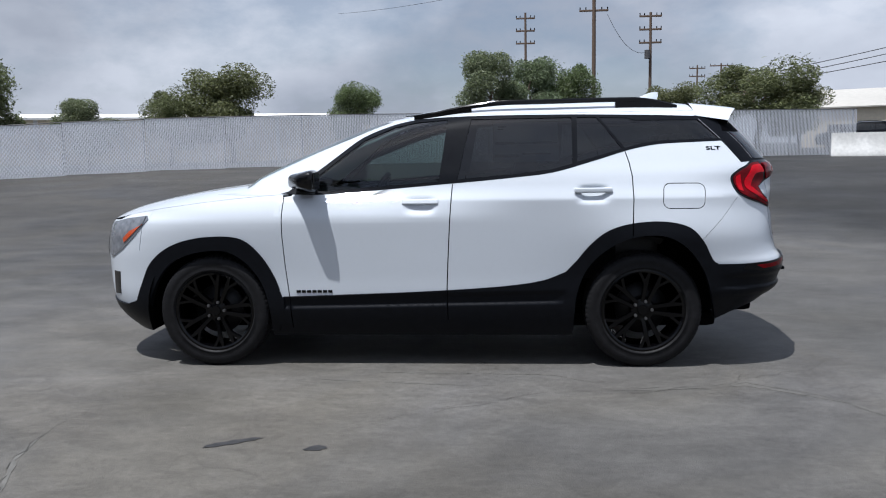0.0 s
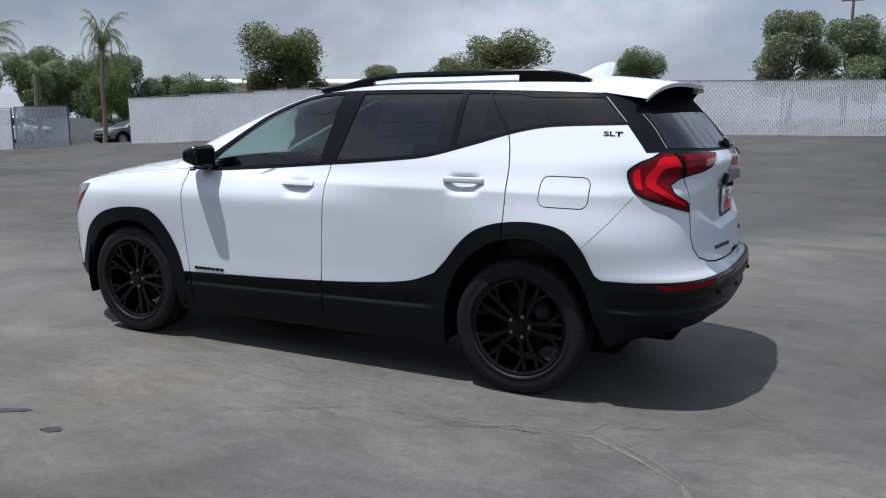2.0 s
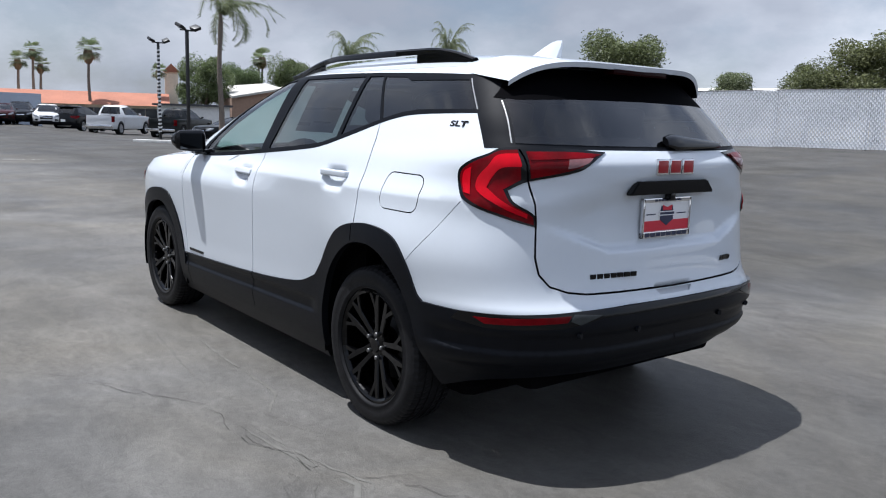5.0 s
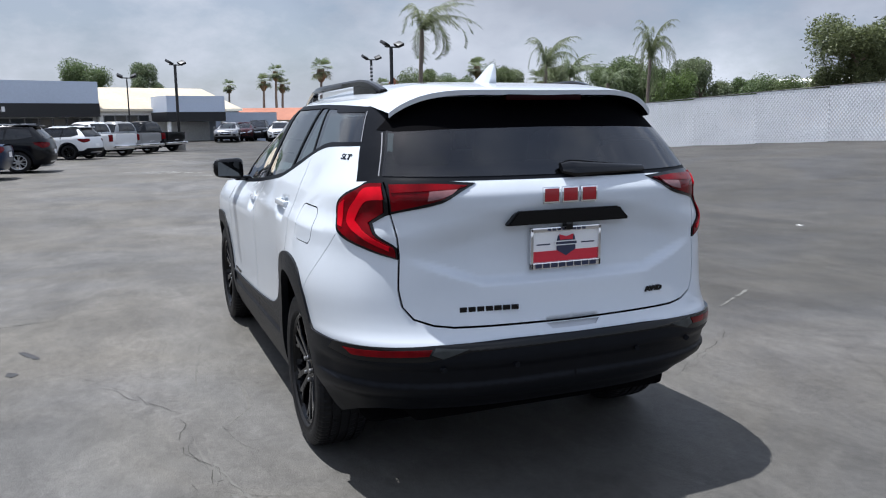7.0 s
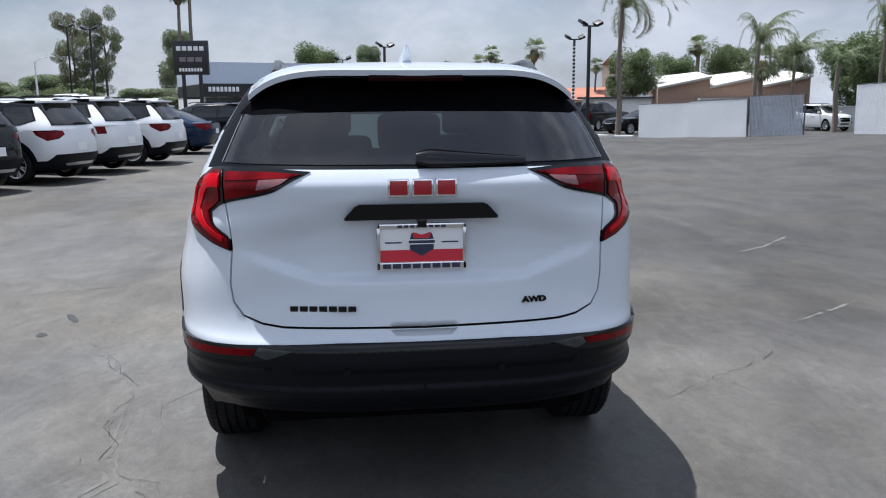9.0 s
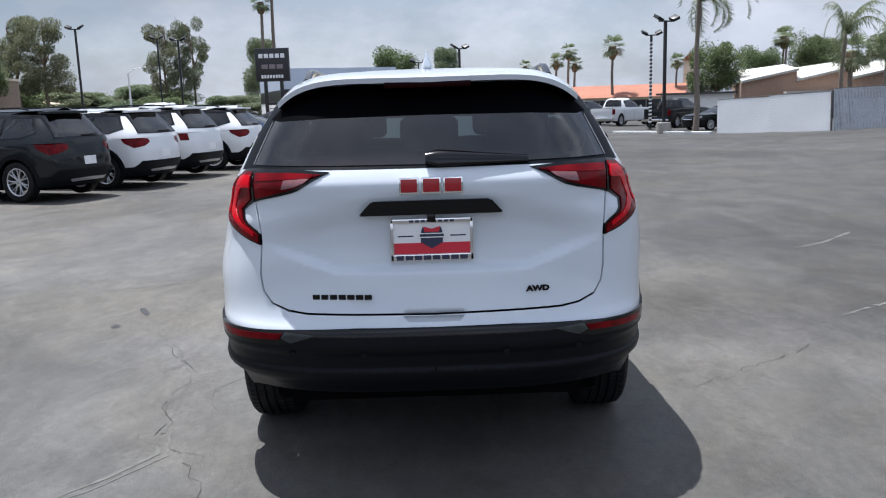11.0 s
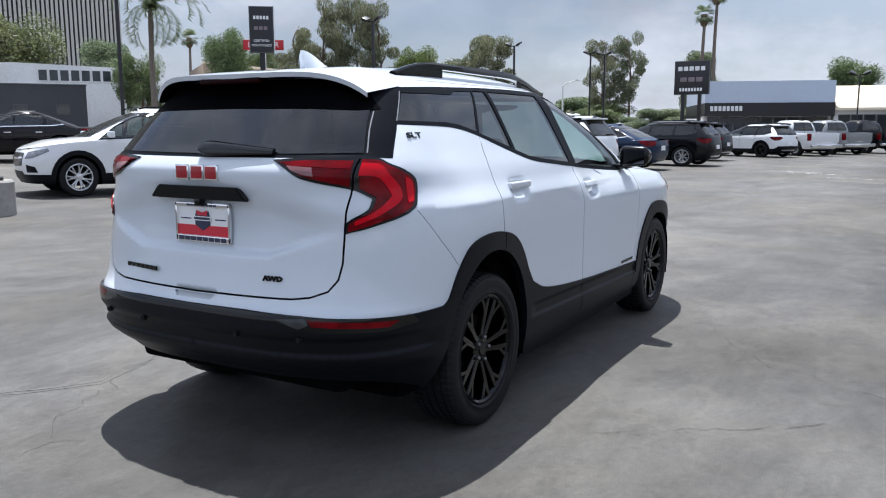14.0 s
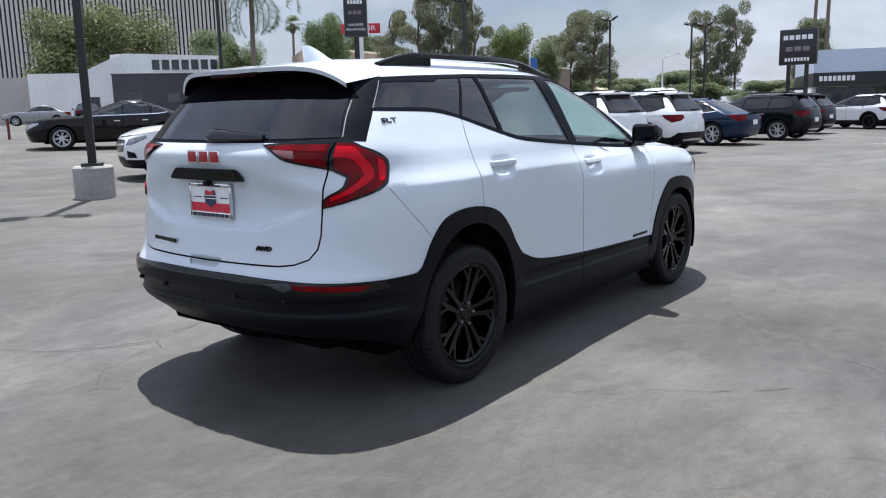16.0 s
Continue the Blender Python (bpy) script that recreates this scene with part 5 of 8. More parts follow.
def wheel_parts(parent, m, rr=0.359, w=0.235, rim=0.2415, rim_mat=None, spokes=5, twin=10.0, detail=True):
    """A wheel whose outside faces -y: tyre and rim, brake and nuts where they show."""
    k = (rr, w, rim, spokes, twin, detail, rim_mat.name)
    if k not in WHEELS:
        rb = revolve_bm([(rim + 0.006, -w * 0.43), (rim - 0.006, -w * 0.44), (rim - 0.016, -w * 0.405), (rim - 0.020, -w * 0.37), (rim - 0.030, -w * 0.10), (rim - 0.03, w * 0.40), (rim + 0.002, w * 0.40)], 48, closed=True)
        for i in range(spokes):
            a = 90 + 360 / spokes * i
            if detail:
                for s in (-1, 1):
                    merge_into(rb, forked_spoke(0.045, rim - 0.008, a, s, -w * 0.31, -w * 0.41))
                continue
            for s in ((-1, 1) if twin else (0,)):
                merge_into(rb, spoke_bm(0.035, rim - 0.012, a + s * twin * 0.8, a + s * twin * 1.75, 0.017 if twin else 0.035, 0.013 if twin else 0.03, -w * 0.30, -w * 0.40, 0.03))
        hubb = revolve_bm([(0.0, -w * 0.36), (0.030, -w * 0.36), (0.034, -w * 0.33), (0.070, -w * 0.30), (0.078, -w * 0.2), (0.078, w * 0.2), (0.0, w * 0.2)], 24, closed=False)
        merge_into(rb, hubb)
        meshes = []
        for nm, b, mt in (("tyre", tyre_bm(rr, w, rim, detail), RUBBER), ("rim", rb, rim_mat), ("brake_disc", revolve_bm([(0.0, 0.0), (0.16, 0.0), (0.162, 0.006), (0.16, 0.024), (0.0, 0.024)], 32, closed=False), DISC)):
            bmesh.ops.recalc_face_normals(b, faces=b.faces)
            me = bpy.data.meshes.new(nm)
            b.to_mesh(me)
            b.free()
            me.polygons.foreach_set("use_smooth", [nm == "brake_disc" or (nm == "tyre" and math.hypot(p.center.x, p.center.z) < rr - 0.028) for p in me.polygons])
            me.materials.append(mt)
            meshes.append(me)
        if detail:
            b = revolve_bm([(0.0, -0.012), (0.008, -0.011), (0.010, -0.006), (0.010, 0.012), (0.0, 0.012)], 10, closed=False)
            me = bpy.data.meshes.new("lug_nut")
            b.to_mesh(me)
            b.free()
            me.materials.append(STEEL)
            meshes.append(me)
        WHEELS[k] = meshes
    wheel = new("wheel", WHEELS[k][0])
    wheel.name = "wheel"
    wheel.parent, wheel.matrix_basis = parent, m
    for me in WHEELS[k][1:3]:
        o = new(me.name, me)
        o.parent = wheel
    if detail:
        for i in range(5):
            o = new("lug_nut", WHEELS[k][3])
            o.parent, o.matrix_basis = wheel, pose(0.056 * math.cos(radians(90 + 72 * i)), -w * 0.34, 0.056 * math.sin(radians(90 + 72 * i)))
    return wheel


WHEELS = {}
for x in (-1.3625, 1.3625):
    for sg in (-1, 1):
        wheel_parts(suv, Matrix.Translation((x, sg * 0.778, 0.358)) @ pose(0, 0, 0, 0, 17, 0 if sg < 0 else 180), rim=0.254, rim_mat=RIM)
        # arch liner
        bm = bmesh.new()
        prev = None
        for k in range(25):
            a = radians((-18 if x < 0 else 4) + (216 if x < 0 else 194) * k / 24)
            row = [bm.verts.new((x + r * math.cos(a), sg * y, 0.37 + r * math.sin(a) * 1.02)) for r, y in ((0.445, 0.872), (0.445, 0.60), (0.30, 0.598))]
            if prev:
                for i in range(2):
                    bm.faces.new((prev[i], prev[i + 1], row[i + 1], row[i]))
            prev = row
        part("arch_liner", bm, INTER, suv)

# underbody, cabin
part("underbody", box_bm((-1.80, -0.72, 0.22), (1.85, 0.72, 0.32), 0.05), INTER, suv)
part("sill_tray", box_bm((-0.93, -0.845, 0.225), (0.94, 0.845, 0.30), 0.02), INTER, suv)
part("bumper_tray", box_bm((1.80, -0.62, 0.365), (2.02, 0.62, 0.42), 0.02), INTER, suv)
part("floor_pan", box_bm((-1.0, -0.60, 0.30), (2.10, 0.60, 0.62), 0.04), INTER, suv)
part("exhaust_pipe", tube_bm([(0.48, -0.66, 0.208), (0.64, -0.66, 0.208)], 0.017, 12), STEEL, suv)
part("headliner", cap_bm(np.linspace(-0.05, 1.85, 12), lambda x: 0.56, lambda x: 1.555, lambda x: 1.585, 3), LINER, suv)
part("dashboard", box_bm((-1.05, -0.72, 0.80), (-0.55, 0.72, 1.10), 0.08, seg=3), INTER, suv)
for sg in (-1, 1):
    seat = part("front_seat", box_bm((0.02, sg * 0.37 - 0.25, 0.62), (0.52, sg * 0.37 + 0.25, 0.80), 0.06, seg=3), SEATM, suv)
    part("backrest", box_bm((-0.07, -0.24, 0.0), (0.07, 0.24, 0.62), 0.06, pose(0.50, sg * 0.37, 0.72, 0, 16, 0), 3), SEATM, seat)
    part("headrest", box_bm((-0.05, -0.13, 0.0), (0.05, 0.13, 0.18), 0.045, pose(0.70, sg * 0.37, 1.33, 0, 8, 0), 3), SEATM, seat)
    part("door_card", box_bm((-0.85, min(sg * 0.74, sg * 0.80), 0.55), (1.2, max(sg * 0.74, sg * 0.80), 1.085), 0.02), INTER, suv)
bench = part("rear_seat", box_bm((1.0, -0.62, 0.62), (1.5, 0.62, 0.82), 0.06, seg=3), SEATM, suv)
part("backrest", box_bm((-0.08, -0.62, 0.0), (0.08, 0.62, 0.58), 0.06, pose(1.45, 0, 0.74, 0, 18, 0), 3), SEATM, bench)
for y in (-0.38, 0.0, 0.38):
    part("headrest", box_bm((-0.045, -0.13, 0.0), (0.045, 0.13, 0.15), 0.04, pose(1.64, y, 1.30, 0, 10, 0), 3), SEATM, bench)
wheel_ring = bmesh.new()
add_tube(wheel_ring, [(0.19 * math.cos(radians(15 * k)), 0.19 * math.sin(radians(15 * k)), 0) for k in range(25)], 0.016, 8)
add_box(wheel_ring, (-0.18, -0.02, -0.03), (0.18, 0.02, 0.0), 0.01)
wheel_ring.transform(pose(-0.38, -0.37, 1.04, 0, -62, 0))
part("steering_wheel", wheel_ring, INTER, suv)

# price sheet behind the left rear door's pane
bm = bmesh.new()
prev = None
for x in np.linspace(0.44, 0.82, 6):
    row = [bm.verts.new((x, -(contour_half(back_shell, x, z) - 0.014), z)) for z in np.linspace(1.285, 1.530, 6)]
    if prev:
        for k in range(5):
            bm.faces.new((prev[k], prev[k + 1], row[k + 1], row[k]))
    prev = row
sheet = part("price_sheet", bm, PLATEW, suv, "white paper sheet behind dark glass")
for z0, z1, xa, xb in ((1.395, 1.408, 0.45, 0.81), (1.315, 1.33, 0.45, 0.60), (1.33, 1.338, 0.62, 0.80)):
    bm = bmesh.new()
    q = [bm.verts.new((x, -(contour_half(back_shell, x, z) - 0.011), z)) for x, z in ((xa, z0), (xb, z0), (xb, z1), (xa, z1))]
    bm.faces.new(q)
    part("print_bar", bm, PLATEB, sheet)

# tail: wiper, garnish, plate, badges
bm = bmesh.new()
ring = []
for k in range(9):
    u = k / 8
    y, z = -0.015 + 0.39 * u, 1.302 - 0.012 * u
    X, Y = back_shell.row(z)
    x = float(np.interp(-abs(y), -Y[back_shell.ns // 2:], X[back_shell.ns // 2:])) + 0.030 - 0.010 * u
    h, d = (0.036 - 0.024 * u) * (0.55 if k == 0 else 1), (0.026 - 0.016 * u) * (0.55 if k == 0 else 1)
    ring.append([bm.verts.new((x + d * math.cos(a) + 0.5 * h * -math.sin(a), y, z + h * math.sin(a))) for a in [6.283 * j / 10 for j in range(10)]])
for a, b in zip(ring, ring[1:]):
    for k in range(10):
        bm.faces.new((a[k], a[(k + 1) % 10], b[(k + 1) % 10], b[k]))
bm.faces.new(ring[0]), bm.faces.new(ring[-1])
wiper = part("wiper", bm, GLOSS, tailgate, "black rear wiper")
part("wiper_blade", tube_bm([(float(REAR(1.278)) - 0.012 + 0.012 - 0.06 * (y / 0.6) ** 2, y, 1.278) for y in np.linspace(0.0, 0.385, 8)], 0.006, 6), PLASTIC, wiper)
part("plate_garnish", prism_bm([(-0.275, 1.092), (-0.225, 1.146), (0.225, 1.146), (0.275, 1.092)], 0.035, Matrix.Translation((2.238, 0, 0)) @ Matrix.Rotation(radians(90), 4, "Z") @ Matrix.Scale(-1, 4, (0, 1, 0)), 0.006), GLOSS, tailgate)
part("camera_pod", box_bm((2.235, -0.016, 1.062), (2.268, 0.016, 1.096), 0.006), GLOSS, tailgate)


def tail_point(y, z, out=0.0):
    X, Y = back_shell.row(z)
    h = back_shell.ns // 2
    x = float(np.interp(-abs(y), -Y[h:], X[h:]))
    return Vector((x + out - float(tail_dent(np.array([[x, y, z]]))[0]), y, z))


PX = 2.232
plate = part("licence_plate", box_bm((PX, -0.150, 0.917), (PX + 0.005, 0.150, 1.068), 0.002), PLATEW, tailgate, "white and red dealer plate in a chrome holder")
bm = bmesh.new()
for a, b in (((-0.158, 0.911), (0.158, 0.937)), ((-0.158, 1.056), (0.158, 1.074)), ((-0.158, 0.911), (-0.146, 1.074)), ((0.146, 0.911), (0.158, 1.074))):
    add_box(bm, (PX - 0.002, a[0], a[1]), (PX + 0.012, b[0], b[1]), 0.003)
part("plate_holder", bm, CHROME, plate)
part("red_band", box_bm((PX + 0.004, -0.145, 0.938), (PX + 0.0066, 0.145, 0.980), 0.0), PLATER, plate)
for k in range(8):
    part("plate_bar", box_bm((PX + 0.011, -0.138 + 0.035 * k, 0.915), (PX + 0.0135, -0.110 + 0.035 * k, 0.932), 0.0), PLATEB, plate)
for k in range(8):
    part("plate_bar", box_bm((PX + 0.011, -0.085 + 0.022 * k, 1.060), (PX + 0.0135, -0.069 + 0.022 * k, 1.069), 0.0), PLATEB, plate)
part("shield_mark", prism_bm([(-0.042, 1.018), (-0.042, 0.982), (0.0, 0.958), (0.042, 0.982), (0.042, 1.018), (0.036, 1.040), (0.0, 1.032), (-0.036, 1.040)], 0.002, Matrix.Translation((PX + 0.009, 0, 0)) @ Matrix.Rotation(radians(90), 4, "Z")), PLATEB, plate)
part("shield_band", box_bm((PX + 0.0085, -0.052, 1.000), (PX + 0.0105, 0.052, 1.018), 0.0), PLATEW, plate)
part("shield_bar", box_bm((PX + 0.010, -0.046, 1.004), (PX + 0.0112, 0.046, 1.014), 0.0), PLATEB, plate)
part("shield_top", prism_bm([(-0.028, 1.022), (0.028, 1.022), (0.032, 1.044), (0.0, 1.034), (-0.032, 1.044)], 0.001, Matrix.Translation((PX + 0.0105, 0, 0)) @ Matrix.Rotation(radians(90), 4, "Z")), PLATER, plate)
for y in (-0.10, 0.10):
    part("small_print", box_bm((PX + 0.004, y - 0.030, 1.004), (PX + 0.0062, y + 0.030, 1.009), 0.0), PLATEB, plate)

# maker's mark: three red plates with a chrome edge
for k, y in enumerate((-0.080, 0.004, 0.086)):
    p = tail_point(y, 1.20)
    mark = part("maker_mark", box_bm((p.x - 0.01, y - 0.038, 1.170), (p.x + 0.006, y + 0.038, 1.234), 0.006), CHROME, tailgate)
    part("mark_face", box_bm((p.x, y - 0.031, 1.177), (p.x + 0.008, y + 0.031, 1.227), 0.003), REDBADGE, mark)


def bar_row(name, n, place, turn, wide, high, gap, mat, parent):
    """Unreadable or withheld lettering as a row of small bars."""
    for k in range(n):
        c = (k - (n - 1) / 2) * (wide + gap)
        part(name, box_bm((c - wide / 2, -0.003, -high / 2), (c + wide / 2, 0.004, high / 2), 0.0015, Matrix.Translation(place) @ turn), mat, parent)


bar_row("name_bar", 7, tail_point(-0.35, 0.785, 0.002), Matrix.Rotation(radians(90 - 9), 4, "Z"), 0.028, 0.019, 0.006, GLOSS, tailgate)
for sg in (-1, 1):
    yy = contour_half(back_shell, -0.70, 0.488)
    bar_row("name_bar", 7, (-0.70, sg * (yy + 0.001), 0.488), Matrix.Rotation(0, 4, "Z"), 0.028, 0.017, 0.006, GLOSS, suv)
    yb = contour_half(back_shell, 1.79, 1.352)
    yc = contour_half(back_shell, 1.74, 1.352)
    tilt = math.atan2(yc - yb, 0.05)
    lean = math.atan2(contour_half(back_shell, 1.79, 1.34) - contour_half(back_shell, 1.79, 1.365), 0.025)
    if sg < 0:
        m = Matrix.Translation((1.79, -yb - 0.001, 1.350)) @ Matrix.Rotation(tilt, 4, "Z") @ Matrix.Rotation(radians(90) - lean, 4, "X")
    else:
        m = Matrix.Translation((1.79, yb + 0.001, 1.350)) @ Matrix.Rotation(math.pi - tilt, 4, "Z") @ Matrix.Rotation(radians(90) - lean, 4, "X")
    letters("trim_badge", "SLT", 0.034, GLOSS, m, suv, "black raised letters", 0.002, 1.75, 0.0008)
p = tail_point(0.40, 0.795, 0.004)
letters("drive_badge", "AWD", 0.028, GLOSS, Matrix.Translation(p) @ Matrix.Rotation(radians(90 + 8), 4, "Z") @ Matrix.Rotation(radians(90), 4, "X"), tailgate, "black raised letters", 0.003, 1.3, 0.0015)
for y in (-0.55, -0.27, 0.27, 0.55):
    p = tail_point(y, 0.575, 0.012)
    part("parking_sensor", revolve_bm([(0.0, -0.004), (0.011, -0.004), (0.012, 0.01), (0.0, 0.01)], 14, closed=False), PLASTIC, suv).matrix_basis = Matrix.Translation(p) @ Matrix.Rotation(radians(90) - 0.5 * y, 4, "Z")


def settle(ob):
    """The rear haunches stand proud, the left one more, and the cabin narrows towards the windshield."""
    if ob.type == "MESH" and not ob.name.startswith(("wheel", "tyre", "rim", "brake_disc", "lug_nut")):
        me, m = ob.data, ob.matrix_basis.copy()
        co = np.empty(len(me.vertices) * 3)
        me.vertices.foreach_get("co", co)
        co = co.reshape(-1, 3)
        o = np.array(m.translation)
        x, y, z = co[:, 0] + o[0], co[:, 1] + o[1], co[:, 2] + o[2]
        k = 0.034 * rise(0.36, 0.48, z) * rise(1.06, 0.80, z) * rise(0.9, 1.5, x) * rise(0.50, 0.80, -y)
        right = 0.018 * rise(0.36, 0.48, z) * rise(1.20, 0.95, z) * rise(0.9, 1.5, x) * rise(0.50, 0.80, y)
        q = 0.100 * rise(0.93, 1.14, z) * rise(0.75, -0.45, x)
        if max(k.max(), q.max(), right.max()) > 1e-5:
            co[:, 1] -= k - right + q * y
            me.vertices.foreach_set("co", co.ravel())
            me.update()
    for c in ob.children:
        if not ob.name.startswith("wheel"):
            settle(c)


settle(suv)

# ---- other cars ----
PAINTS = {}


def paint(name, col, rough=0.3):
    if name not in PAINTS:
        PAINTS[name] = material(name, col, rough, coat=1.0 if col[0] > 0.1 else 0.5, spec=0.5 if col[0] > 0.1 else 0.05, var=0.02, scale=30, var2=0.03, scale2=1.0)
    return PAINTS[name]


DARKGL = glass("dark_car_glass", (0.12, 0.13, 0.135), 1.62)

FORMS = {
    # belt, roof, cowl x, hood edge nose/cowl z, hood mid add, tail kind
    "crossover": dict(
        belt=1.02, top=1.585, long=4.40, wheels=(-1.29, 1.29), tail="hatch",
        width=[(0.15, 0.78), (0.3, 0.86), (0.5, 0.885), (0.8, 0.90), (0.95, 0.90), (1.05, 0.88), (1.2, 0.82), (1.4, 0.72), (1.52, 0.64), (1.6, 0.55)],
        rear=[(0.15, 1.95), (0.35, 2.12), (0.55, 2.20), (0.75, 2.19), (0.95, 2.15), (1.1, 2.10), (1.3, 1.96), (1.45, 1.83), (1.6, 1.72)],
        front=[(0.15, -2.0), (0.35, -2.15), (0.6, -2.2), (0.8, -2.16), (0.92, -2.08), (1.6, -2.05)],
        top_front=[(0.95, -1.25), (1.05, -1.12), (1.2, -0.82), (1.35, -0.5), (1.5, -0.12), (1.6, 0.15)],
        hood=[(-2.2, 0.86), (-1.9, 0.92), (-1.5, 0.98), (-1.0, 1.02)], cowl=-0.95,
        glass=[(-0.85, 1.06), (1.42, 1.13), (1.74, 1.21), (1.58, 1.455), (0.95, 1.52), (0.2, 1.51), (-0.15, 1.44), (-0.5, 1.28)], split=(0.12, 0.95)),
    "sedan": dict(
        belt=0.94, top=1.42, long=4.95, wheels=(-1.48, 1.42), tail="boot",
        width=[(0.15, 0.78), (0.3, 0.88), (0.5, 0.905), (0.7, 0.915), (0.9, 0.90), (1.0, 0.86), (1.2, 0.74), (1.35, 0.64), (1.44, 0.52)],
        rear=[(0.15, 2.2), (0.35, 2.38), (0.6, 2.47), (0.8, 2.47), (0.95, 2.42), (1.5, 2.40)],
        front=[(0.15, -2.3), (0.35, -2.43), (0.6, -2.48), (0.75, -2.42), (0.85, -2.3), (1.5, -2.3)],
        top_front=[(0.9, -1.25), (1.0, -1.0), (1.15, -0.62), (1.3, -0.22), (1.44, 0.3)],
        top_rear=[(0.9, 2.15), (1.0, 1.98), (1.15, 1.62), (1.3, 1.25), (1.44, 0.8)],
        hood=[(-2.48, 0.80), (-2.1, 0.87), (-1.5, 0.92), (-1.0, 0.94)], cowl=-1.0,
        glass=[(-0.82, 0.985), (1.25, 1.02), (1.55, 1.06), (1.1, 1.28), (0.75, 1.36), (0.25, 1.37), (-0.1, 1.29), (-0.45, 1.14)], split=(0.25, 1.05)),
    "pickup": dict(
        belt=1.22, top=1.86, long=5.85, wheels=(-1.85, 1.85), tail="bed", lift=0.12,
        width=[(0.2, 0.82), (0.4, 0.95), (0.6, 0.98), (0.9, 0.99), (1.15, 0.98), (1.25, 0.95), (1.5, 0.86), (1.75, 0.75), (1.9, 0.62)],
        rear=[(0.2, 2.7), (0.5, 2.86), (0.7, 2.92), (0.8, 2.90), (1.3, 2.90), (2.0, 2.90)],
        front=[(0.2, -2.7), (0.5, -2.88), (0.8, -2.92), (1.1, -2.88), (1.2, -2.8), (2.0, -2.8)],
        top_front=[(1.15, -1.35), (1.3, -1.15), (1.5, -0.82), (1.7, -0.42), (1.9, 0.0)],
        top_rear=[(1.15, 1.28), (1.4, 1.25), (1.7, 1.16), (1.9, 0.95)],
        hood=[(-2.92, 1.12), (-2.5, 1.16), (-1.8, 1.20), (-1.2, 1.22)], cowl=-1.2,
        glass=[(-0.95, 1.28), (1.05, 1.30), (1.02, 1.70), (0.2, 1.76), (-0.25, 1.70), (-0.6, 1.50)], split=(0.02, 1.4)),
}


def rounded_arch(x, r, z):
    return [(x - r - 0.02, 0.12), (x - r, z)] + [(x + r * math.cos(radians(a)), z + r * math.sin(radians(a))) for a in range(165, 0, -15)] + [(x + r, z), (x + r + 0.02, 0.12)]


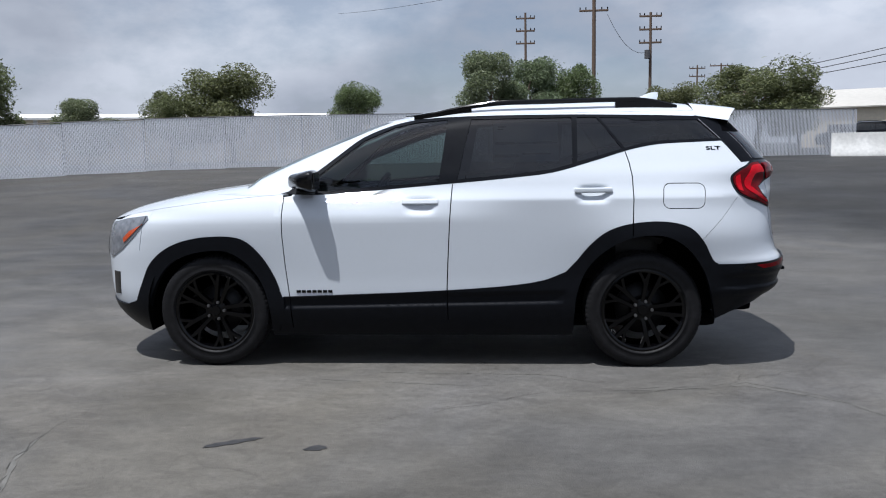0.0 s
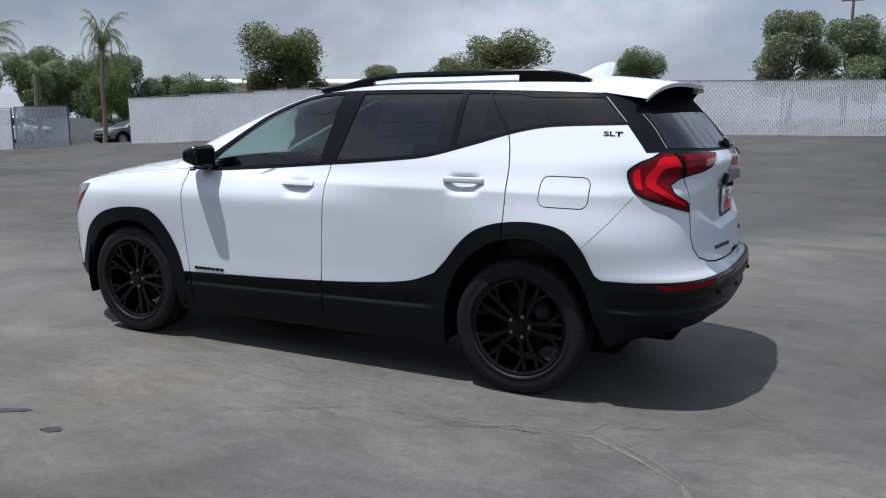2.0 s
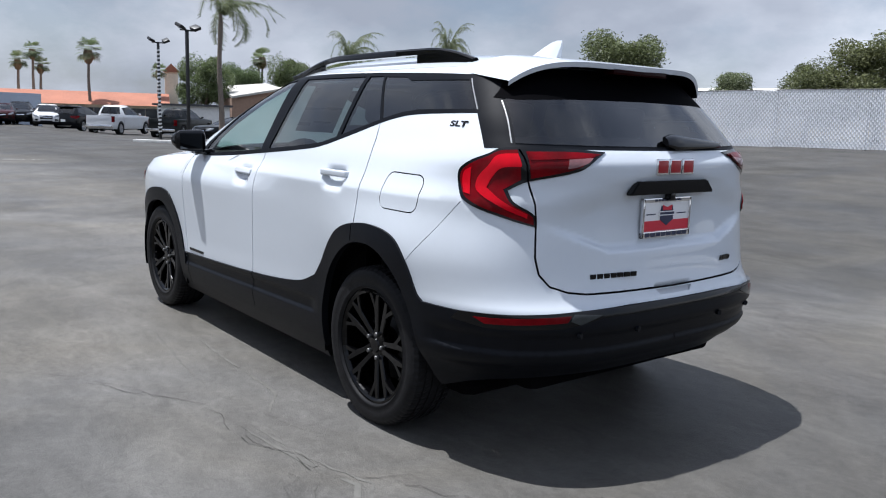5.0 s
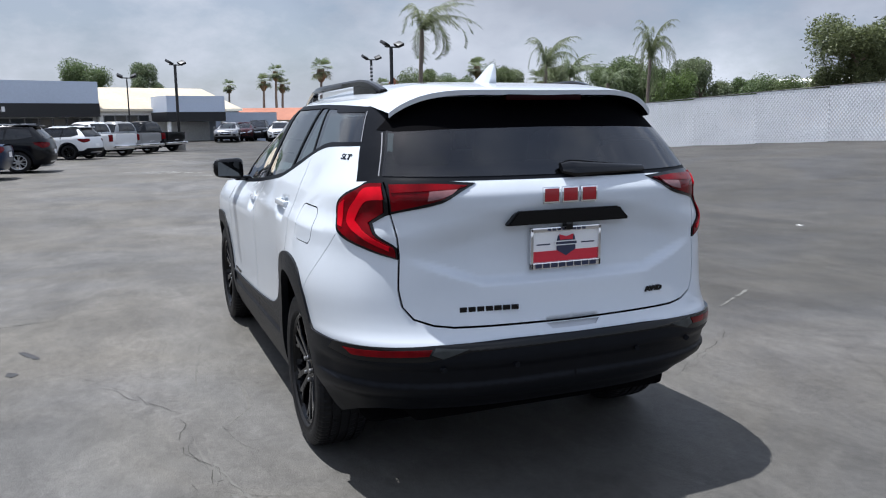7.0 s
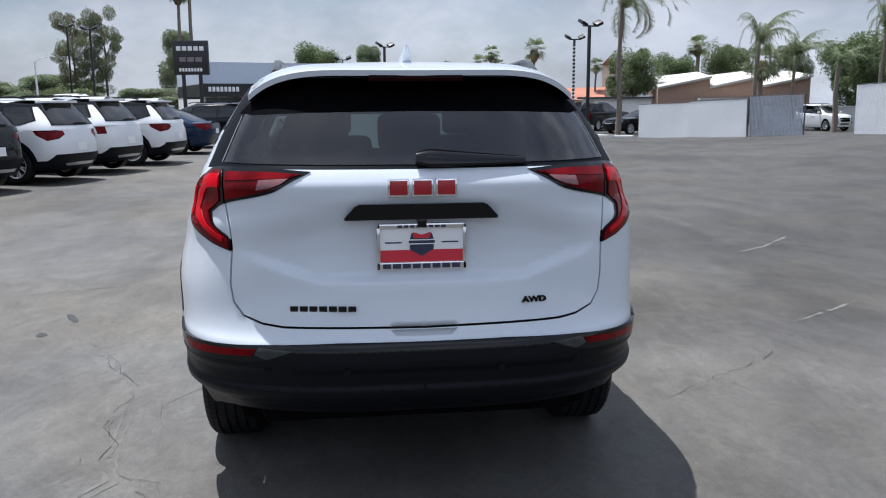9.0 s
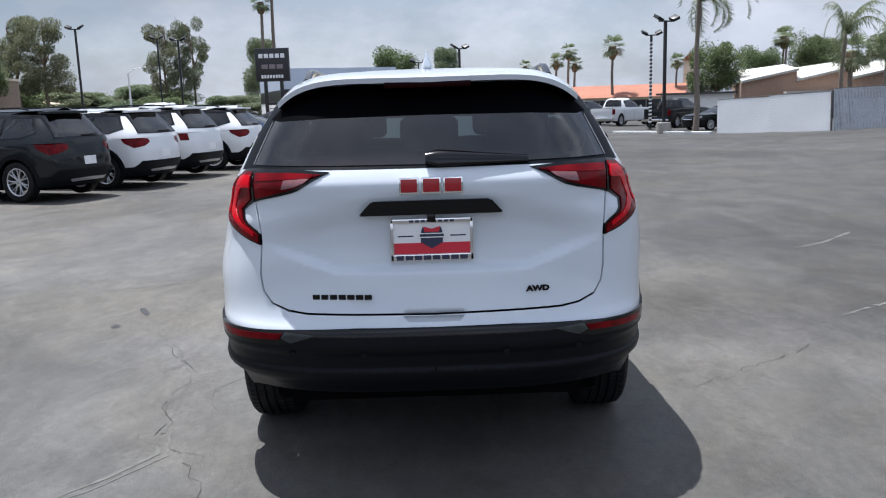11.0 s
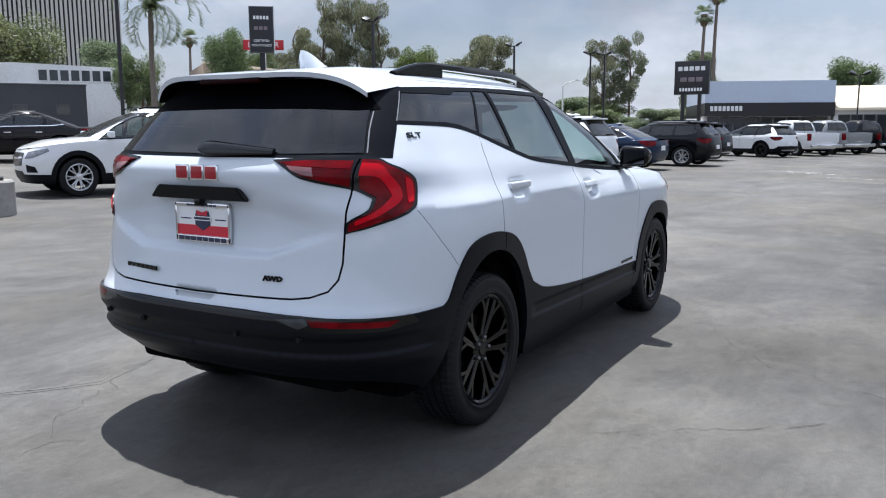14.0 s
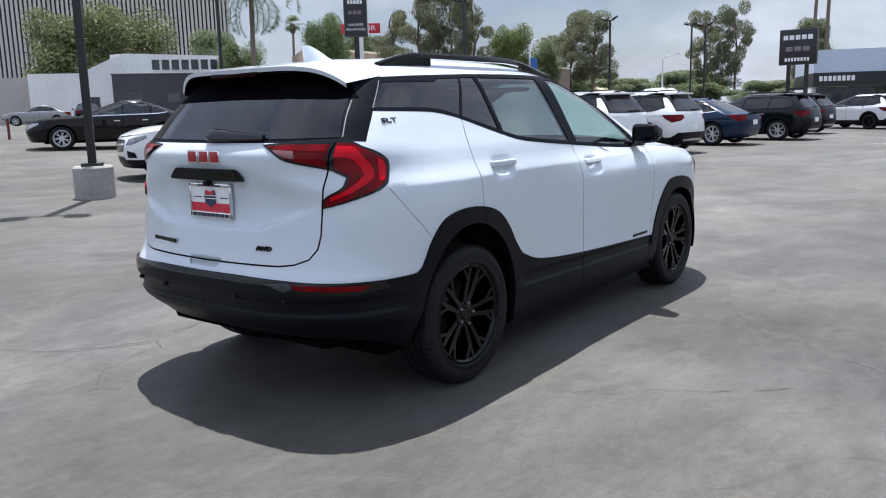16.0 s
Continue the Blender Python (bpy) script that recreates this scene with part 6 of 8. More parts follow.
def make_car(form, label, colour, m, size=(1, 1, 1), dark_sill=True, rim_mat=None, category="car", group="cars parked in the lot", lamps="wide", name="", pane=None):
    """A parked car: lower body, hood, cabin with panes, lamps, wheels. Nose towards -x."""
    F = FORMS[form]
    pane = pane or DARKGL
    car = thing(name or {"crossover": "crossover", "sedan": "sedan", "pickup": "pickup_truck"}[form], label, category, group, m @ Matrix.Diagonal((*size, 1)))
    w, flat = curve(F["width"]), curve([(0.1, 0.75), (2.1, 0.75)])
    low = Shell(w, curve(F["rear"]), curve(F["front"]), flat, curve([(0.1, 0.8), (2.1, 0.8)]), z0=0.15, z1=F["top"] + 0.05, nz=60, ns=201)
    top_rear = curve(F.get("top_rear", F["rear"]))
    top = Shell(w, top_rear, curve(F["top_front"]), curve([(0.1, 0.5), (2.1, 0.5)]), curve([(0.1, 0.6), (2.1, 0.6)]), z0=F["belt"] - 0.12, z1=F["top"] + 0.05, nz=60, ns=201)
    lift_z = F.get("lift", 0.0)
    wr, wz = (0.36, 0.36) if form != "pickup" else (0.42, 0.42)
    hood, belt = curve(F["hood"]), F["belt"]
    s = Skin(low, 0.12)
    nose = F["hood"][0][1]
    end = F["rear"][-1][1]
    s.zone("body", [(0.0, 0.24 + lift_z), (F["cowl"], 0.24 + lift_z), ("f", 0.5, 0.26 + lift_z), ("f", 0.0, 0.26 + lift_z), ("f", 0.0, nose), ("f", 0.5, nose + 0.01)] + [(x, float(hood(x))) for x in np.linspace(F["hood"][0][0] + 0.32, F["cowl"], 7)] + [(0.0, belt), (1.3, belt), ("y", 0.5, belt), ("y", 0.0, belt), ("y", 0.0, 0.26 + lift_z), ("y", 0.6, 0.26 + lift_z)])
    if dark_sill:
        s.zone("sill_trim", [(0.0, 0.24 + lift_z), (-1.0, 0.24 + lift_z), (F["hood"][0][0] + 0.4, 0.24 + lift_z), ("f", 0.0, 0.26 + lift_z), ("f", 0.0, 0.42 + lift_z), (F["hood"][0][0] + 0.35, 0.42 + lift_z), (0.0, 0.42 + lift_z), ("y", 0.8, 0.44 + lift_z), ("y", 0.7, 0.56 + lift_z), ("y", 0.0, 0.56 + lift_z), ("y", 0.0, 0.26 + lift_z), ("y", 0.6, 0.26 + lift_z)])
        for x in F["wheels"]:
            s.zone("sill_trim", rounded_arch(x, wr + 0.13, wz))
    if lamps == "tall":
        s.zone("tail_lamp", [("y", 0.72, 0.85), ("y", 0.84, 0.85), ("y", 0.84, belt - 0.02), ("y", 0.72, belt - 0.02)])
    elif form == "pickup":
        s.zone("tail_lamp", [("y", 0.80, 0.82), ("y", 0.93, 0.82), ("y", 0.93, 1.18), ("y", 0.80, 1.18)])
    else:
        s.zone("tail_lamp", [("y", 0.46, belt - 0.09), ("y", 0.60, belt - 0.16), ("y", 0.80, belt - 0.20), (1.96 * F["long"] / 4.5 - 0.12, belt - 0.09), (1.90 * F["long"] / 4.5 - 0.12, belt - 0.01), ("y", 0.70, belt + 0.0), ("y", 0.48, belt - 0.02)])
    nx = F["hood"][0][0]
    s.zone("head_lamp", [("f", 0.50, nose - 0.16), (nx + 0.16, nose - 0.14), (nx + 0.42, nose - 0.02), (nx + 0.40, nose + 0.03), ("f", 0.55, nose - 0.04)])
    s.zone("grille", [("f", 0.0, nose - 0.05), ("f", 0.42, nose - 0.05), ("f", 0.38, nose - 0.28), ("f", 0.0, nose - 0.30)])
    s.zone("grille_bar", [("f", 0.0, nose - 0.14), ("f", 0.40, nose - 0.12), ("f", 0.40, nose - 0.15), ("f", 0.0, nose - 0.18)])
    s.zone("air_intake", [("f", 0.0, 0.40 + lift_z), ("f", 0.40, 0.40 + lift_z), ("f", 0.36, nose - 0.38), ("f", 0.0, nose - 0.38)])
    s.zone("fog_recess", [("f", 0.52, 0.46 + lift_z), ("f", 0.74, 0.46 + lift_z), ("f", 0.72, 0.56 + lift_z), ("f", 0.54, 0.60 + lift_z)])
    if dark_sill:
        s.zone("skid_plate", [("y", 0.0, 0.335), ("y", 0.42, 0.335), ("y", 0.48, 0.385), ("y", 0.0, 0.395)])
    s.zone("plate", [("y", 0.0, 0.62 + lift_z), ("y", 0.155, 0.62 + lift_z), ("y", 0.155, 0.77 + lift_z), ("y", 0.0, 0.77 + lift_z)])
    for x in F["split"]:
        s.gap([(x, belt - 0.01), (x - 0.02, 0.7), (x - 0.03, 0.42 + lift_z)], 0.012)
    for x in F["wheels"]:
        s.zone("hole", rounded_arch(x, wr + 0.045, wz))
    s.cut()
    body = part("body", s.mesh("body", 0), colour, car)
    if dark_sill:
        part("sill_trim", s.mesh("sill_trim", 0, 0.008, 0.05), PLASTIC, car)
    part("grille", s.mesh("grille", 0, 0.005, 0.02), GLOSS, car)
    part("air_intake", s.mesh("air_intake", 0, 0.003, 0.02), PLASTIC, car)
    part("grille_bar", s.mesh("grille_bar", 0, 0.012, 0.01), CHROME, car)
    if dark_sill:
        part("skid_plate", s.mesh("skid_plate", 0, 0.012, 0.02), ALLOY, car)
    for sg in (-1, 1):
        part("fog_recess", s.mesh("fog_recess", sg, 0.003, 0.02), PLASTIC, car)
    part("plate", s.mesh("plate", 0, 0.006, 0.01), PLATEW, car)
    part_each("joint_seal", s.mesh("gap", 0, -0.004, 0.0), GAPM, car)
    for sg in (-1, 1):
        part("tail_lamp", s.mesh("tail_lamp", sg, 0.006, 0.02), RED, car)
        part("head_lamp", s.mesh("head_lamp", sg, 0.006, 0.02), HEADL, car)
    x0 = F["hood"][0][0]
    part("hood", cap_bm([x0 + 0.02, x0 + 0.06, x0 + 0.13, x0 + 0.25] + list(np.linspace(x0 + 0.4, F["cowl"] - 0.02, 8)), lambda x: contour_half(low, x, float(hood(x))), lambda x: float(hood(x)), lambda x: float(hood(x)) + 0.07 * min(1, (x - x0) / 0.5), 3, 12), colour, car)
    if F["tail"] == "boot":
        part("boot_lid", cap_bm(np.linspace(1.5, 2.40, 8), lambda x: contour_half(low, x, belt), lambda x: belt, lambda x: belt + 0.05, 4, 12), colour, car)
    if F["tail"] == "bed":
        part("bed", cap_bm(np.linspace(1.1, 2.86, 6), lambda x: contour_half(low, x, belt) - 0.05, lambda x: belt - 0.02, lambda x: belt - 0.10, 8, 12), PLASTIC, car)
        part("bumper", box_bm((2.86, -0.92, 0.46), (3.02, 0.92, 0.62), 0.03), CHROME, car)
        part("tailgate", box_bm((2.895, -0.76, 0.72), (2.915, 0.76, 1.20), 0.02), colour, car)
    t = Skin(top, 0.12)
    tz = F["top"]
    t.zone("cabin", [(0.0, belt), ("f", 0.0, belt), ("f", 0.0, tz), (0.4, tz), ("y", 0.0, tz), ("y", 0.0, belt)])
    mx, mz = sum(q[0] for q in F["glass"]) / len(F["glass"]), sum(q[1] for q in F["glass"]) / len(F["glass"])
    t.zone("glass_frame", [(mx + (x - mx) * 1.035, mz + (z - mz) * 1.11) for x, z in F["glass"]])
    t.zone("side_glass", F["glass"])
    t.zone("windshield", [("f", 0.0, belt + 0.05), ("f", 0.60, belt + 0.06), ("f", 0.52, tz - 0.06), ("f", 0.0, tz - 0.04)])
    if form == "crossover":
        t.zone("rear_frame", [("y", 0.0, belt + 0.075), ("y", 0.69, belt + 0.085), ("y", 0.58, tz - 0.055), ("y", 0.0, tz - 0.045)])
    t.zone("rear_glass", [("y", 0.0, belt + 0.10), ("y", 0.65, belt + 0.11), ("y", 0.54, tz - 0.08), ("y", 0.0, tz - 0.07)])
    for x in F["split"]:
        t.gap([(x, belt), (x + 0.02, belt + 0.25), (x + 0.06, tz - 0.05)], 0.05, "pillar_trim")
    if form == "sedan":
        t.gap([F["glass"][0], F["glass"][1], F["glass"][2]], 0.022, "window_strip")
    t.cut()
    if form == "sedan":
        part_each("window_strip", t.mesh("window_strip", 0, 0.004, 0.0), CHROME, car, "chrome strip")
    part("cabin_frame", t.mesh("cabin", 0), colour, car)
    part_each("pillar_trim", t.mesh("pillar_trim", 0, 0.003, 0.0), GLOSS, car)
    for sg in (-1, 1):
        part_each("side_glass", t.mesh("side_glass", sg, -0.004, 0.0), pane, car, "dark tinted glass" if pane == DARKGL else "green-tinted glass")
    for sg in (-1, 1):
        part("glass_frame", t.mesh("glass_frame", sg, 0.003, 0.01), GLOSS, car)
    if form == "crossover":
        part("rear_frame", t.mesh("rear_frame", 0, 0.003, 0.01), GLOSS, car)
        tip = float(top_rear(tz - 0.02))
        lip = box_bm((tip - 0.16, -0.52, tz - 0.035), (tip + 0.13, 0.52, tz + 0.012), 0.018)
        for v in lip.verts:
            v.co.y *= 1.0 - 0.14 * max(0.0, (v.co.x - tip) / 0.13)
            v.co.z -= 0.03 * abs(v.co.y / 0.52) ** 2.5
        part("roof_spoiler", lip, colour, car)
        wipe = box_bm((-0.015, -0.03, -0.02), (0.015, 0.36, 0.012), 0.008)
        wipe.transform(Matrix.Translation((float(top_rear(belt + 0.12)) + 0.01, 0.0, belt + 0.125)))
        part("rear_wiper", wipe, GLOSS, car)
    part("windshield", t.mesh("windshield", 0, -0.003, 0.0), pane if pane != DARKGL else WINDSH, car)
    part("rear_glass", t.mesh("rear_glass", 0, -0.003, 0.0), DARKGL, car, "dark tinted glass")
    ra, rb = float(curve(F["top_front"])(tz)), float(top_rear(tz))
    part("roof", cap_bm(np.linspace(ra + 0.003, rb - 0.003, 12), lambda x: contour_half(top, x, tz), lambda x: tz, lambda x: tz + 0.045, 2.4, 12), colour, car)
    part("cabin_floor", box_bm((-1.1, -0.6, 0.3 + lift_z), (1.6 if form != "pickup" else 1.1, 0.6, belt - 0.05), 0.05), INTER, car)
    part("underbody", box_bm((x0 + 0.5, -0.7, 0.2 + lift_z), (-x0 - 0.5, 0.7, 0.34 + lift_z), 0.03), INTER, car)
    for sg in (-1, 1):
        part("door_mirror", box_bm((F["cowl"] + 0.20, min(sg * 0.90, sg * 1.04), belt + 0.05), (F["cowl"] + 0.32, max(sg * 0.90, sg * 1.04), belt + 0.17), 0.03), colour, car)
        for hx in F["split"]:
            part("door_handle", box_bm((hx - 0.26, min(sg * 0.895, sg * 0.925), belt - 0.12), (hx - 0.08, max(sg * 0.895, sg * 0.925), belt - 0.09), 0.01), CHROME if colour in (PG, PB, PN, PM) else colour, car)
    if form == "crossover":
        for sg in (-1, 1):
            part("roof_rail", tube_bm([(0.0, sg * 0.55, tz + 0.02), (0.15, sg * 0.57, tz + 0.06), (1.2, sg * 0.56, tz + 0.06), (1.4, sg * 0.54, tz + 0.02)], 0.016, 6), GLOSS, car)
    for x in F["wheels"]:
        for sg in (-1, 1):
            wheel_parts(car, Matrix.Translation((x, sg * (0.78 if form != "pickup" else 0.86), wr - 0.002)) @ pose(0, 0, 0, 0, 10, 0 if sg < 0 else 180), rr=wr - 0.004, w=0.22 if form != "pickup" else 0.28, rim=0.243 if form != "pickup" else 0.26, rim_mat=rim_mat or ALLOY, spokes=7, twin=6.0, detail=False)
            bm = bmesh.new()
            add_box(bm, (x - wr, min(sg * 0.55, sg * 0.60), 0.25), (x + wr, max(sg * 0.55, sg * 0.60), 0.8), 0.0)
            part("arch_liner", bm, INTER, car)
    return car


def parked(x, y, fx, fy):
    """The pose of a car at x, y that faces (fx, fy)."""
    return Matrix.Translation((x, y, lift(x, y))) @ Matrix.Rotation(math.atan2(-fy, -fx), 4, "Z")


PW, PG, PB, PN, PS = paint("white_car_paint", (0.66, 0.67, 0.68)), paint("dark_grey_car_paint", (0.012, 0.0145, 0.0155)), paint("black_car_paint", (0.003, 0.0035, 0.0045)), paint("navy_car_paint", (0.006, 0.017, 0.045)), paint("silver_grey_car_paint", (0.22, 0.225, 0.23))
PR = paint("maroon_car_paint", (0.035, 0.006, 0.008))
PM = paint("maroon_black_car_paint", (0.003, 0.002, 0.003))
ROW = (-0.42, -0.91)
make_car("crossover", "dark grey compact crossover with silver wheels in the row", PG, parked(-10.15, -8.25, -0.30, -0.95), (0.97, 0.96, 1.0), pane=CLEARG)
make_car("crossover", "white compact crossover with black lower trim in the row", PW, parked(-12.3, -7.63, -0.26, -0.965), (0.97, 0.98, 1.0))
make_car("crossover", "white mid-size crossover with upright red tail lamps", PW, parked(-14.6, -7.45, -0.25, -0.97), (1.05, 1.02, 1.03), lamps="tall")
make_car("crossover", "white mid-size crossover with a body-colour tailgate", PW, parked(-17.1, -6.95, -0.15, -0.99), (1.04, 1.01, 1.02))
make_car("sedan", "navy blue sedan with silver wheels in the row", PN, parked(-21.6, -6.8, -0.12, -0.993), (0.94, 1, 1), dark_sill=False)
make_car("crossover", "black full-size suv with silver wheels in the row", PB, parked(-25.2, -5.9, -0.12, -0.993), (1.08, 1.0, 0.97))
make_car("crossover", "dark grey crossover parked behind the black suv", PG, parked(-30.25, -6.3, -0.2, -0.98), (1.0, 0.97, 0.95))
make_car("crossover", "white mid-size suv with black wheels and black trim", PW, parked(-35.8, -4.35, -0.5, -0.866), (1.0, 0.96, 0.92), rim_mat=RIM)
make_car("pickup", "white full-size pickup truck with a chrome bumper", PW, parked(-39.0, -3.15, -0.69, -0.72), (0.93, 0.92, 0.89), dark_sill=False)
make_car("pickup", "grey full-size pickup truck with a chrome bumper", PS, parked(-41.7, -1.9, -0.69, -0.72), (0.93, 0.92, 0.89), dark_sill=False)
make_car("pickup", "black full-size pickup truck beside the lamp post", PB, parked(-44.5, -0.5, -0.69, -0.72), (0.93, 0.92, 0.89), dark_sill=False, rim_mat=RIM)
make_car("crossover", "white compact crossover with silver wheels near the lamp post", PW, parked(-6.45, -11.26, 0.93, -0.367), (0.98, 0.99, 1.02), pane=CLEARG)
make_car("sedan", "black luxury sedan with polished silver wheels", PM, parked(-9.35, -20.45, 0.862, -0.507), dark_sill=False, pane=CLEARG)
make_car("pickup", "white full-size pickup truck with red tail lamps", PW, parked(-16.9, -18.2, 0.01, -1.0), dark_sill=False, rim_mat=RIM)
make_car("pickup", "dark pickup truck seen from behind", PS, parked(-28.2, -21.4, -0.80, -0.60), (0.95, 0.95, 0.95), dark_sill=False)
make_car("pickup", "dark grey pickup truck near the lamp post", PG, parked(-47.7, 16.0, -0.7, 0.71), dark_sill=False)
make_car("pickup", "white pickup truck in the far row", PW, parked(-51.5, 13.2, -0.75, 0.66), dark_sill=False)
make_car("crossover", "black crossover in the far row", PB, parked(-53.9, 11.4, -0.75, 0.66), (1.05, 1, 1.03))
make_car("sedan", "black sedan beside the palm tree", PB, parked(-41.5, 16.6, 0.35, -0.94), (0.95, 1, 1), dark_sill=False)
make_car("crossover", "white suv behind the open gate", PW, parked(-43.5, 29.2, 0.974, 0.228), (0.84, 0.92, 1.02), dark_sill=False)
make_car("crossover", "grey crossover behind the fence gap", paint("steel_grey_car_paint", (0.12, 0.125, 0.125)), parked(-34.2, 29.3, -0.08, -1.0))
for f, label, c, x, y in (("sedan", "small silver sedan in the far row before the shops", PS, -53.6, 5.7), ("sedan", "small maroon sedan in the far row before the shops", PR, -55.0, 6.9), ("crossover", "small black crossover in the far row before the shops", PB, -55.4, 8.0), ("crossover", "small white crossover in the far row before the shops", PW, -54.2, 9.4)):
    make_car(f, label, c, parked(x, y, 0.97, -0.24), (0.90, 0.92, 0.92))
for k, (x, y, c, f) in enumerate(((-30.5, -14.5, PW, "crossover"), (-34.5, -13.5, PW, "pickup"), (-26.0, -14.0, PS, "crossover"))):
    make_car(f, "light car in the second row of the lot", c, parked(x, y, *ROW), (1, 1, 1))
make_car("sedan", "old grey coupe by the low white buildings", PS, parked(-22.6, -52.4, 0.87, -0.5), (0.86, 0.92, 0.92), dark_sill=False)
make_car("sedan", "black car parked nose-in by the low white buildings", PB, parked(-26.3, -52.6, -0.45, -0.89), (0.9, 0.95, 1.0), dark_sill=False)
make_car("crossover", "black car beyond the concrete barrier", PB, parked(21.5, 45.0, -0.95, 0.3), dark_sill=False)

# ---- fence, gate, barrier ----
SLAT = material("white_privacy_slat", (0.88, 0.885, 0.90), 0.5, var=0.08, scale=6, var2=0.12, scale2=0.6)
sn, sl = SLAT.node_tree.nodes, SLAT.node_tree.links
thru, blend = sn.new("ShaderNodeBsdfTranslucent"), sn.new("ShaderNodeMixShader")
thru.inputs[0].default_value, blend.inputs[0].default_value = (0.80, 0.81, 0.83, 1), 0.45
sl.new(sn["Principled BSDF"].outputs[0], blend.inputs[1]), sl.new(thru.outputs[0], blend.inputs[2])
sl.new(blend.outputs[0], sn["Material Output"].inputs[0])
GATESLAT = material("grey_gate_slat", (0.42, 0.45, 0.49), 0.5, var=0.15, scale=6, var2=0.15, scale2=0.6)
POSTM = material("galvanised_post", (0.10, 0.10, 0.105), 0.6, metal=0.3, var=0.2)
CONC = material("painted_concrete", (0.58, 0.58, 0.56), 0.85, var=0.10, scale=10, bump=0.3, bump_scale=60, var2=0.12, scale2=1.5)
RAWCONC = material("raw_concrete", (0.27, 0.26, 0.24), 0.9, var=0.12, scale=14, bump=0.4, bump_scale=80, var2=0.1, scale2=2)
BLACKM = material("black_painted_steel", (0.010, 0.010, 0.011), 0.45, var=0.15)


def slat_mesh(n, pitch, h, sag=0.0, mat=None):
    """A bay of vertical slats woven with a crimp, with the wire mesh over them."""
    bm = bmesh.new()
    rows = 24
    for i in range(n):
        x0 = i * pitch
        prev = None
        for k in range(rows + 1):
            z = h * k / rows * (1 - sag * math.sin(math.pi * i / n))
            y = 0.008 * (1 if (k + i) % 2 else -1)
            q = [bm.verts.new((x0 + 0.004, y - 0.006, z)), bm.verts.new((x0 + pitch - 0.006, y + 0.006, z))]
            if prev:
                bm.faces.new((prev[0], prev[1], q[1], q[0]))
            prev = q
    me = bpy.data.meshes.new("slats")
    bm.to_mesh(me)
    bm.free()
    me.materials.append(mat or SLAT)
    return me


SLATS = slat_mesh(46, 0.0652, 2.0)
GATESLATS = slat_mesh(40, 0.075, 2.0, mat=GATESLAT)


def fence_run(label, a, b, h, n, slats=None):
    """Bays between posts along a line, following the ground."""
    (ax, ay), (bx, by) = a, b
    f = thing("fence", label, "fence", "chain-link fences with slats")
    d = math.hypot(bx - ax, by - ay) / n
    for i in range(n + 1):
        x, y = ax + (bx - ax) * i / n, ay + (by - ay) * i / n
        part("post", tube_bm([(x - 0.09, y + 0.09, lift(x, y) - 0.1), (x - 0.09, y + 0.09, lift(x, y) + h + 0.02)], 0.03, 8), POSTM, f)
    for i in range(n):
        x0, y0 = ax + (bx - ax) * i / n, ay + (by - ay) * i / n
        x1, y1 = ax + (bx - ax) * (i + 1) / n, ay + (by - ay) * (i + 1) / n
        z0, z1 = lift(x0, y0) + 0.02, lift(x1, y1) + 0.02
        o = new("slat_panel", slats or SLATS)
        o.parent = f
        o["kind"] = "stuff"
        ux, uy = (x1 - x0) / 3.0, (y1 - y0) / 3.0
        o.matrix_basis = Matrix(((ux, -uy / d * 3, 0, x0), (uy, ux / d * 3, 0, y0), ((z1 - z0) / 3.0, 0, h / 2.0, z0), (0, 0, 0, 1)))
    part("top_rail", tube_bm([(ax + (bx - ax) * i / n, ay + (by - ay) * i / n, lift(ax + (bx - ax) * i / n, ay + (by - ay) * i / n) + h + 0.02) for i in range(n + 1)], 0.013, 6), POSTM, f)
    return f


fence_run("long chain-link fence with white privacy slats along the lot", (-19.45, 15.73), (12.56, 23.25), 1.55, 14)
fence_run("low sagging chain-link fence with white slats", (-29.2, 12.1), (-23.4, 14.08), 1.40, 2)
fence_run("grey rolling gate panel with slats, half open", (-23.3, 14.15), (-22.8, 15.92), 1.44, 1, GATESLATS)
bar = thing("concrete_barrier", "white-painted concrete barrier at the edge of the lot", "barrier")
for k in range(3):
    x, y = 10.85 + 2.4 * k, 20.95 - 0.8 * k
    prof = [(-0.25, -0.02), (-0.25, 0.08), (-0.12, 0.26), (-0.08, 0.74), (0.08, 0.74), (0.12, 0.26), (0.25, 0.08), (0.25, -0.02)]
    part("block", prism_bm(prof, 2.5, Matrix.Translation((x, y, lift(x, y))) @ Matrix.Rotation(math.atan2(-0.8, 2.4) - math.pi / 2, 4, "Z"), 0.01), CONC, bar)

low = thing("yard_wall", "low white block wall beyond the open gate", "wall")
for nm, lo, hi in (("wall", (0, 0, -0.2), (12.0, 0.2, 1.38)), ("coping", (-0.05, -0.04, 1.38), (12.05, 0.24, 1.46))):
    bm = box_bm(lo, hi, 0.0)
    bm.transform(Matrix.Translation((-48.5, 27.2, -0.28)) @ Matrix.Rotation(math.atan2(0.85, 0.527), 4, "Z"))
    part(nm, bm, CONC, low)

# ---- lamp posts ----
LAMPG = material("frosted_lamp_glass", (0.55, 0.56, 0.58), 0.3, var=0.05)


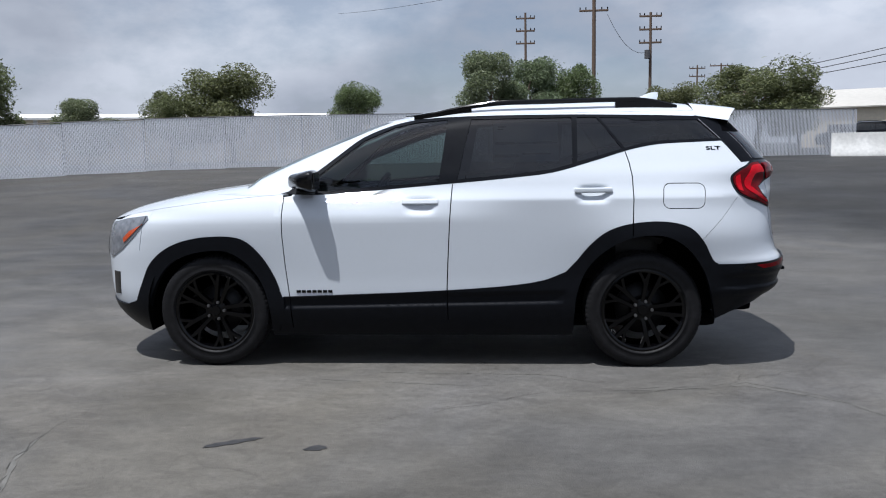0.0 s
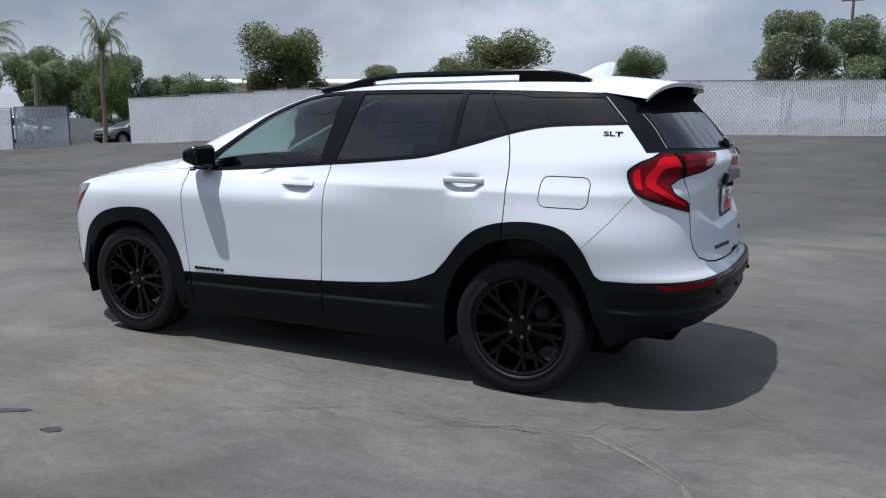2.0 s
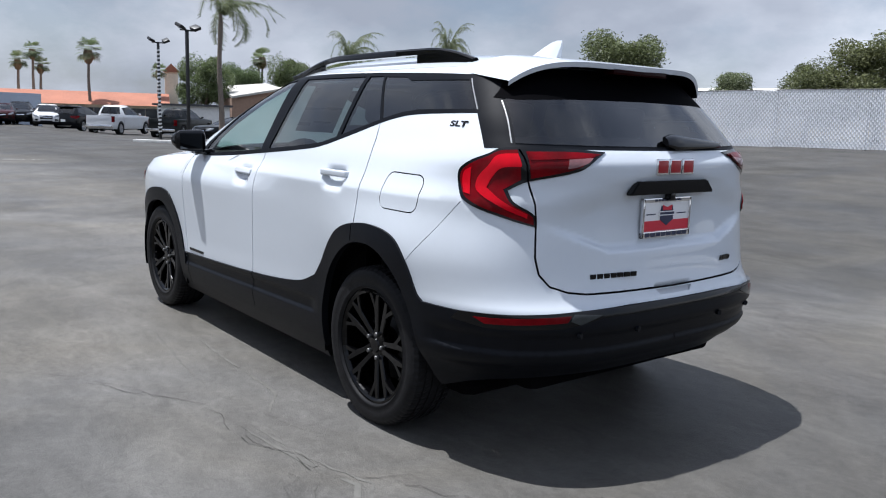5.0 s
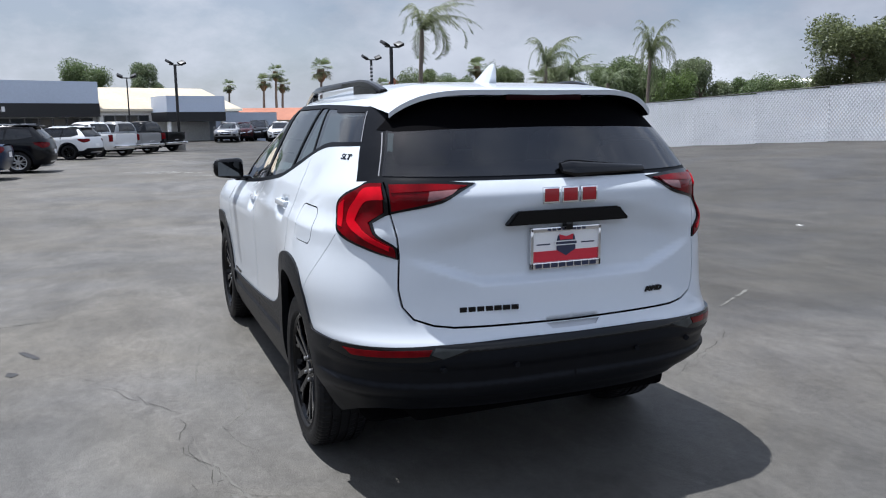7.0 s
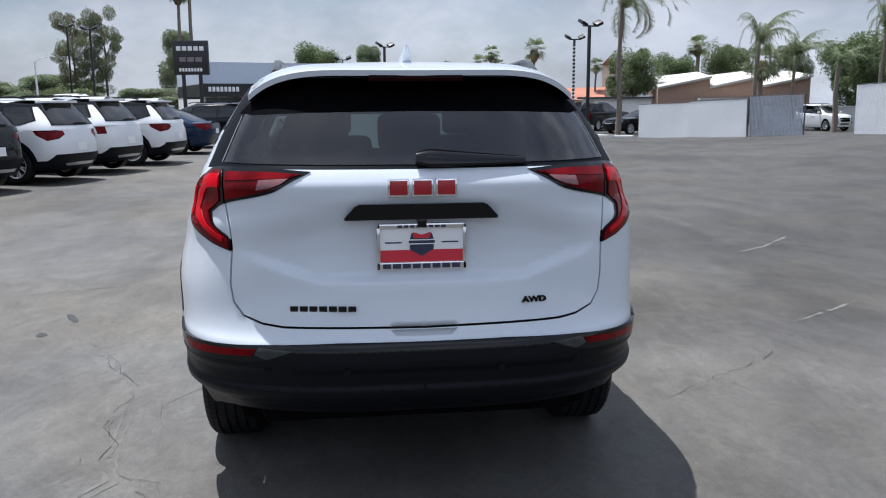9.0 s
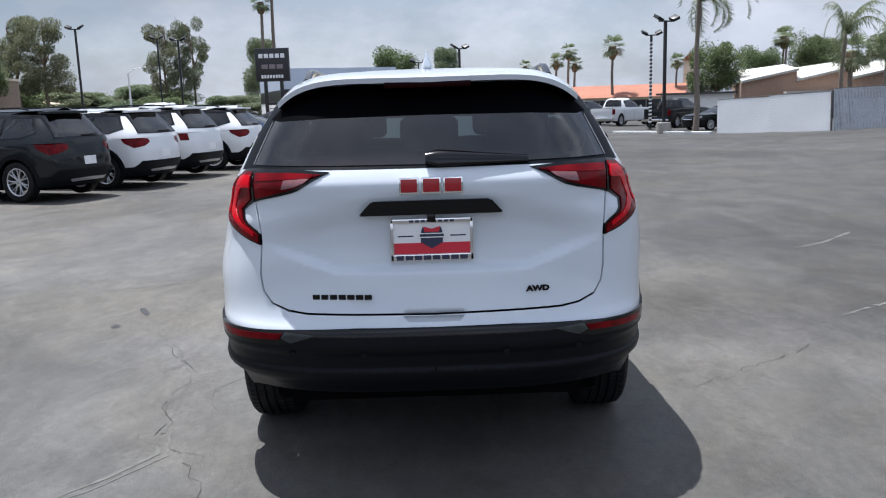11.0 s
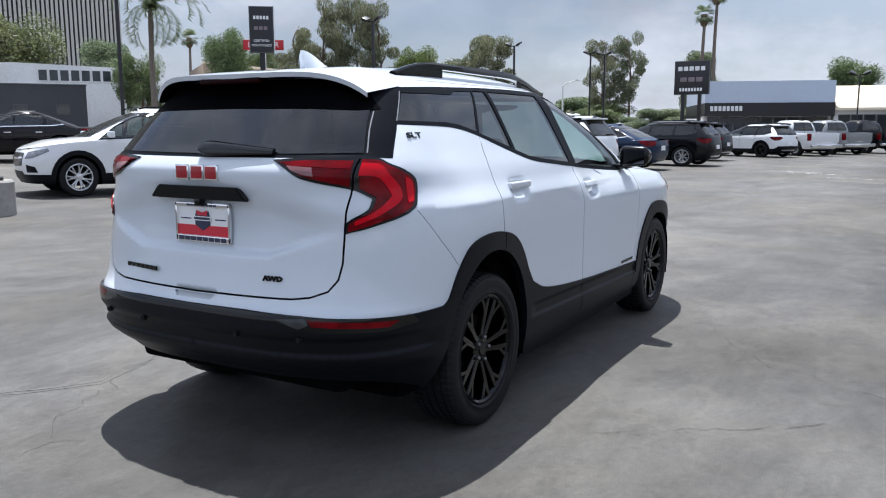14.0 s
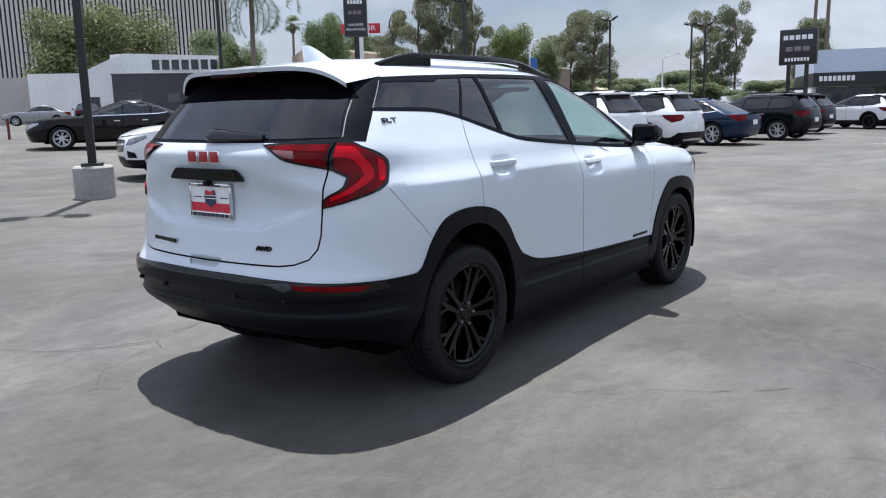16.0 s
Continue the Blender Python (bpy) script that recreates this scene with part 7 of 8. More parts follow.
def lamp_post(x, y, h, heads=2, base=True, r=0.06, turn=0.0, banded=False):
    z = lift(x, y)
    lp = thing("street_lamp", "black steel lamp post with angled flood lights on a concrete footing" if base else "thin black lamp post with flood lights", "lamp post", "lamp posts of the lot", Matrix.Translation((x, y, z)) @ Matrix.Rotation(turn, 4, "Z"))
    if base:
        part("footing", revolve_bm([(0.0, 0.53), (0.295, 0.53), (0.32, 0.50), (0.32, -0.05), (0.0, -0.05)], 24, closed=False), RAWCONC, lp).matrix_basis = Matrix.Rotation(radians(90), 4, "X") @ Matrix.Translation((0, 0, 0))
    part("pole", box_bm((-r, -r, 0.0), (r, r, h), 0.01), BLACKM, lp)
    part("foot_plate", box_bm((-0.17, -0.17, 0.52 if base else 0.0), (0.17, 0.17, 0.58 if base else 0.05), 0.01), BLACKM, lp)
    part("cross_arm", box_bm((-0.04, -0.34, h - 0.06), (0.04, 0.34, h), 0.01), BLACKM, lp)
    for s in (-1, 1)[:heads]:
        hd = part("flood_light", box_bm((-0.20, -0.17, -0.07), (0.20, 0.17, 0.07), 0.02, pose(0.08, s * 0.40, h + 0.10, s * 25, 20, 0)), BLACKM, lp)
        part("lens", box_bm((-0.17, -0.14, -0.078), (0.17, 0.14, -0.068), 0.0, pose(0.08, s * 0.40, h + 0.10, s * 25, 20, 0)), LAMPG, hd)
    if banded:
        for k in range(22):
            part("band", box_bm((-r - 0.012, -r - 0.012, 0), (r + 0.012, r + 0.012, 0.09), 0.0, pose(0, 0, 0.4 + 0.21 * k, 8, 0, 0)), PLATEW, lp)
    return lp


lamp_post(-2.5, -9.6, 7.2, turn=1.0, r=0.065)
lamp_post(-31.6, 10.5, 5.0, turn=0.3)
lamp_post(-41.4, 12.5, 5.3, base=False, banded=True)
lamp_post(-44.6, 1.75, 4.9, turn=0.5)
lamp_post(-53.0, -17.6, 6.0, base=False)
lamp_post(-49.5, -23.2, 6.5, base=False)
lamp_post(-31.2, -22.7, 6.4, base=False)
lamp_post(-62.0, -22.0, 6.8, base=False)
lamp_post(-50.2, -0.8, 4.25, base=False, r=0.04)
tp = thing("sign_pole", "tall thin black pole at the street", "pole", m=Matrix.Translation((-16.7, -24.5, lift(-16.7, -24.5))))
part("shaft", tube_bm([(0, 0, 0), (0, 0, 9)], 0.075, 10), BLACKM, tp)
part("cap", tube_bm([(0, 0, 9), (0, 0, 9.1)], 0.10, 10), BLACKM, tp)

# ---- utility poles and wires ----
POLEW = material("weathered_pole_wood", (0.13, 0.09, 0.065), 0.9, var=0.25, scale=12)
WIRE = material("black_cable", (0.02, 0.02, 0.022), 0.6)


def utility_pole(x, y, h, arms, r=0.14):
    z = lift(x, y)
    u = thing("utility_pole", "weathered wooden utility pole with cross arms and insulators", "utility pole", "utility poles", Matrix.Translation((x, y, z)))
    part("pole", tube_bm([(0, 0, 0), (0.02, 0, h * 0.5), (0, 0, h)], [r, r * 0.85, r * 0.7], 10), POLEW, u)
    for za, wa in arms:
        arm = part("cross_arm", box_bm((-wa, -0.06, za - 0.07), (wa, 0.06, za + 0.07), 0.01), POLEW, u)
        for k in (-0.95, -0.55, 0.55, 0.95):
            part("insulator", revolve_bm([(0, -0.1), (0.05, -0.08), (0.035, 0.0), (0.05, 0.08), (0, 0.1)], 8, closed=False), PLASTIC, arm).matrix_basis = Matrix.Translation((k * wa, 0, za + 0.16)) @ Matrix.Rotation(radians(90), 4, "X")
    return u


utility_pole(2.3, 69.0, 12.4, [(11.9, 0.85), (10.8, 0.85), (9.7, 0.85)])
utility_pole(7.0, 55.8, 15.5, [(13.6, 1.1), (10.3, 1.05)], 0.17)
up = utility_pole(11.7, 59.2, 10.6, [(10.3, 0.85), (9.3, 0.85), (8.3, 0.85)])
part("transformer", revolve_bm([(0, -0.35), (0.22, -0.33), (0.22, 0.33), (0, 0.35)], 14, closed=False), POSTM, up).matrix_basis = Matrix.Translation((-0.25, -0.2, 7.4)) @ Matrix.Rotation(radians(90), 4, "X")
utility_pole(24.9, 101.4, 10.4, [(10.0, 1.0), (9.0, 1.0)])
utility_pole(27.7, 100.7, 10.5, [(10.2, 1.4)])


def wire(a, b, sag, r=0.018):
    w = thing("power_line", "sagging black overhead cable", "cable", "overhead cables")
    pts = [Vector(a).lerp(Vector(b), k / 14) - Vector((0, 0, sag * (1 - (2 * k / 14 - 1) ** 2))) for k in range(15)]
    part("cable", tube_bm(pts, r, 5), WIRE, w)


wire((8.0, 55.8, 14.2), (24.0, 18.0, 17.0), 0.7)
wire((6.0, 55.8, 14.2), (-20.0, 95.0, 18.0), 0.5)
wire((8.0, 55.8, 10.9), (11.7, 59.2, 8.6), 1.1)
wire((18.5, 62.0, 6.0), (36.0, 45.0, 9.4), 0.3, 0.03)
wire((18.5, 62.2, 6.4), (36.0, 45.0, 9.9), 0.3, 0.03)
wire((17.5, 62.0, 5.6), (36.0, 45.0, 8.6), 0.3, 0.03)
wire((7.0, 55.8, 15.8), (40.0, 40.0, 19.0), 0.4)

# ---- buildings ----
STUCCO = material("grey_white_stucco", (0.74, 0.74, 0.72), 0.9, var=0.06, scale=5, bump=0.2, bump_scale=40, var2=0.08, scale2=0.3)
BEIGE = material("beige_stucco", (0.72, 0.64, 0.50), 0.9, var=0.06, scale=5, var2=0.08, scale2=0.3)
BROWN = material("brown_stucco", (0.30, 0.20, 0.145), 0.9, var=0.08, scale=5, var2=0.1, scale2=0.3)
BLUEW = material("pale_blue_wall", (0.42, 0.47, 0.55), 0.8, var=0.05, var2=0.07, scale2=0.3)
PANEL = material("grey_metal_fascia", (0.50, 0.56, 0.66), 0.5, var=0.04, var2=0.05, scale2=0.2)
TERRA = material("terracotta_tiles", (0.29, 0.115, 0.068), 0.85, var=0.15, scale=8, var2=0.12, scale2=0.5, bump=0.3, bump_scale=20)
ROOFW = material("white_membrane_roof", (0.40, 0.385, 0.35), 0.8, var=0.06, scale=3, var2=0.06, scale2=0.2)
CREAMR = material("cream_shingle_roof", (0.45, 0.385, 0.285), 0.9, var=0.08, scale=4, var2=0.08, scale2=0.4, bump=0.3, bump_scale=8)
DARKW = material("charcoal_stucco", (0.06, 0.062, 0.068), 0.85, var=0.12, var2=0.1, scale2=0.4)
SHOPGL = material("shop_window_glass", (0.03, 0.035, 0.04), 0.06, var=0.2, scale=1.5)
FINM = material("pale_concrete_fin", (0.52, 0.50, 0.45), 0.85, var=0.06, var2=0.08, scale2=0.05)
REDM = material("red_sign_paint", (0.50, 0.02, 0.03), 0.5, var=0.08)
SIGNB = material("black_sign_face", (0.012, 0.012, 0.014), 0.35, var=0.1)
SIGNW = material("white_sign_letters", (0.78, 0.78, 0.78), 0.5, var=0.02)
SIGNG = material("grey_sign_mark", (0.20, 0.16, 0.17), 0.5, var=0.05)


def plot(name, label, a, b, category="building", k=1.0):
    """A building's empty: x runs along the front from b to a, left to right, y away from the lot, z up."""
    a, b = b, a
    ang = math.atan2(b[1] - a[1], b[0] - a[0])
    return thing(name, label, category, "", Matrix.Translation((a[0], a[1], 1.45 * (1 - k))) @ Matrix.Rotation(ang, 4, "Z") @ Matrix.Scale(k, 4)), math.hypot(b[0] - a[0], b[1] - a[1]) / k


def pane_row(parent, n, x0, x1, z0, z1, y=-0.04, frame_mat=None):
    """Windows side by side, each with its frame."""
    w = (x1 - x0) / n
    for k in range(n):
        win = part("window", box_bm((x0 + w * k + 0.08, y, z0), (x0 + w * (k + 1) - 0.08, y + 0.06, z1), 0.0), SHOPGL, parent)
        bm = bmesh.new()
        for a, b in (((0.02, z0 - 0.06), (w - 0.02, z0)), ((0.02, z1), (w - 0.02, z1 + 0.06)), ((0.02, z0), (0.09, z1)), ((w - 0.09, z0), (w - 0.02, z1))):
            add_box(bm, (x0 + w * k + a[0], y - 0.03, a[1]), (x0 + w * k + b[0], y + 0.05, b[1]), 0.0)
        part("window_frame", bm, frame_mat or POSTM, win)


b1, L = plot("car_showroom", "low showroom with grey metal fascia, black band and glass front", (-57.5, -2.72), (-54.6, -10.75), k=0.83)
part("wall", box_bm((0, 0.6, -0.3), (L, 14, 2.4)), STUCCO, b1)
part("fascia", box_bm((0, -0.3, 3.35), (L, 14, 5.15)), PANEL, b1)
part("band", box_bm((-0.02, -0.4, 2.25), (L + 0.02, 14, 3.35)), SIGNB, b1)
for k in range(8):
    part("sign_bar", box_bm((0.42 + 0.335 * k, -0.46, 2.68), (0.42 + 0.335 * k + 0.24, -0.40, 3.08), 0.01), SIGNW, b1)
pane_row(b1, 9, 0.3, L - 0.3, 0.15, 2.1, 0.5)
b2, L = plot("shop_wing", "beige flat-roofed wing with a blue and black canopy", (-60.8, 9.1), (-57.4, -2.66), k=0.82)
part("wall", box_bm((0, 0, -0.3), (12.7, 12, 2.7)), STUCCO, b2)
bm = prism_bm([(-0.4, 2.7), (-0.4, 2.9), (6.0, 5.0), (12.0, 5.0), (12.0, 2.7)], 12.9, Matrix.Rotation(radians(90), 4, "Z") @ Matrix.Scale(-1, 4, (0, 1, 0)))
for v in bm.verts:
    if v.co.z > 4 and v.co.x > 6:
        v.co.x -= 1.4
part("roof", bm, CREAMR, b2)
part("roof_edge", box_bm((0, -0.46, 2.70), (12.9, -0.40, 2.92)), BEIGE, b2)
part("blue_wall", box_bm((9.75, -1.5, -0.3), (15.9, 0.0, 2.55)), BLUEW, b2)
part("canopy", box_bm((4.45, -4.0, 2.55), (9.65, 0.0, 3.95)), PANEL, b2)
part("canopy_band", box_bm((4.43, -4.05, 1.75), (9.67, 0.0, 2.57)), SIGNB, b2)
for x in (4.65, 9.45):
    part("column", box_bm((x - 0.12, -3.9, -0.3), (x + 0.12, -3.6, 1.75)), STUCCO, b2)
pane_row(b2, 4, 0.3, 4.2, 0.2, 2.3, -0.05)
b3, L = plot("mission_style_shops", "low building with a terracotta tile roof", (-82.5, 27.0), (-88.0, 10.2))
part("wall", box_bm((0, 0, -0.3), (L, 10, 1.9)), BEIGE, b3)
part("roof", prism_bm([(0.0, 1.85), (4.5, 3.25), (9.0, 1.85)], L + 0.6, Matrix.Translation((-0.3, -0.6, 0)) @ Matrix.Rotation(radians(90), 4, "Z") @ Matrix.Scale(-1, 4, (0, 1, 0))), TERRA, b3)
pane_row(b3, 10, 0.5, L - 0.5, 0.5, 1.5)
part("tower", box_bm((L - 0.1, 4.5, 1.0), (L + 1.3, 5.9, 5.7)), BEIGE, b3)
part("tower_roof", prism_bm([(-0.9, 5.7), (0, 6.6), (0.9, 5.7)], 1.8, Matrix.Translation((L + 0.6, 4.3, 0))), TERRA, b3)
b4, L = plot("brown_shops", "brown stucco building with three white sloped roofs", (-58.6, 37.1), (-61.65, 25.35))
for k, (x0, x1) in enumerate(((0.0, 4.2), (4.2, 8.1), (8.1, L))):
    part("wall", prism_bm([(x0, -0.2), (x1, -0.2), (x1, 3.45), (x0, 2.62)], 7.0), BROWN, b4)
    bm = bmesh.new()
    q = [bm.verts.new(p) for p in ((x0, -0.3, 2.60), (x1 + 0.1, -0.3, 3.44), (x1 + 0.1, 7.3, 4.05), (x0, 7.3, 3.6), (x0, -0.3, 2.78), (x1 + 0.1, -0.3, 3.62), (x1 + 0.1, 7.3, 4.25), (x0, 7.3, 3.8))]
    for f in ((0, 1, 5, 4), (1, 2, 6, 5), (2, 3, 7, 6), (3, 0, 4, 7), (4, 5, 6, 7), (3, 2, 1, 0)):
        bm.faces.new([q[k] for k in f])
    part("roof", bm, ROOFW, b4, smooth=False)
part("awning", box_bm((3.2, -1.8, 1.65), (9.0, 0.0, 1.83)), ROOFW, b4)
b5, L = plot("storage_shed", "grey ribbed metal storage shed with a flat dark roof", (-54.2, 22.0), (-56.0, 17.2), k=1.15)
part("wall", box_bm((0, 0, -0.1), (L, 2.4, 1.75)), STUCCO, b5)
for k in range(18):
    part("rib", box_bm((0.1 + k * (L - 0.2) / 18, -0.03, 0), (0.16 + k * (L - 0.2) / 18, 0.0, 1.75)), STUCCO, b5)
part("roof", box_bm((-0.3, -0.3, 1.75), (L + 0.2, 2.6, 1.87)), DARKW, b5)
b6, L = plot("office_tower", "tall office block with pale vertical fins over dark glass", (-88.3, -114.5), (-22.0, -155.0))
part("glass_wall", box_bm((0, 0.4, 0), (L, 30, 60)), DARKW, b6)
fin = box_bm((-0.20, -0.35, 2.0), (0.20, 0.45, 59.5))
fin_me = bpy.data.meshes.new("fin")
fin.to_mesh(fin_me)
fin.free()
fin_me.materials.append(FINM)
for k in range(116):
    o = new("fin", fin_me)
    o.parent, o.matrix_basis = b6, Matrix.Translation((0.3 + k * (L - 0.6) / 115, 0, 0))
part("parapet", box_bm((-0.2, -0.5, 59.5), (L + 0.2, 30, 61)), FINM, b6)
b7, L = plot("clerestory_building", "white stucco building with a row of high windows", (-38.6, -51.8), (-24.0, -62.0))
part("wall", box_bm((2.6, 0, 0.3), (L, 9, 4.75)), STUCCO, b7)
part("side_wing", box_bm((-1.0, 2.0, 0.3), (2.6, 9, 4.55)), ROOFW, b7)
up = part("upper_storey", prism_bm([(L + 0.5, 4.4), (L - 9.2, 4.4), (L - 9.2, 6.15), (L - 8.0, 6.25), (L + 0.5, 6.0)], 8, Matrix.Translation((0, 0.15, 0))), STUCCO, b7)
pane_row(b7, 8, L - 6.2, L - 0.2, 4.95, 5.75, 0.08, STUCCO)
part("door", box_bm((L - 10.9, -0.05, 0.9), (L - 10.2, 0.05, 2.9)), SHOPGL, b7)
part("gable", prism_bm([(L - 8.4, 4.7), (L - 11.6, 4.7), (L - 8.4, 6.2)], 3, Matrix.Translation((0, 0.05, 0))), STUCCO, b7)
b8, L = plot("charcoal_annex", "flat charcoal stucco annex with two small windows", (-31.6, -47.1), (-27.0, -50.2))
part("wall", box_bm((0, 0, 0.3), (L, 3.5, 4.25)), DARKW, b8)
pane_row(b8, 1, 1.0, 1.9, 2.3, 2.9)
pane_row(b8, 1, 3.6, 4.5, 2.3, 2.9)
part("coping", box_bm((-0.05, -0.05, 4.25), (L + 0.05, 3.5, 4.32)), POSTM, b8)
b9, L = plot("low_white_units", "row of low cream industrial units", (-29.5, -64.5), (-12.0, -76.0))
part("wall", box_bm((0, 0, 0.2), (L, 8, 4.0)), BEIGE, b9)
part("roof_edge", box_bm((-0.1, -0.1, 4.0), (L + 0.1, 8, 4.25)), STUCCO, b9)
part("door", box_bm((6.0, -0.05, 0.9), (7.2, 0.02, 3.0)), BROWN, b9)
part("roof_unit", box_bm((7.5, 2, 4.3), (9.5, 4, 5.2)), POSTM, b9)
pane_row(b9, 2, 3.0, 5.5, 2.2, 2.9)
b10, L = plot("brown_store", "long brown store with columns before dark windows", (-67.0, -36.0), (-46.5, -51.5))
part("wall", prism_bm([(0, 0.5), (L, 0.5), (L, 4.7), (0, 6.9)], 12), material("tan_brown_stucco", (0.34, 0.265, 0.205), 0.9, var=0.08, scale=5, var2=0.1, scale2=0.3), b10)
part("coping", prism_bm([(-0.1, 6.9), (L, 4.7), (L, 4.9), (-0.1, 7.1)], 0.4, Matrix.Translation((0, -0.15, 0))), BEIGE, b10)
pane_row(b10, 4, L - 10.5, L - 5.0, 1.9, 3.4)
for k in range(6):
    part("column", box_bm((L - 11.0 + 1.25 * k, -0.9, 0.5), (L - 10.8 + 1.25 * k, -0.7, 3.7)), STUCCO, b10)
part("low_wall", box_bm((0, -3.0, 0.5), (L, -2.8, 2.3)), material("red_brown_block", (0.19, 0.10, 0.075), 0.9, var=0.1), b10)
b11, L = plot("white_corner_store", "white store with a red awning and barred windows", (-48.2, -44.0), (-41.5, -50.5))
part("wall", box_bm((0, 0, 0.5), (L, 8, 4.9)), STUCCO, b11)
part("awning", prism_bm([(0.0, 2.3), (-0.9, 2.0), (0.0, 3.0)], 2.6, Matrix.Translation((L - 3.0, 0, 0)) @ Matrix.Rotation(radians(90), 4, "Z") @ Matrix.Scale(-1, 4, (0, 1, 0))), REDM, b11)
pane_row(b11, 2, 0.6, 3.2, 2.0, 2.9)
b12, L = plot("long_low_warehouse", "long low grey warehouse with a white roof edge", (-12.0, 68.5), (-56.0, 50.5))
part("wall", box_bm((0, 0, 0.5), (L, 15, 4.2)), BEIGE, b12)
part("roof", prism_bm([(-0.3, 4.2), (-0.3, 4.38), (7.5, 5.0), (15.3, 4.38), (15.3, 4.2)], L + 0.4, Matrix.Translation((-0.2, 0, 0)) @ Matrix.Rotation(radians(90), 4, "Z") @ Matrix.Scale(-1, 4, (0, 1, 0))), STUCCO, b12)
for k in range(7):
    part("pilaster", box_bm((6.5 * k, -0.15, 0.5), (6.5 * k + 0.3, 0.0, 4.2)), STUCCO, b12)
b13, L = plot("white_warehouse", "cream warehouse with a low white gable roof", (44.0, 50.0), (23.8, 60.5))
part("wall", box_bm((0, 0, 0.3), (L, 16, 3.9)), BEIGE, b13)
part("roof", prism_bm([(-0.3, 3.9), (-0.3, 4.0), (8.0, 5.75), (16.3, 4.0), (16.3, 3.9)], L + 0.6, Matrix.Translation((-0.3, 0, 0)) @ Matrix.Rotation(radians(90), 4, "Z") @ Matrix.Scale(-1, 4, (0, 1, 0))), ROOFW, b13)
pane_row(b13, 2, 1.8, 3.5, 1.9, 2.6)
pane_row(b13, 6, L - 12.0, L - 2.0, 1.9, 2.8)

b14, L = plot("far_roofs", "low tan building with a pale tiled roof beyond the lot", (-88.0, -33.5), (-78.0, -47.0))
part("wall", box_bm((0, 0, 0.5), (L, 8, 2.5)), BEIGE, b14)
part("roof", prism_bm([(0.0, 2.45), (4.0, 3.5), (8.4, 2.45)], L + 0.6, Matrix.Translation((-0.3, -0.4, 0)) @ Matrix.Rotation(radians(90), 4, "Z") @ Matrix.Scale(-1, 4, (0, 1, 0))), CREAMR, b14)

# ---- signs ----
sg1, L = plot("pylon_sign", "black pylon sign with white lettering bars on two posts", (-49.05, -9.29), (-49.15, -11.45), "sign")
part("panel", box_bm((0, -0.15, 3.46), (L, 0.15, 5.53), 0.02), SIGNB, sg1)
part("edge", box_bm((-0.03, -0.10, 3.43), (L + 0.03, 0.10, 5.56), 0.0), POSTM, sg1)
for x in (0.55, L - 0.55):
    part("post", box_bm((x - 0.10, -0.10, -0.2), (x + 0.10, 0.10, 3.46)), BLACKM, sg1)
part("cross_bar", box_bm((0.5, -0.05, 1.9), (L - 0.5, 0.05, 2.05)), BLACKM, sg1)
for k in range(5):
    part("mark", box_bm((0.22 + 0.36 * k, -0.19, 4.93), (0.22 + 0.36 * k + 0.27, -0.15, 5.20), 0.01), SIGNW, sg1)
for k in range(3):
    part("mark", box_bm((0.38 + 0.50 * k, -0.19, 4.24), (0.38 + 0.50 * k + 0.41, -0.15, 4.52), 0.01), SIGNG, sg1)
for k in range(8):
    part("mark", box_bm((0.34 + 0.187 * k, -0.19, 3.64), (0.34 + 0.187 * k + 0.13, -0.15, 3.85), 0.01), SIGNW, sg1)
sg2, L = plot("pole_sign", "black double-sided box sign on a dark pole", (-28.76, -27.4), (-27.96, -28.39), "sign")
part("box", box_bm((0, -0.02, 5.3), (L, 0.42, 7.7), 0.02), POSTM, sg2)
part("face", box_bm((0.05, -0.05, 5.35), (L - 0.05, -0.02, 7.65), 0.0), SIGNB, sg2)
part("white_return", box_bm((L, 0.0, 5.3), (L + 0.02, 0.42, 7.7), 0.0), SIGNW, sg2)
part("pole", box_bm((L * 0.5 - 0.13, 0.1, -0.2), (L * 0.5 + 0.13, 0.34, 5.3)), BLACKM, sg2)
for k in range(5):
    part("mark", box_bm((0.23 + 0.167 * k, -0.08, 7.02), (0.23 + 0.167 * k + 0.12, -0.05, 7.20), 0.0), SIGNW, sg2)
for k in range(3):
    part("mark", box_bm((0.26 + 0.25 * k, -0.08, 6.48), (0.26 + 0.25 * k + 0.19, -0.05, 6.66), 0.0), SIGNG, sg2)
for zz, txt in ((5.92, "CERTIFIED"), (5.68, "PRE-OWNED")):
    letters("lettering", txt, 0.18, SIGNW, Matrix.Translation((L / 2, -0.056, zz)) @ Matrix.Rotation(radians(90), 4, "X"), sg2, "", 0.005)
sg3, L = plot("store_sign", "red box sign with white letters above a white mast", (-47.6, -43.3), (-45.6, -45.87), "sign")
part("panel", box_bm((0, 0, 7.7), (L, 0.3, 8.5), 0.02), REDM, sg3)
letters("lettering", "LIQUOR", 0.62, SIGNW, Matrix.Translation((L / 2, -0.01, 8.1)) @ Matrix.Rotation(radians(90), 4, "X"), sg3, "", 0.01, 1.1)
part("mast", box_bm((L * 0.45, 0.05, 0.5), (L * 0.55, 0.3, 7.7)), SIGNW, sg3)

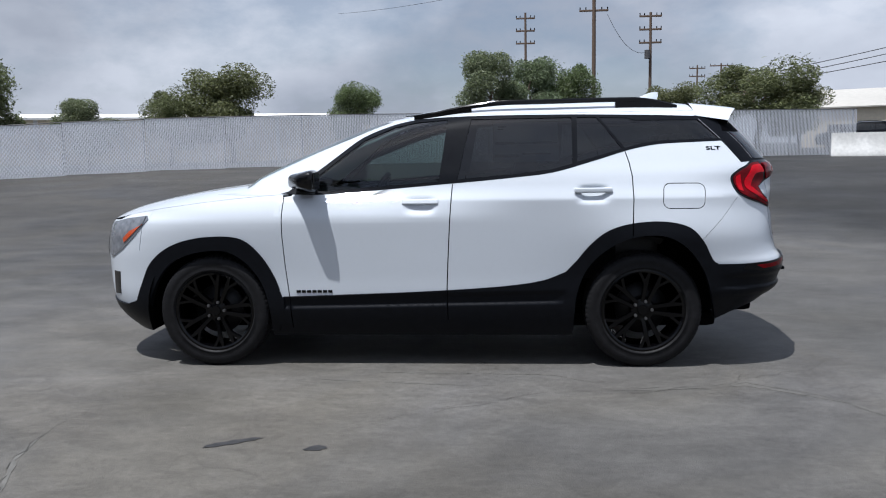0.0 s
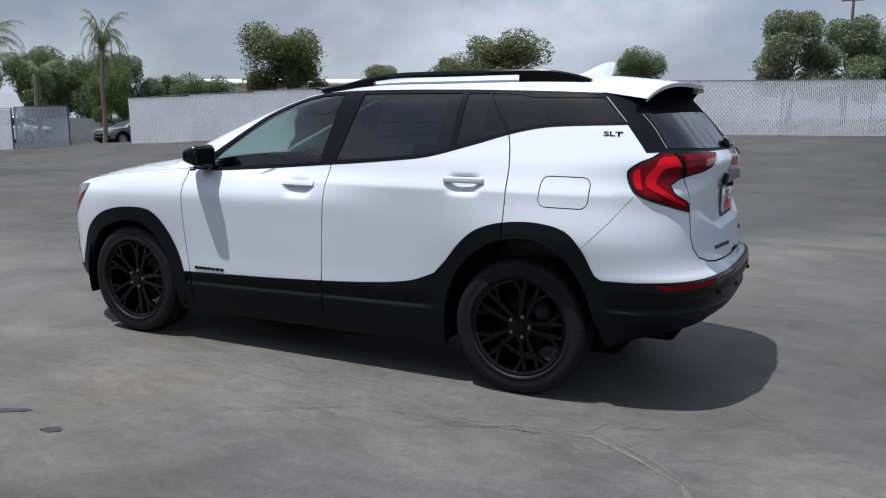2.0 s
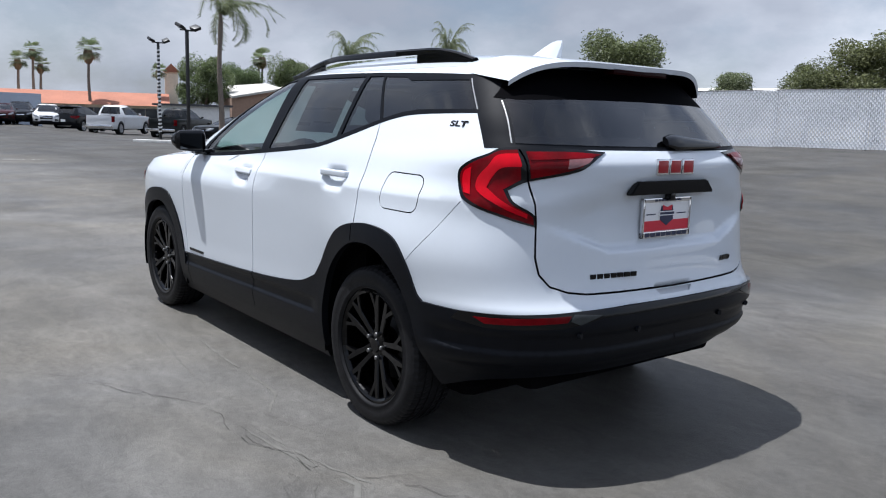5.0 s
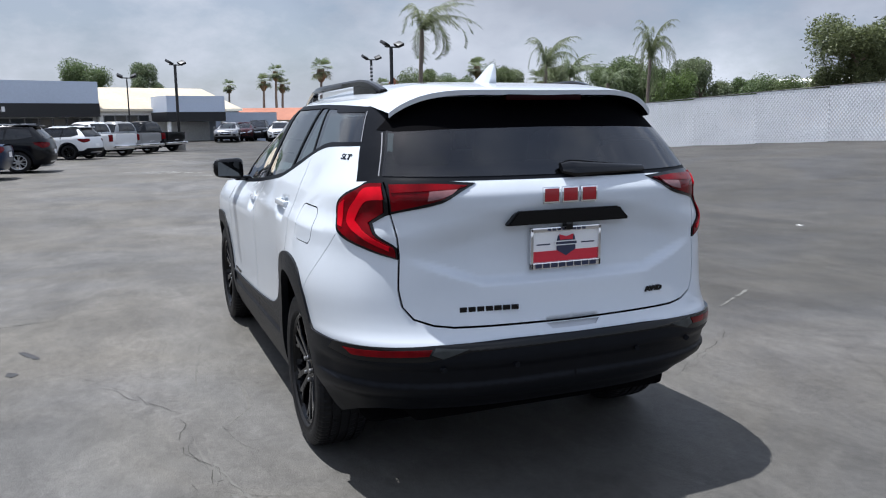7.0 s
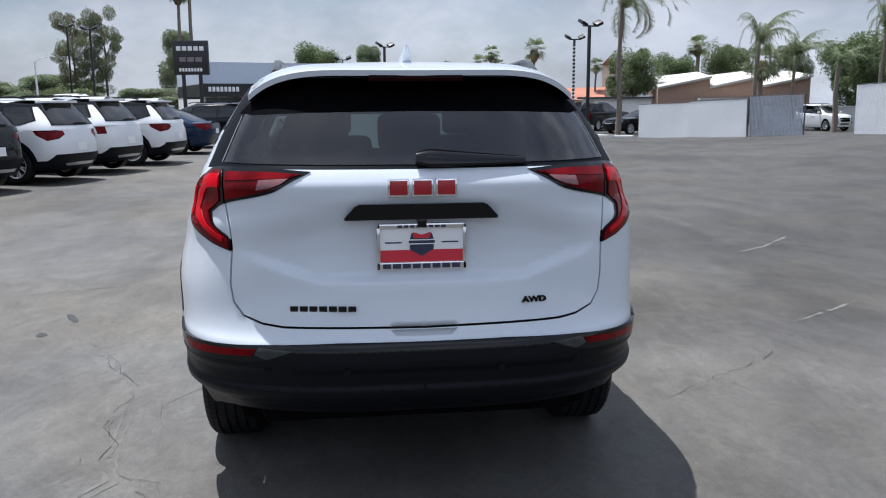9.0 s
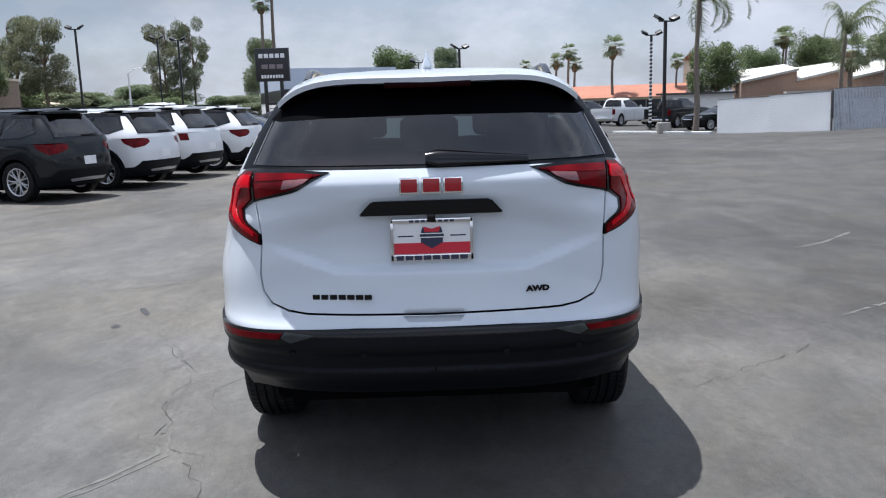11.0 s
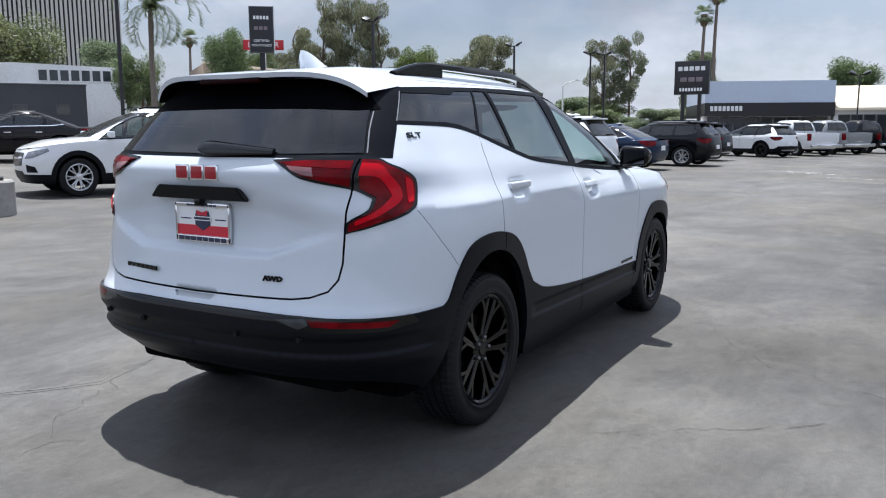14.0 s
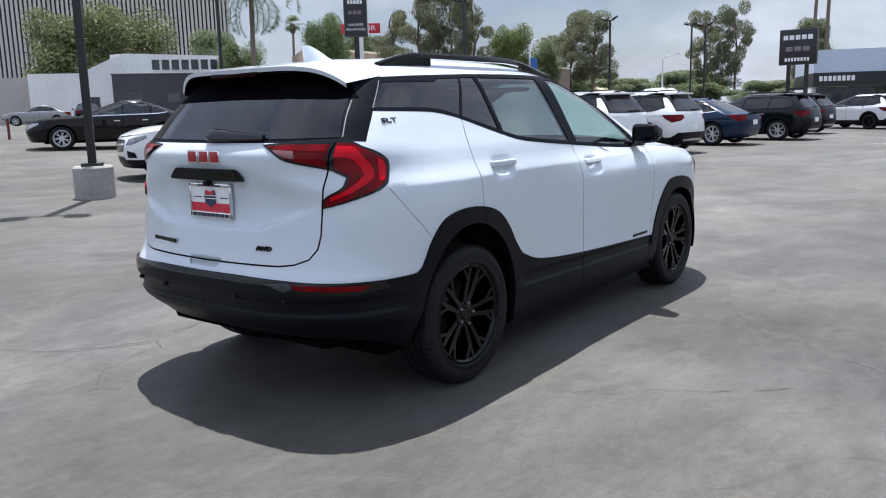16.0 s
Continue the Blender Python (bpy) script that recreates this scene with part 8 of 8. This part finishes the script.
# ---- trees ----
def leaf_material(name, col, var):
    m = bpy.data.materials.new(name)
    m.use_nodes = True
    n, l = m.node_tree.nodes, m.node_tree.links
    b = n["Principled BSDF"]
    b.inputs["Roughness"].default_value = 0.55
    gi, oi, hs = n.new("ShaderNodeNewGeometry"), n.new("ShaderNodeObjectInfo"), n.new("ShaderNodeHueSaturation")
    mr, mh = n.new("ShaderNodeMapRange"), n.new("ShaderNodeMapRange")
    mr.inputs[3].default_value, mr.inputs[4].default_value = 1 - var, 1 + var
    mh.inputs[3].default_value, mh.inputs[4].default_value = 0.485, 0.515
    l.new(gi.outputs["Random Per Island"], mr.inputs[0]), l.new(oi.outputs["Random"], mh.inputs[0])
    hs.inputs["Color"].default_value = (*col, 1)
    l.new(mr.outputs[0], hs.inputs["Value"]), l.new(mh.outputs[0], hs.inputs["Hue"])
    l.new(hs.outputs[0], b.inputs["Base Color"])
    tl, mx = n.new("ShaderNodeBsdfTranslucent"), n.new("ShaderNodeMixShader")
    l.new(hs.outputs[0], tl.inputs[0])
    mx.inputs[0].default_value = 0.35
    l.new(b.outputs[0], mx.inputs[1]), l.new(tl.outputs[0], mx.inputs[2])
    l.new(mx.outputs[0], n["Material Output"].inputs[0])
    return m


BARK = material("grey_brown_bark", (0.16, 0.12, 0.09), 0.95, var=0.3, scale=9, bump=0.5, bump_scale=25)
BARKP = material("palm_trunk", (0.17, 0.14, 0.115), 0.95, var=0.25, scale=14, bump=0.5, bump_scale=30)
LEAFS = {"round": leaf_material("olive_leaf", (0.125, 0.143, 0.060), 0.55), "dense": leaf_material("deep_green_leaf", (0.118, 0.155, 0.062), 0.6), "airy": leaf_material("grey_green_leaf", (0.155, 0.19, 0.10), 0.5), "euc": leaf_material("eucalyptus_leaf", (0.155, 0.17, 0.095), 0.55), "light": leaf_material("yellow_green_leaf", (0.125, 0.165, 0.045), 0.7)}
FROND = leaf_material("palm_frond", (0.13, 0.16, 0.075), 0.45)
DRYF = leaf_material("dry_frond", (0.20, 0.15, 0.09), 0.3)


def crown_mesh(kind, seed, leaves, size):
    """Leaf clumps over uneven lobes in a crown of unit width and height."""
    rng = np.random.default_rng(seed)
    lobes = []
    if kind == "euc":
        for k in range(24):
            z = 0.10 + 0.88 * (k + rng.random()) / 24
            a, r = rng.random() * 6.28, (0.10 + 0.30 * rng.random()) * (1.15 - 0.6 * abs(z - 0.45))
            lobes.append((r * math.cos(a), r * math.sin(a), z, 0.11 + 0.09 * rng.random(), 0.055 + 0.045 * rng.random()))
    elif kind == "airy":
        for k in range(15):
            a, z = rng.random() * 6.28, 0.15 + 0.8 * rng.random()
            r = 0.36 * math.sqrt(max(0.05, 1 - (2 * z - 1) ** 2)) * rng.random() ** 0.4
            lobes.append((r * math.cos(a), r * math.sin(a), z, 0.16 + 0.07 * rng.random(), 0.13 + 0.05 * rng.random()))
    else:
        for k in range(26):
            a, z = rng.random() * 6.28, 0.08 + 0.78 * rng.random()
            r = 0.40 * math.sqrt(max(0.05, 1 - (1.5 * z - 0.62) ** 2)) * rng.random() ** 0.4
            big = 0.10 + 0.13 * rng.random()
            lobes.append((r * math.cos(a), r * math.sin(a), z, big, big * (0.8 + 0.4 * rng.random())))
    lobes = np.array(lobes)
    pick = rng.integers(0, len(lobes), leaves)
    d = rng.normal(size=(leaves, 3))
    d /= np.linalg.norm(d, axis=1)[:, None]
    rad = 1 - 0.55 * rng.random(leaves) ** 1.8
    rad += (rng.random(leaves) < 0.10) * rng.random(leaves) * 0.35
    c = lobes[pick, :3] + d * rad[:, None] * lobes[pick][:, [3, 3, 4]]
    c[:, 2] = np.clip(c[:, 2], 0.0, 1.08)
    u = rng.normal(size=(leaves, 3)) + d * 0.2
    u /= np.linalg.norm(u, axis=1)[:, None]
    w = np.cross(u, rng.normal(size=(leaves, 3)))
    w /= np.linalg.norm(w, axis=1)[:, None]
    if kind == "euc":
        u[:, 2] -= 0.5
    s = size * (0.6 + 0.8 * rng.random(leaves))[:, None]
    V = np.stack([c - u * s, c + u * s * 0.2 + w * s * 0.55, c + u * s - w * s * 0.25], 1).reshape(-1, 3)
    me = bpy.data.meshes.new("crown")
    me.from_pydata(V.tolist(), [], np.arange(leaves * 3).reshape(-1, 3).tolist())
    me.materials.append(LEAFS[kind])
    return me


def trunk_mesh(kind, seed):
    rng = random.Random(seed)
    bm = bmesh.new()
    tall = 0.85 if kind == "euc" else 0.55
    spine = [(0.02 * rng.uniform(-1, 1) * k, 0.02 * rng.uniform(-1, 1) * k, tall * k / 5 - 0.25 * (1 - k / 5)) for k in range(6)]
    add_tube(bm, spine, [0.045, 0.038, 0.033, 0.028, 0.022, 0.014], 8)
    for k in range(7):
        b = spine[2 + k % 4]
        a = rng.uniform(0, 6.28)
        e = (b[0] + 0.24 * math.cos(a), b[1] + 0.24 * math.sin(a), b[2] + rng.uniform(0.08, 0.20))
        add_tube(bm, [b, tuple((p + q) / 2 + 0.02 for p, q in zip(b, e)), e], [0.018, 0.012, 0.006], 6)
    me = bpy.data.meshes.new("trunk")
    bm.to_mesh(me)
    bm.free()
    me.polygons.foreach_set("use_smooth", [True] * len(me.polygons))
    me.materials.append(BARK)
    return me


CROWNS = {(k, i): (crown_mesh(k, 10 * i + len(k), 30000 if k != "euc" else 21000, 0.0165 if k != "euc" else 0.0145), trunk_mesh(k, i + 3)) for k in ("round", "dense", "airy", "euc", "light") for i in range(2 if k in ("round", "dense", "euc") else 1)}
TREE_LABEL = {"round": "bushy olive-green tree with a rounded uneven crown", "dense": "dense dark green broadleaf tree", "airy": "open grey-green tree with gaps in its crown", "euc": "tall drooping eucalyptus with pale trunks", "light": "bright yellow-green broadleaf tree"}


def tree(kind, x, y, top_z, wide, var=0, bottom=None):
    z = lift(x, y)
    ground_h = top_z - z
    low = ground_h * (0.22 if bottom is None else bottom)
    t = thing("tree", TREE_LABEL[kind], "tree", "trees round the lot", Matrix.Translation((x, y, z)))
    cr, tr = CROWNS[(kind, var if (kind, var) in CROWNS else 0)]
    spin = Matrix.Rotation((x * 1.7 + y * 2.3) % 6.28, 4, "Z")
    o = new("crown", cr)
    o.parent, o.matrix_basis = t, Matrix.Translation((0, 0, low)) @ Matrix.Diagonal((wide, wide, ground_h - low, 1)) @ spin
    o = new("trunk", tr)
    o.parent, o.matrix_basis = t, Matrix.Translation((0, 0, low)) @ Matrix.Diagonal((wide * 0.75, wide * 0.75, ground_h - low if kind == "euc" else max((ground_h - low) * 0.9, low * 4.2), 1)) @ spin


for row in (("round", -28.8, 36.6, 7.0, 6.2, 0), ("airy", -28.5, 48.7, 4.9, 4.6), ("round", -19.0, 40.2, 5.1, 3.8, 1), ("round", -15.7, 41.4, 6.3, 5.9, 0), ("dense", -9.0, 47.0, 5.6, 4.1, 0), ("airy", -0.6, 50.1, 7.4, 5.2), ("airy", 2.3, 52.0, 7.2, 4.8), ("dense", 4.9, 54.0, 7.3, 4.6, 1), ("round", 14.3, 40.1, 5.8, 6.6, 1), ("round", 12.0, 50.9, 5.4, 4.4, 0), ("round", 17.0, 41.5, 4.6, 4.0, 0)):
    tree(*row)
for row in (("dense", -48.4, 33.9, 6.1, 5.2, 0), ("dense", -46.4, 35.9, 5.5, 4.1, 1), ("light", -40.6, 33.4, 4.6, 3.4, 0, 0.1), ("airy", -43.2, 37.9, 5.3, 4.0), ("dense", -42.8, 41.8, 4.5, 3.8, 1), ("dense", -40.9, 43.8, 4.3, 3.6, 0), ("airy", -49.9, 41.8, 5.9, 4.2), ("dense", -53.0, 37.7, 6.0, 5.0, 0), ("dense", -49.9, 49.5, 4.8, 6.5, 1), ("dense", -65.6, 24.6, 6.3, 5.0, 1), ("dense", -73.5, 31.7, 6.3, 5.0, 0), ("dense", -71.9, 35.4, 7.2, 4.4, 1), ("airy", -76.0, 38.5, 6.6, 5.5), ("airy", -74.0, 43.0, 6.8, 5.5)):
    tree(*row)
for row in (("euc", -85.5, -29.1, 11.0, 4.6, 0), ("euc", -86.3, -26.2, 11.6, 4.2, 1), ("airy", -80.5, -23.0, 3.1, 5.0, 0, 0.02), ("dense", -82.0, -28.5, 3.4, 6.0, 1, 0.02), ("airy", -81.0, -19.0, 3.1, 7.5, 0, 0.02), ("dense", -104.9, -4.6, 9.4, 7.4, 0), ("airy", -104.9, 2.2, 8.7, 5.0), ("euc", -44.1, -36.2, 10.6, 4.2, 1), ("euc", -45.4, -34.2, 10.8, 3.8, 0), ("euc", -44.8, -31.8, 10.2, 3.6, 1), ("light", -54.6, -35.0, 8.1, 4.4, 0), ("dense", -64.6, -37.6, 7.6, 4.0, 1), ("euc", -70.8, -38.0, 10.6, 5.8, 0), ("euc", -69.5, -34.8, 10.2, 5.4, 1), ("euc", -48.9, -43.1, 9.5, 4.0, 0), ("light", -50.0, -32.5, 3.6, 4.4, 0, 0.05)):
    tree(*row)
for row in (("round", -36.4, -70.5, 11.4, 11.0, 0, 0.14), ("round", -41.2, -70.0, 11.9, 11.0, 1, 0.14), ("dense", -33.2, -43.4, 6.4, 3.6, 1), ("dense", -47.9, -50.4, 9.9, 4.8, 0), ("dense", -53.5, -52.0, 9.0, 5.0, 1), ("airy", -40.0, -56.0, 8.0, 6.0), ("airy", -93.0, -20.0, 9.5, 5.0)):
    tree(*row)

for k in range(11):
    a = radians(197.5 + 1.55 * k)
    tree("airy" if k % 3 else "dense", 5.3 + (96 + 5 * (k % 2)) * math.cos(a), 0.2 + (96 + 5 * (k % 2)) * math.sin(a), 4.0 + 0.7 * (k * 7 % 4) / 3, 7.5, k % 2, 0.04)


def feather_mesh(seed, fronds=30, long=2.9):
    """Arching pinnate fronds with narrow hanging leaflets, swept by the wind."""
    rng = random.Random(seed)
    bm = bmesh.new()
    for k in range(fronds):
        a = 6.283 * k / fronds * 1.62 + rng.uniform(-0.2, 0.2)
        d = Vector((0.80 * math.cos(a), 0.80 * math.sin(a) + 0.40, 0))
        side = Vector((-d.y, d.x, 0)).normalized()
        old = k % 4 == 0
        p, sl = Vector((0, 0, 0)), rng.uniform(0.1, 0.7) if old else rng.uniform(0.95, 1.54) - 0.15 * math.sin(a)
        droop = rng.uniform(0.075, 0.10) if old else rng.uniform(0.045, 0.098)
        reach_out = long * (0.8 if old else 1.0)
        for j in range(34):
            q = p + (d * math.cos(sl) + Vector((0, 0, math.sin(sl)))) * (reach_out / 34)
            mid = p.lerp(q, 0.62)
            reach = 0.25 + 0.75 * math.sin(math.pi * min(0.93, 0.12 + j / 38))
            for s in (-1, 1):
                tip = q + side * s * rng.uniform(0.14, 0.44) * reach + d * 0.16 - Vector((0, 0, rng.uniform(0.06, 0.34) * reach))
                bm.faces.new([bm.verts.new(v) for v in (p, mid, tip)])
            bm.faces.new([bm.verts.new(v) for v in (p - side * 0.014, p + side * 0.014, q + side * 0.011, q - side * 0.011)])
            p, sl = q, sl - droop
    me = bpy.data.meshes.new("fronds")
    bm.to_mesh(me)
    bm.free()
    me.materials.append(FROND)
    return me


def fan_mesh(seed, n=34, long=0.62):
    rng = random.Random(seed)
    bm = bmesh.new()
    for k in range(n):
        a, e = rng.uniform(0, 6.283), rng.uniform(-0.9, 1.3)
        d = Vector((math.cos(a) * math.cos(e), math.sin(a) * math.cos(e), math.sin(e)))
        side = Vector((-math.sin(a), math.cos(a), 0))
        c = d * rng.uniform(0.35, 0.6)
        hub = bm.verts.new(c)
        for j in range(-4, 5):
            b = j * 0.30
            t1 = c + (d * math.cos(b) + side * math.sin(b)) * long - Vector((0, 0, 0.12))
            t0 = c + (d * math.cos(b - 0.10) + side * math.sin(b - 0.10)) * long * 0.6
            t2 = c + (d * math.cos(b + 0.10) + side * math.sin(b + 0.10)) * long * 0.6
            bm.faces.new((hub, bm.verts.new(t0), bm.verts.new(t1), bm.verts.new(t2)))
    me = bpy.data.meshes.new("fan_leaves")
    bm.to_mesh(me)
    bm.free()
    me.materials.append(FROND)
    return me


FEATHERS = [feather_mesh(3), feather_mesh(8, 26)]
FANS = [fan_mesh(4), fan_mesh(6)]


def palm(x, y, crown_z, kind, scale=1.0, r=0.16, var=0, tall=1.0):
    z = lift(x, y)
    h = crown_z - z
    p = thing("palm_tree", "tall queen palm with arching feather fronds" if kind == "feather" else "slender fan palm with a small round crown", "palm tree", "palm trees", Matrix.Translation((x, y, z)))
    bend = 0.12 * math.sin(x)
    part("trunk", tube_bm([(bend * math.sin(k / 8 * 2), 0.05 * math.sin(k), h * k / 8 - 0.05 * (k == 0)) for k in range(9)], [r * (1.15 if k == 0 else 1 - 0.05 * k) * (1.25 if kind == "feather" and k == 7 else 1) for k in range(9)], 10), BARKP, p)
    o = new("fronds", (FEATHERS if kind == "feather" else FANS)[var % 2])
    o.parent, o.matrix_basis = p, Matrix.Translation((bend * math.sin(2), 0.05 * math.sin(8), h)) @ Matrix.Diagonal((scale, scale, scale * tall, 1)) @ Matrix.Rotation(x if kind == "fan" else 0.5 * math.sin(x), 4, "Z")
    if kind == "fan":
        part("dry_skirt", tube_bm([(bend * math.sin(2), 0, h - 0.9 * scale), (bend * math.sin(2), 0, h - 0.5 * scale), (bend * math.sin(2), 0, h + 0.1)], [r * 1.2, 0.38 * scale, 0.25 * scale], 9), DRYF, p)


for row in ((-29.5, 23.3, 4.45, "feather", 0.62, 0.11, 0, 2.0), (-40.6, 28.2, 3.75, "feather", 0.72, 0.17, 1), (-31.0, 11.75, 5.7, "feather", 0.98, 0.14, 1), (-29.85, 17.6, 4.05, "feather", 0.72, 0.11, 1, 1.45), (-46.6, 28.9, 4.5, "feather", 1.0, 0.13), (-27.3, -35.3, 8.0, "feather", 1.5, 0.2)):
    palm(*row)
for row in ((-46.1, 26.4, 4.0, "fan", 1.3, 0.2, 1), (-85.4, 20.0, 7.3, "fan", 1.5, 0.19), (-75.0, 34.4, 7.1, "fan", 1.25, 0.15, 1), (-98.6, 15.8, 6.6, "fan", 1.2, 0.2), (-98.3, 17.3, 7.8, "fan", 1.2, 0.2, 1), (-99.0, 18.2, 6.2, "fan", 1.1, 0.2), (-124.0, 14.8, 7.2, "fan", 1.2, 0.2, 1), (-95.3, 43.5, 8.3, "fan", 1.1, 0.2), (-85.0, 27.0, 5.6, "fan", 1.0, 0.15), (-88.0, -18.7, 13.4, "fan", 1.3, 0.25), (-88.6, -17.6, 15.6, "fan", 1.2, 0.25, 1), (-76.5, -85.8, 13.6, "fan", 1.4, 0.25), (-82.0, -88.0, 9.5, "fan", 1.3, 0.25, 1)):
    palm(*row)


# ---- kerb, street poles ----
kerb = thing("kerb", "pale worn concrete kerb by the lamp post and palm", "kerb")
bm = box_bm((0, -0.12, -0.05), (5.2, 0.12, 0.13), 0.02)
bm.transform(Matrix.Translation((-33.6, 8.7, lift(-31.5, 10.4))) @ Matrix.Rotation(math.atan2(3.3, 4.1), 4, "Z"))
part("kerb_stone", bm, CONC, kerb)


def street_pole(x, y, h, arm, banner):
    """A tall grey street light with one arm, and a banner where there is one."""
    z = lift(x, y)
    p = thing("street_light", "tall grey street light with a curved arm" + (" and a blue banner" if banner else ""), "street light", "street lights beyond the lot", Matrix.Translation((x, y, z)))
    part("pole", tube_bm([(0, 0, 0), (0, 0, h)], [0.11, 0.06], 8), STUCCO, p)
    part("arm", tube_bm([(0, 0, h - 0.1), (0.3 * arm[0], 0.3 * arm[1], h + 0.25), (arm[0], arm[1], h + 0.4)], 0.04, 6), STUCCO, p)
    part("lamp_head", box_bm((arm[0] - 0.25, arm[1] - 0.12, h + 0.33), (arm[0] + 0.25, arm[1] + 0.12, h + 0.45), 0.03), STUCCO, p)
    if banner:
        part("banner", box_bm((0.06, 0.10, h - 2.0), (0.09, 0.66, h - 1.0), 0.0), material("blue_banner_cloth", (0.05, 0.14, 0.42), 0.7, var=0.1), p)


street_pole(-47.3, -28.5, 5.0, (0.3, 1.4), True)
street_pole(-65.05, -25.7, 4.2, (0.3, 1.5), False)
for x, y in ((-9.0, -26.8),):
    b = thing("bollard", "thin dark red steel bollard at the lot's edge", "bollard", "", Matrix.Translation((x, y, lift(x, y))))
    part("tube", tube_bm([(0, 0, -0.05), (0, 0, 0.7)], 0.05, 8), material("dark_red_paint", (0.12, 0.02, 0.02), 0.6, var=0.1), b)
    part("cap", revolve_bm([(0.0, 0.0), (0.055, 0.0), (0.05, 0.03), (0.0, 0.04)], 10, closed=False), BLACKM, b).matrix_basis = Matrix.Translation((0, 0, 0.7)) @ Matrix.Rotation(radians(90), 4, "X")
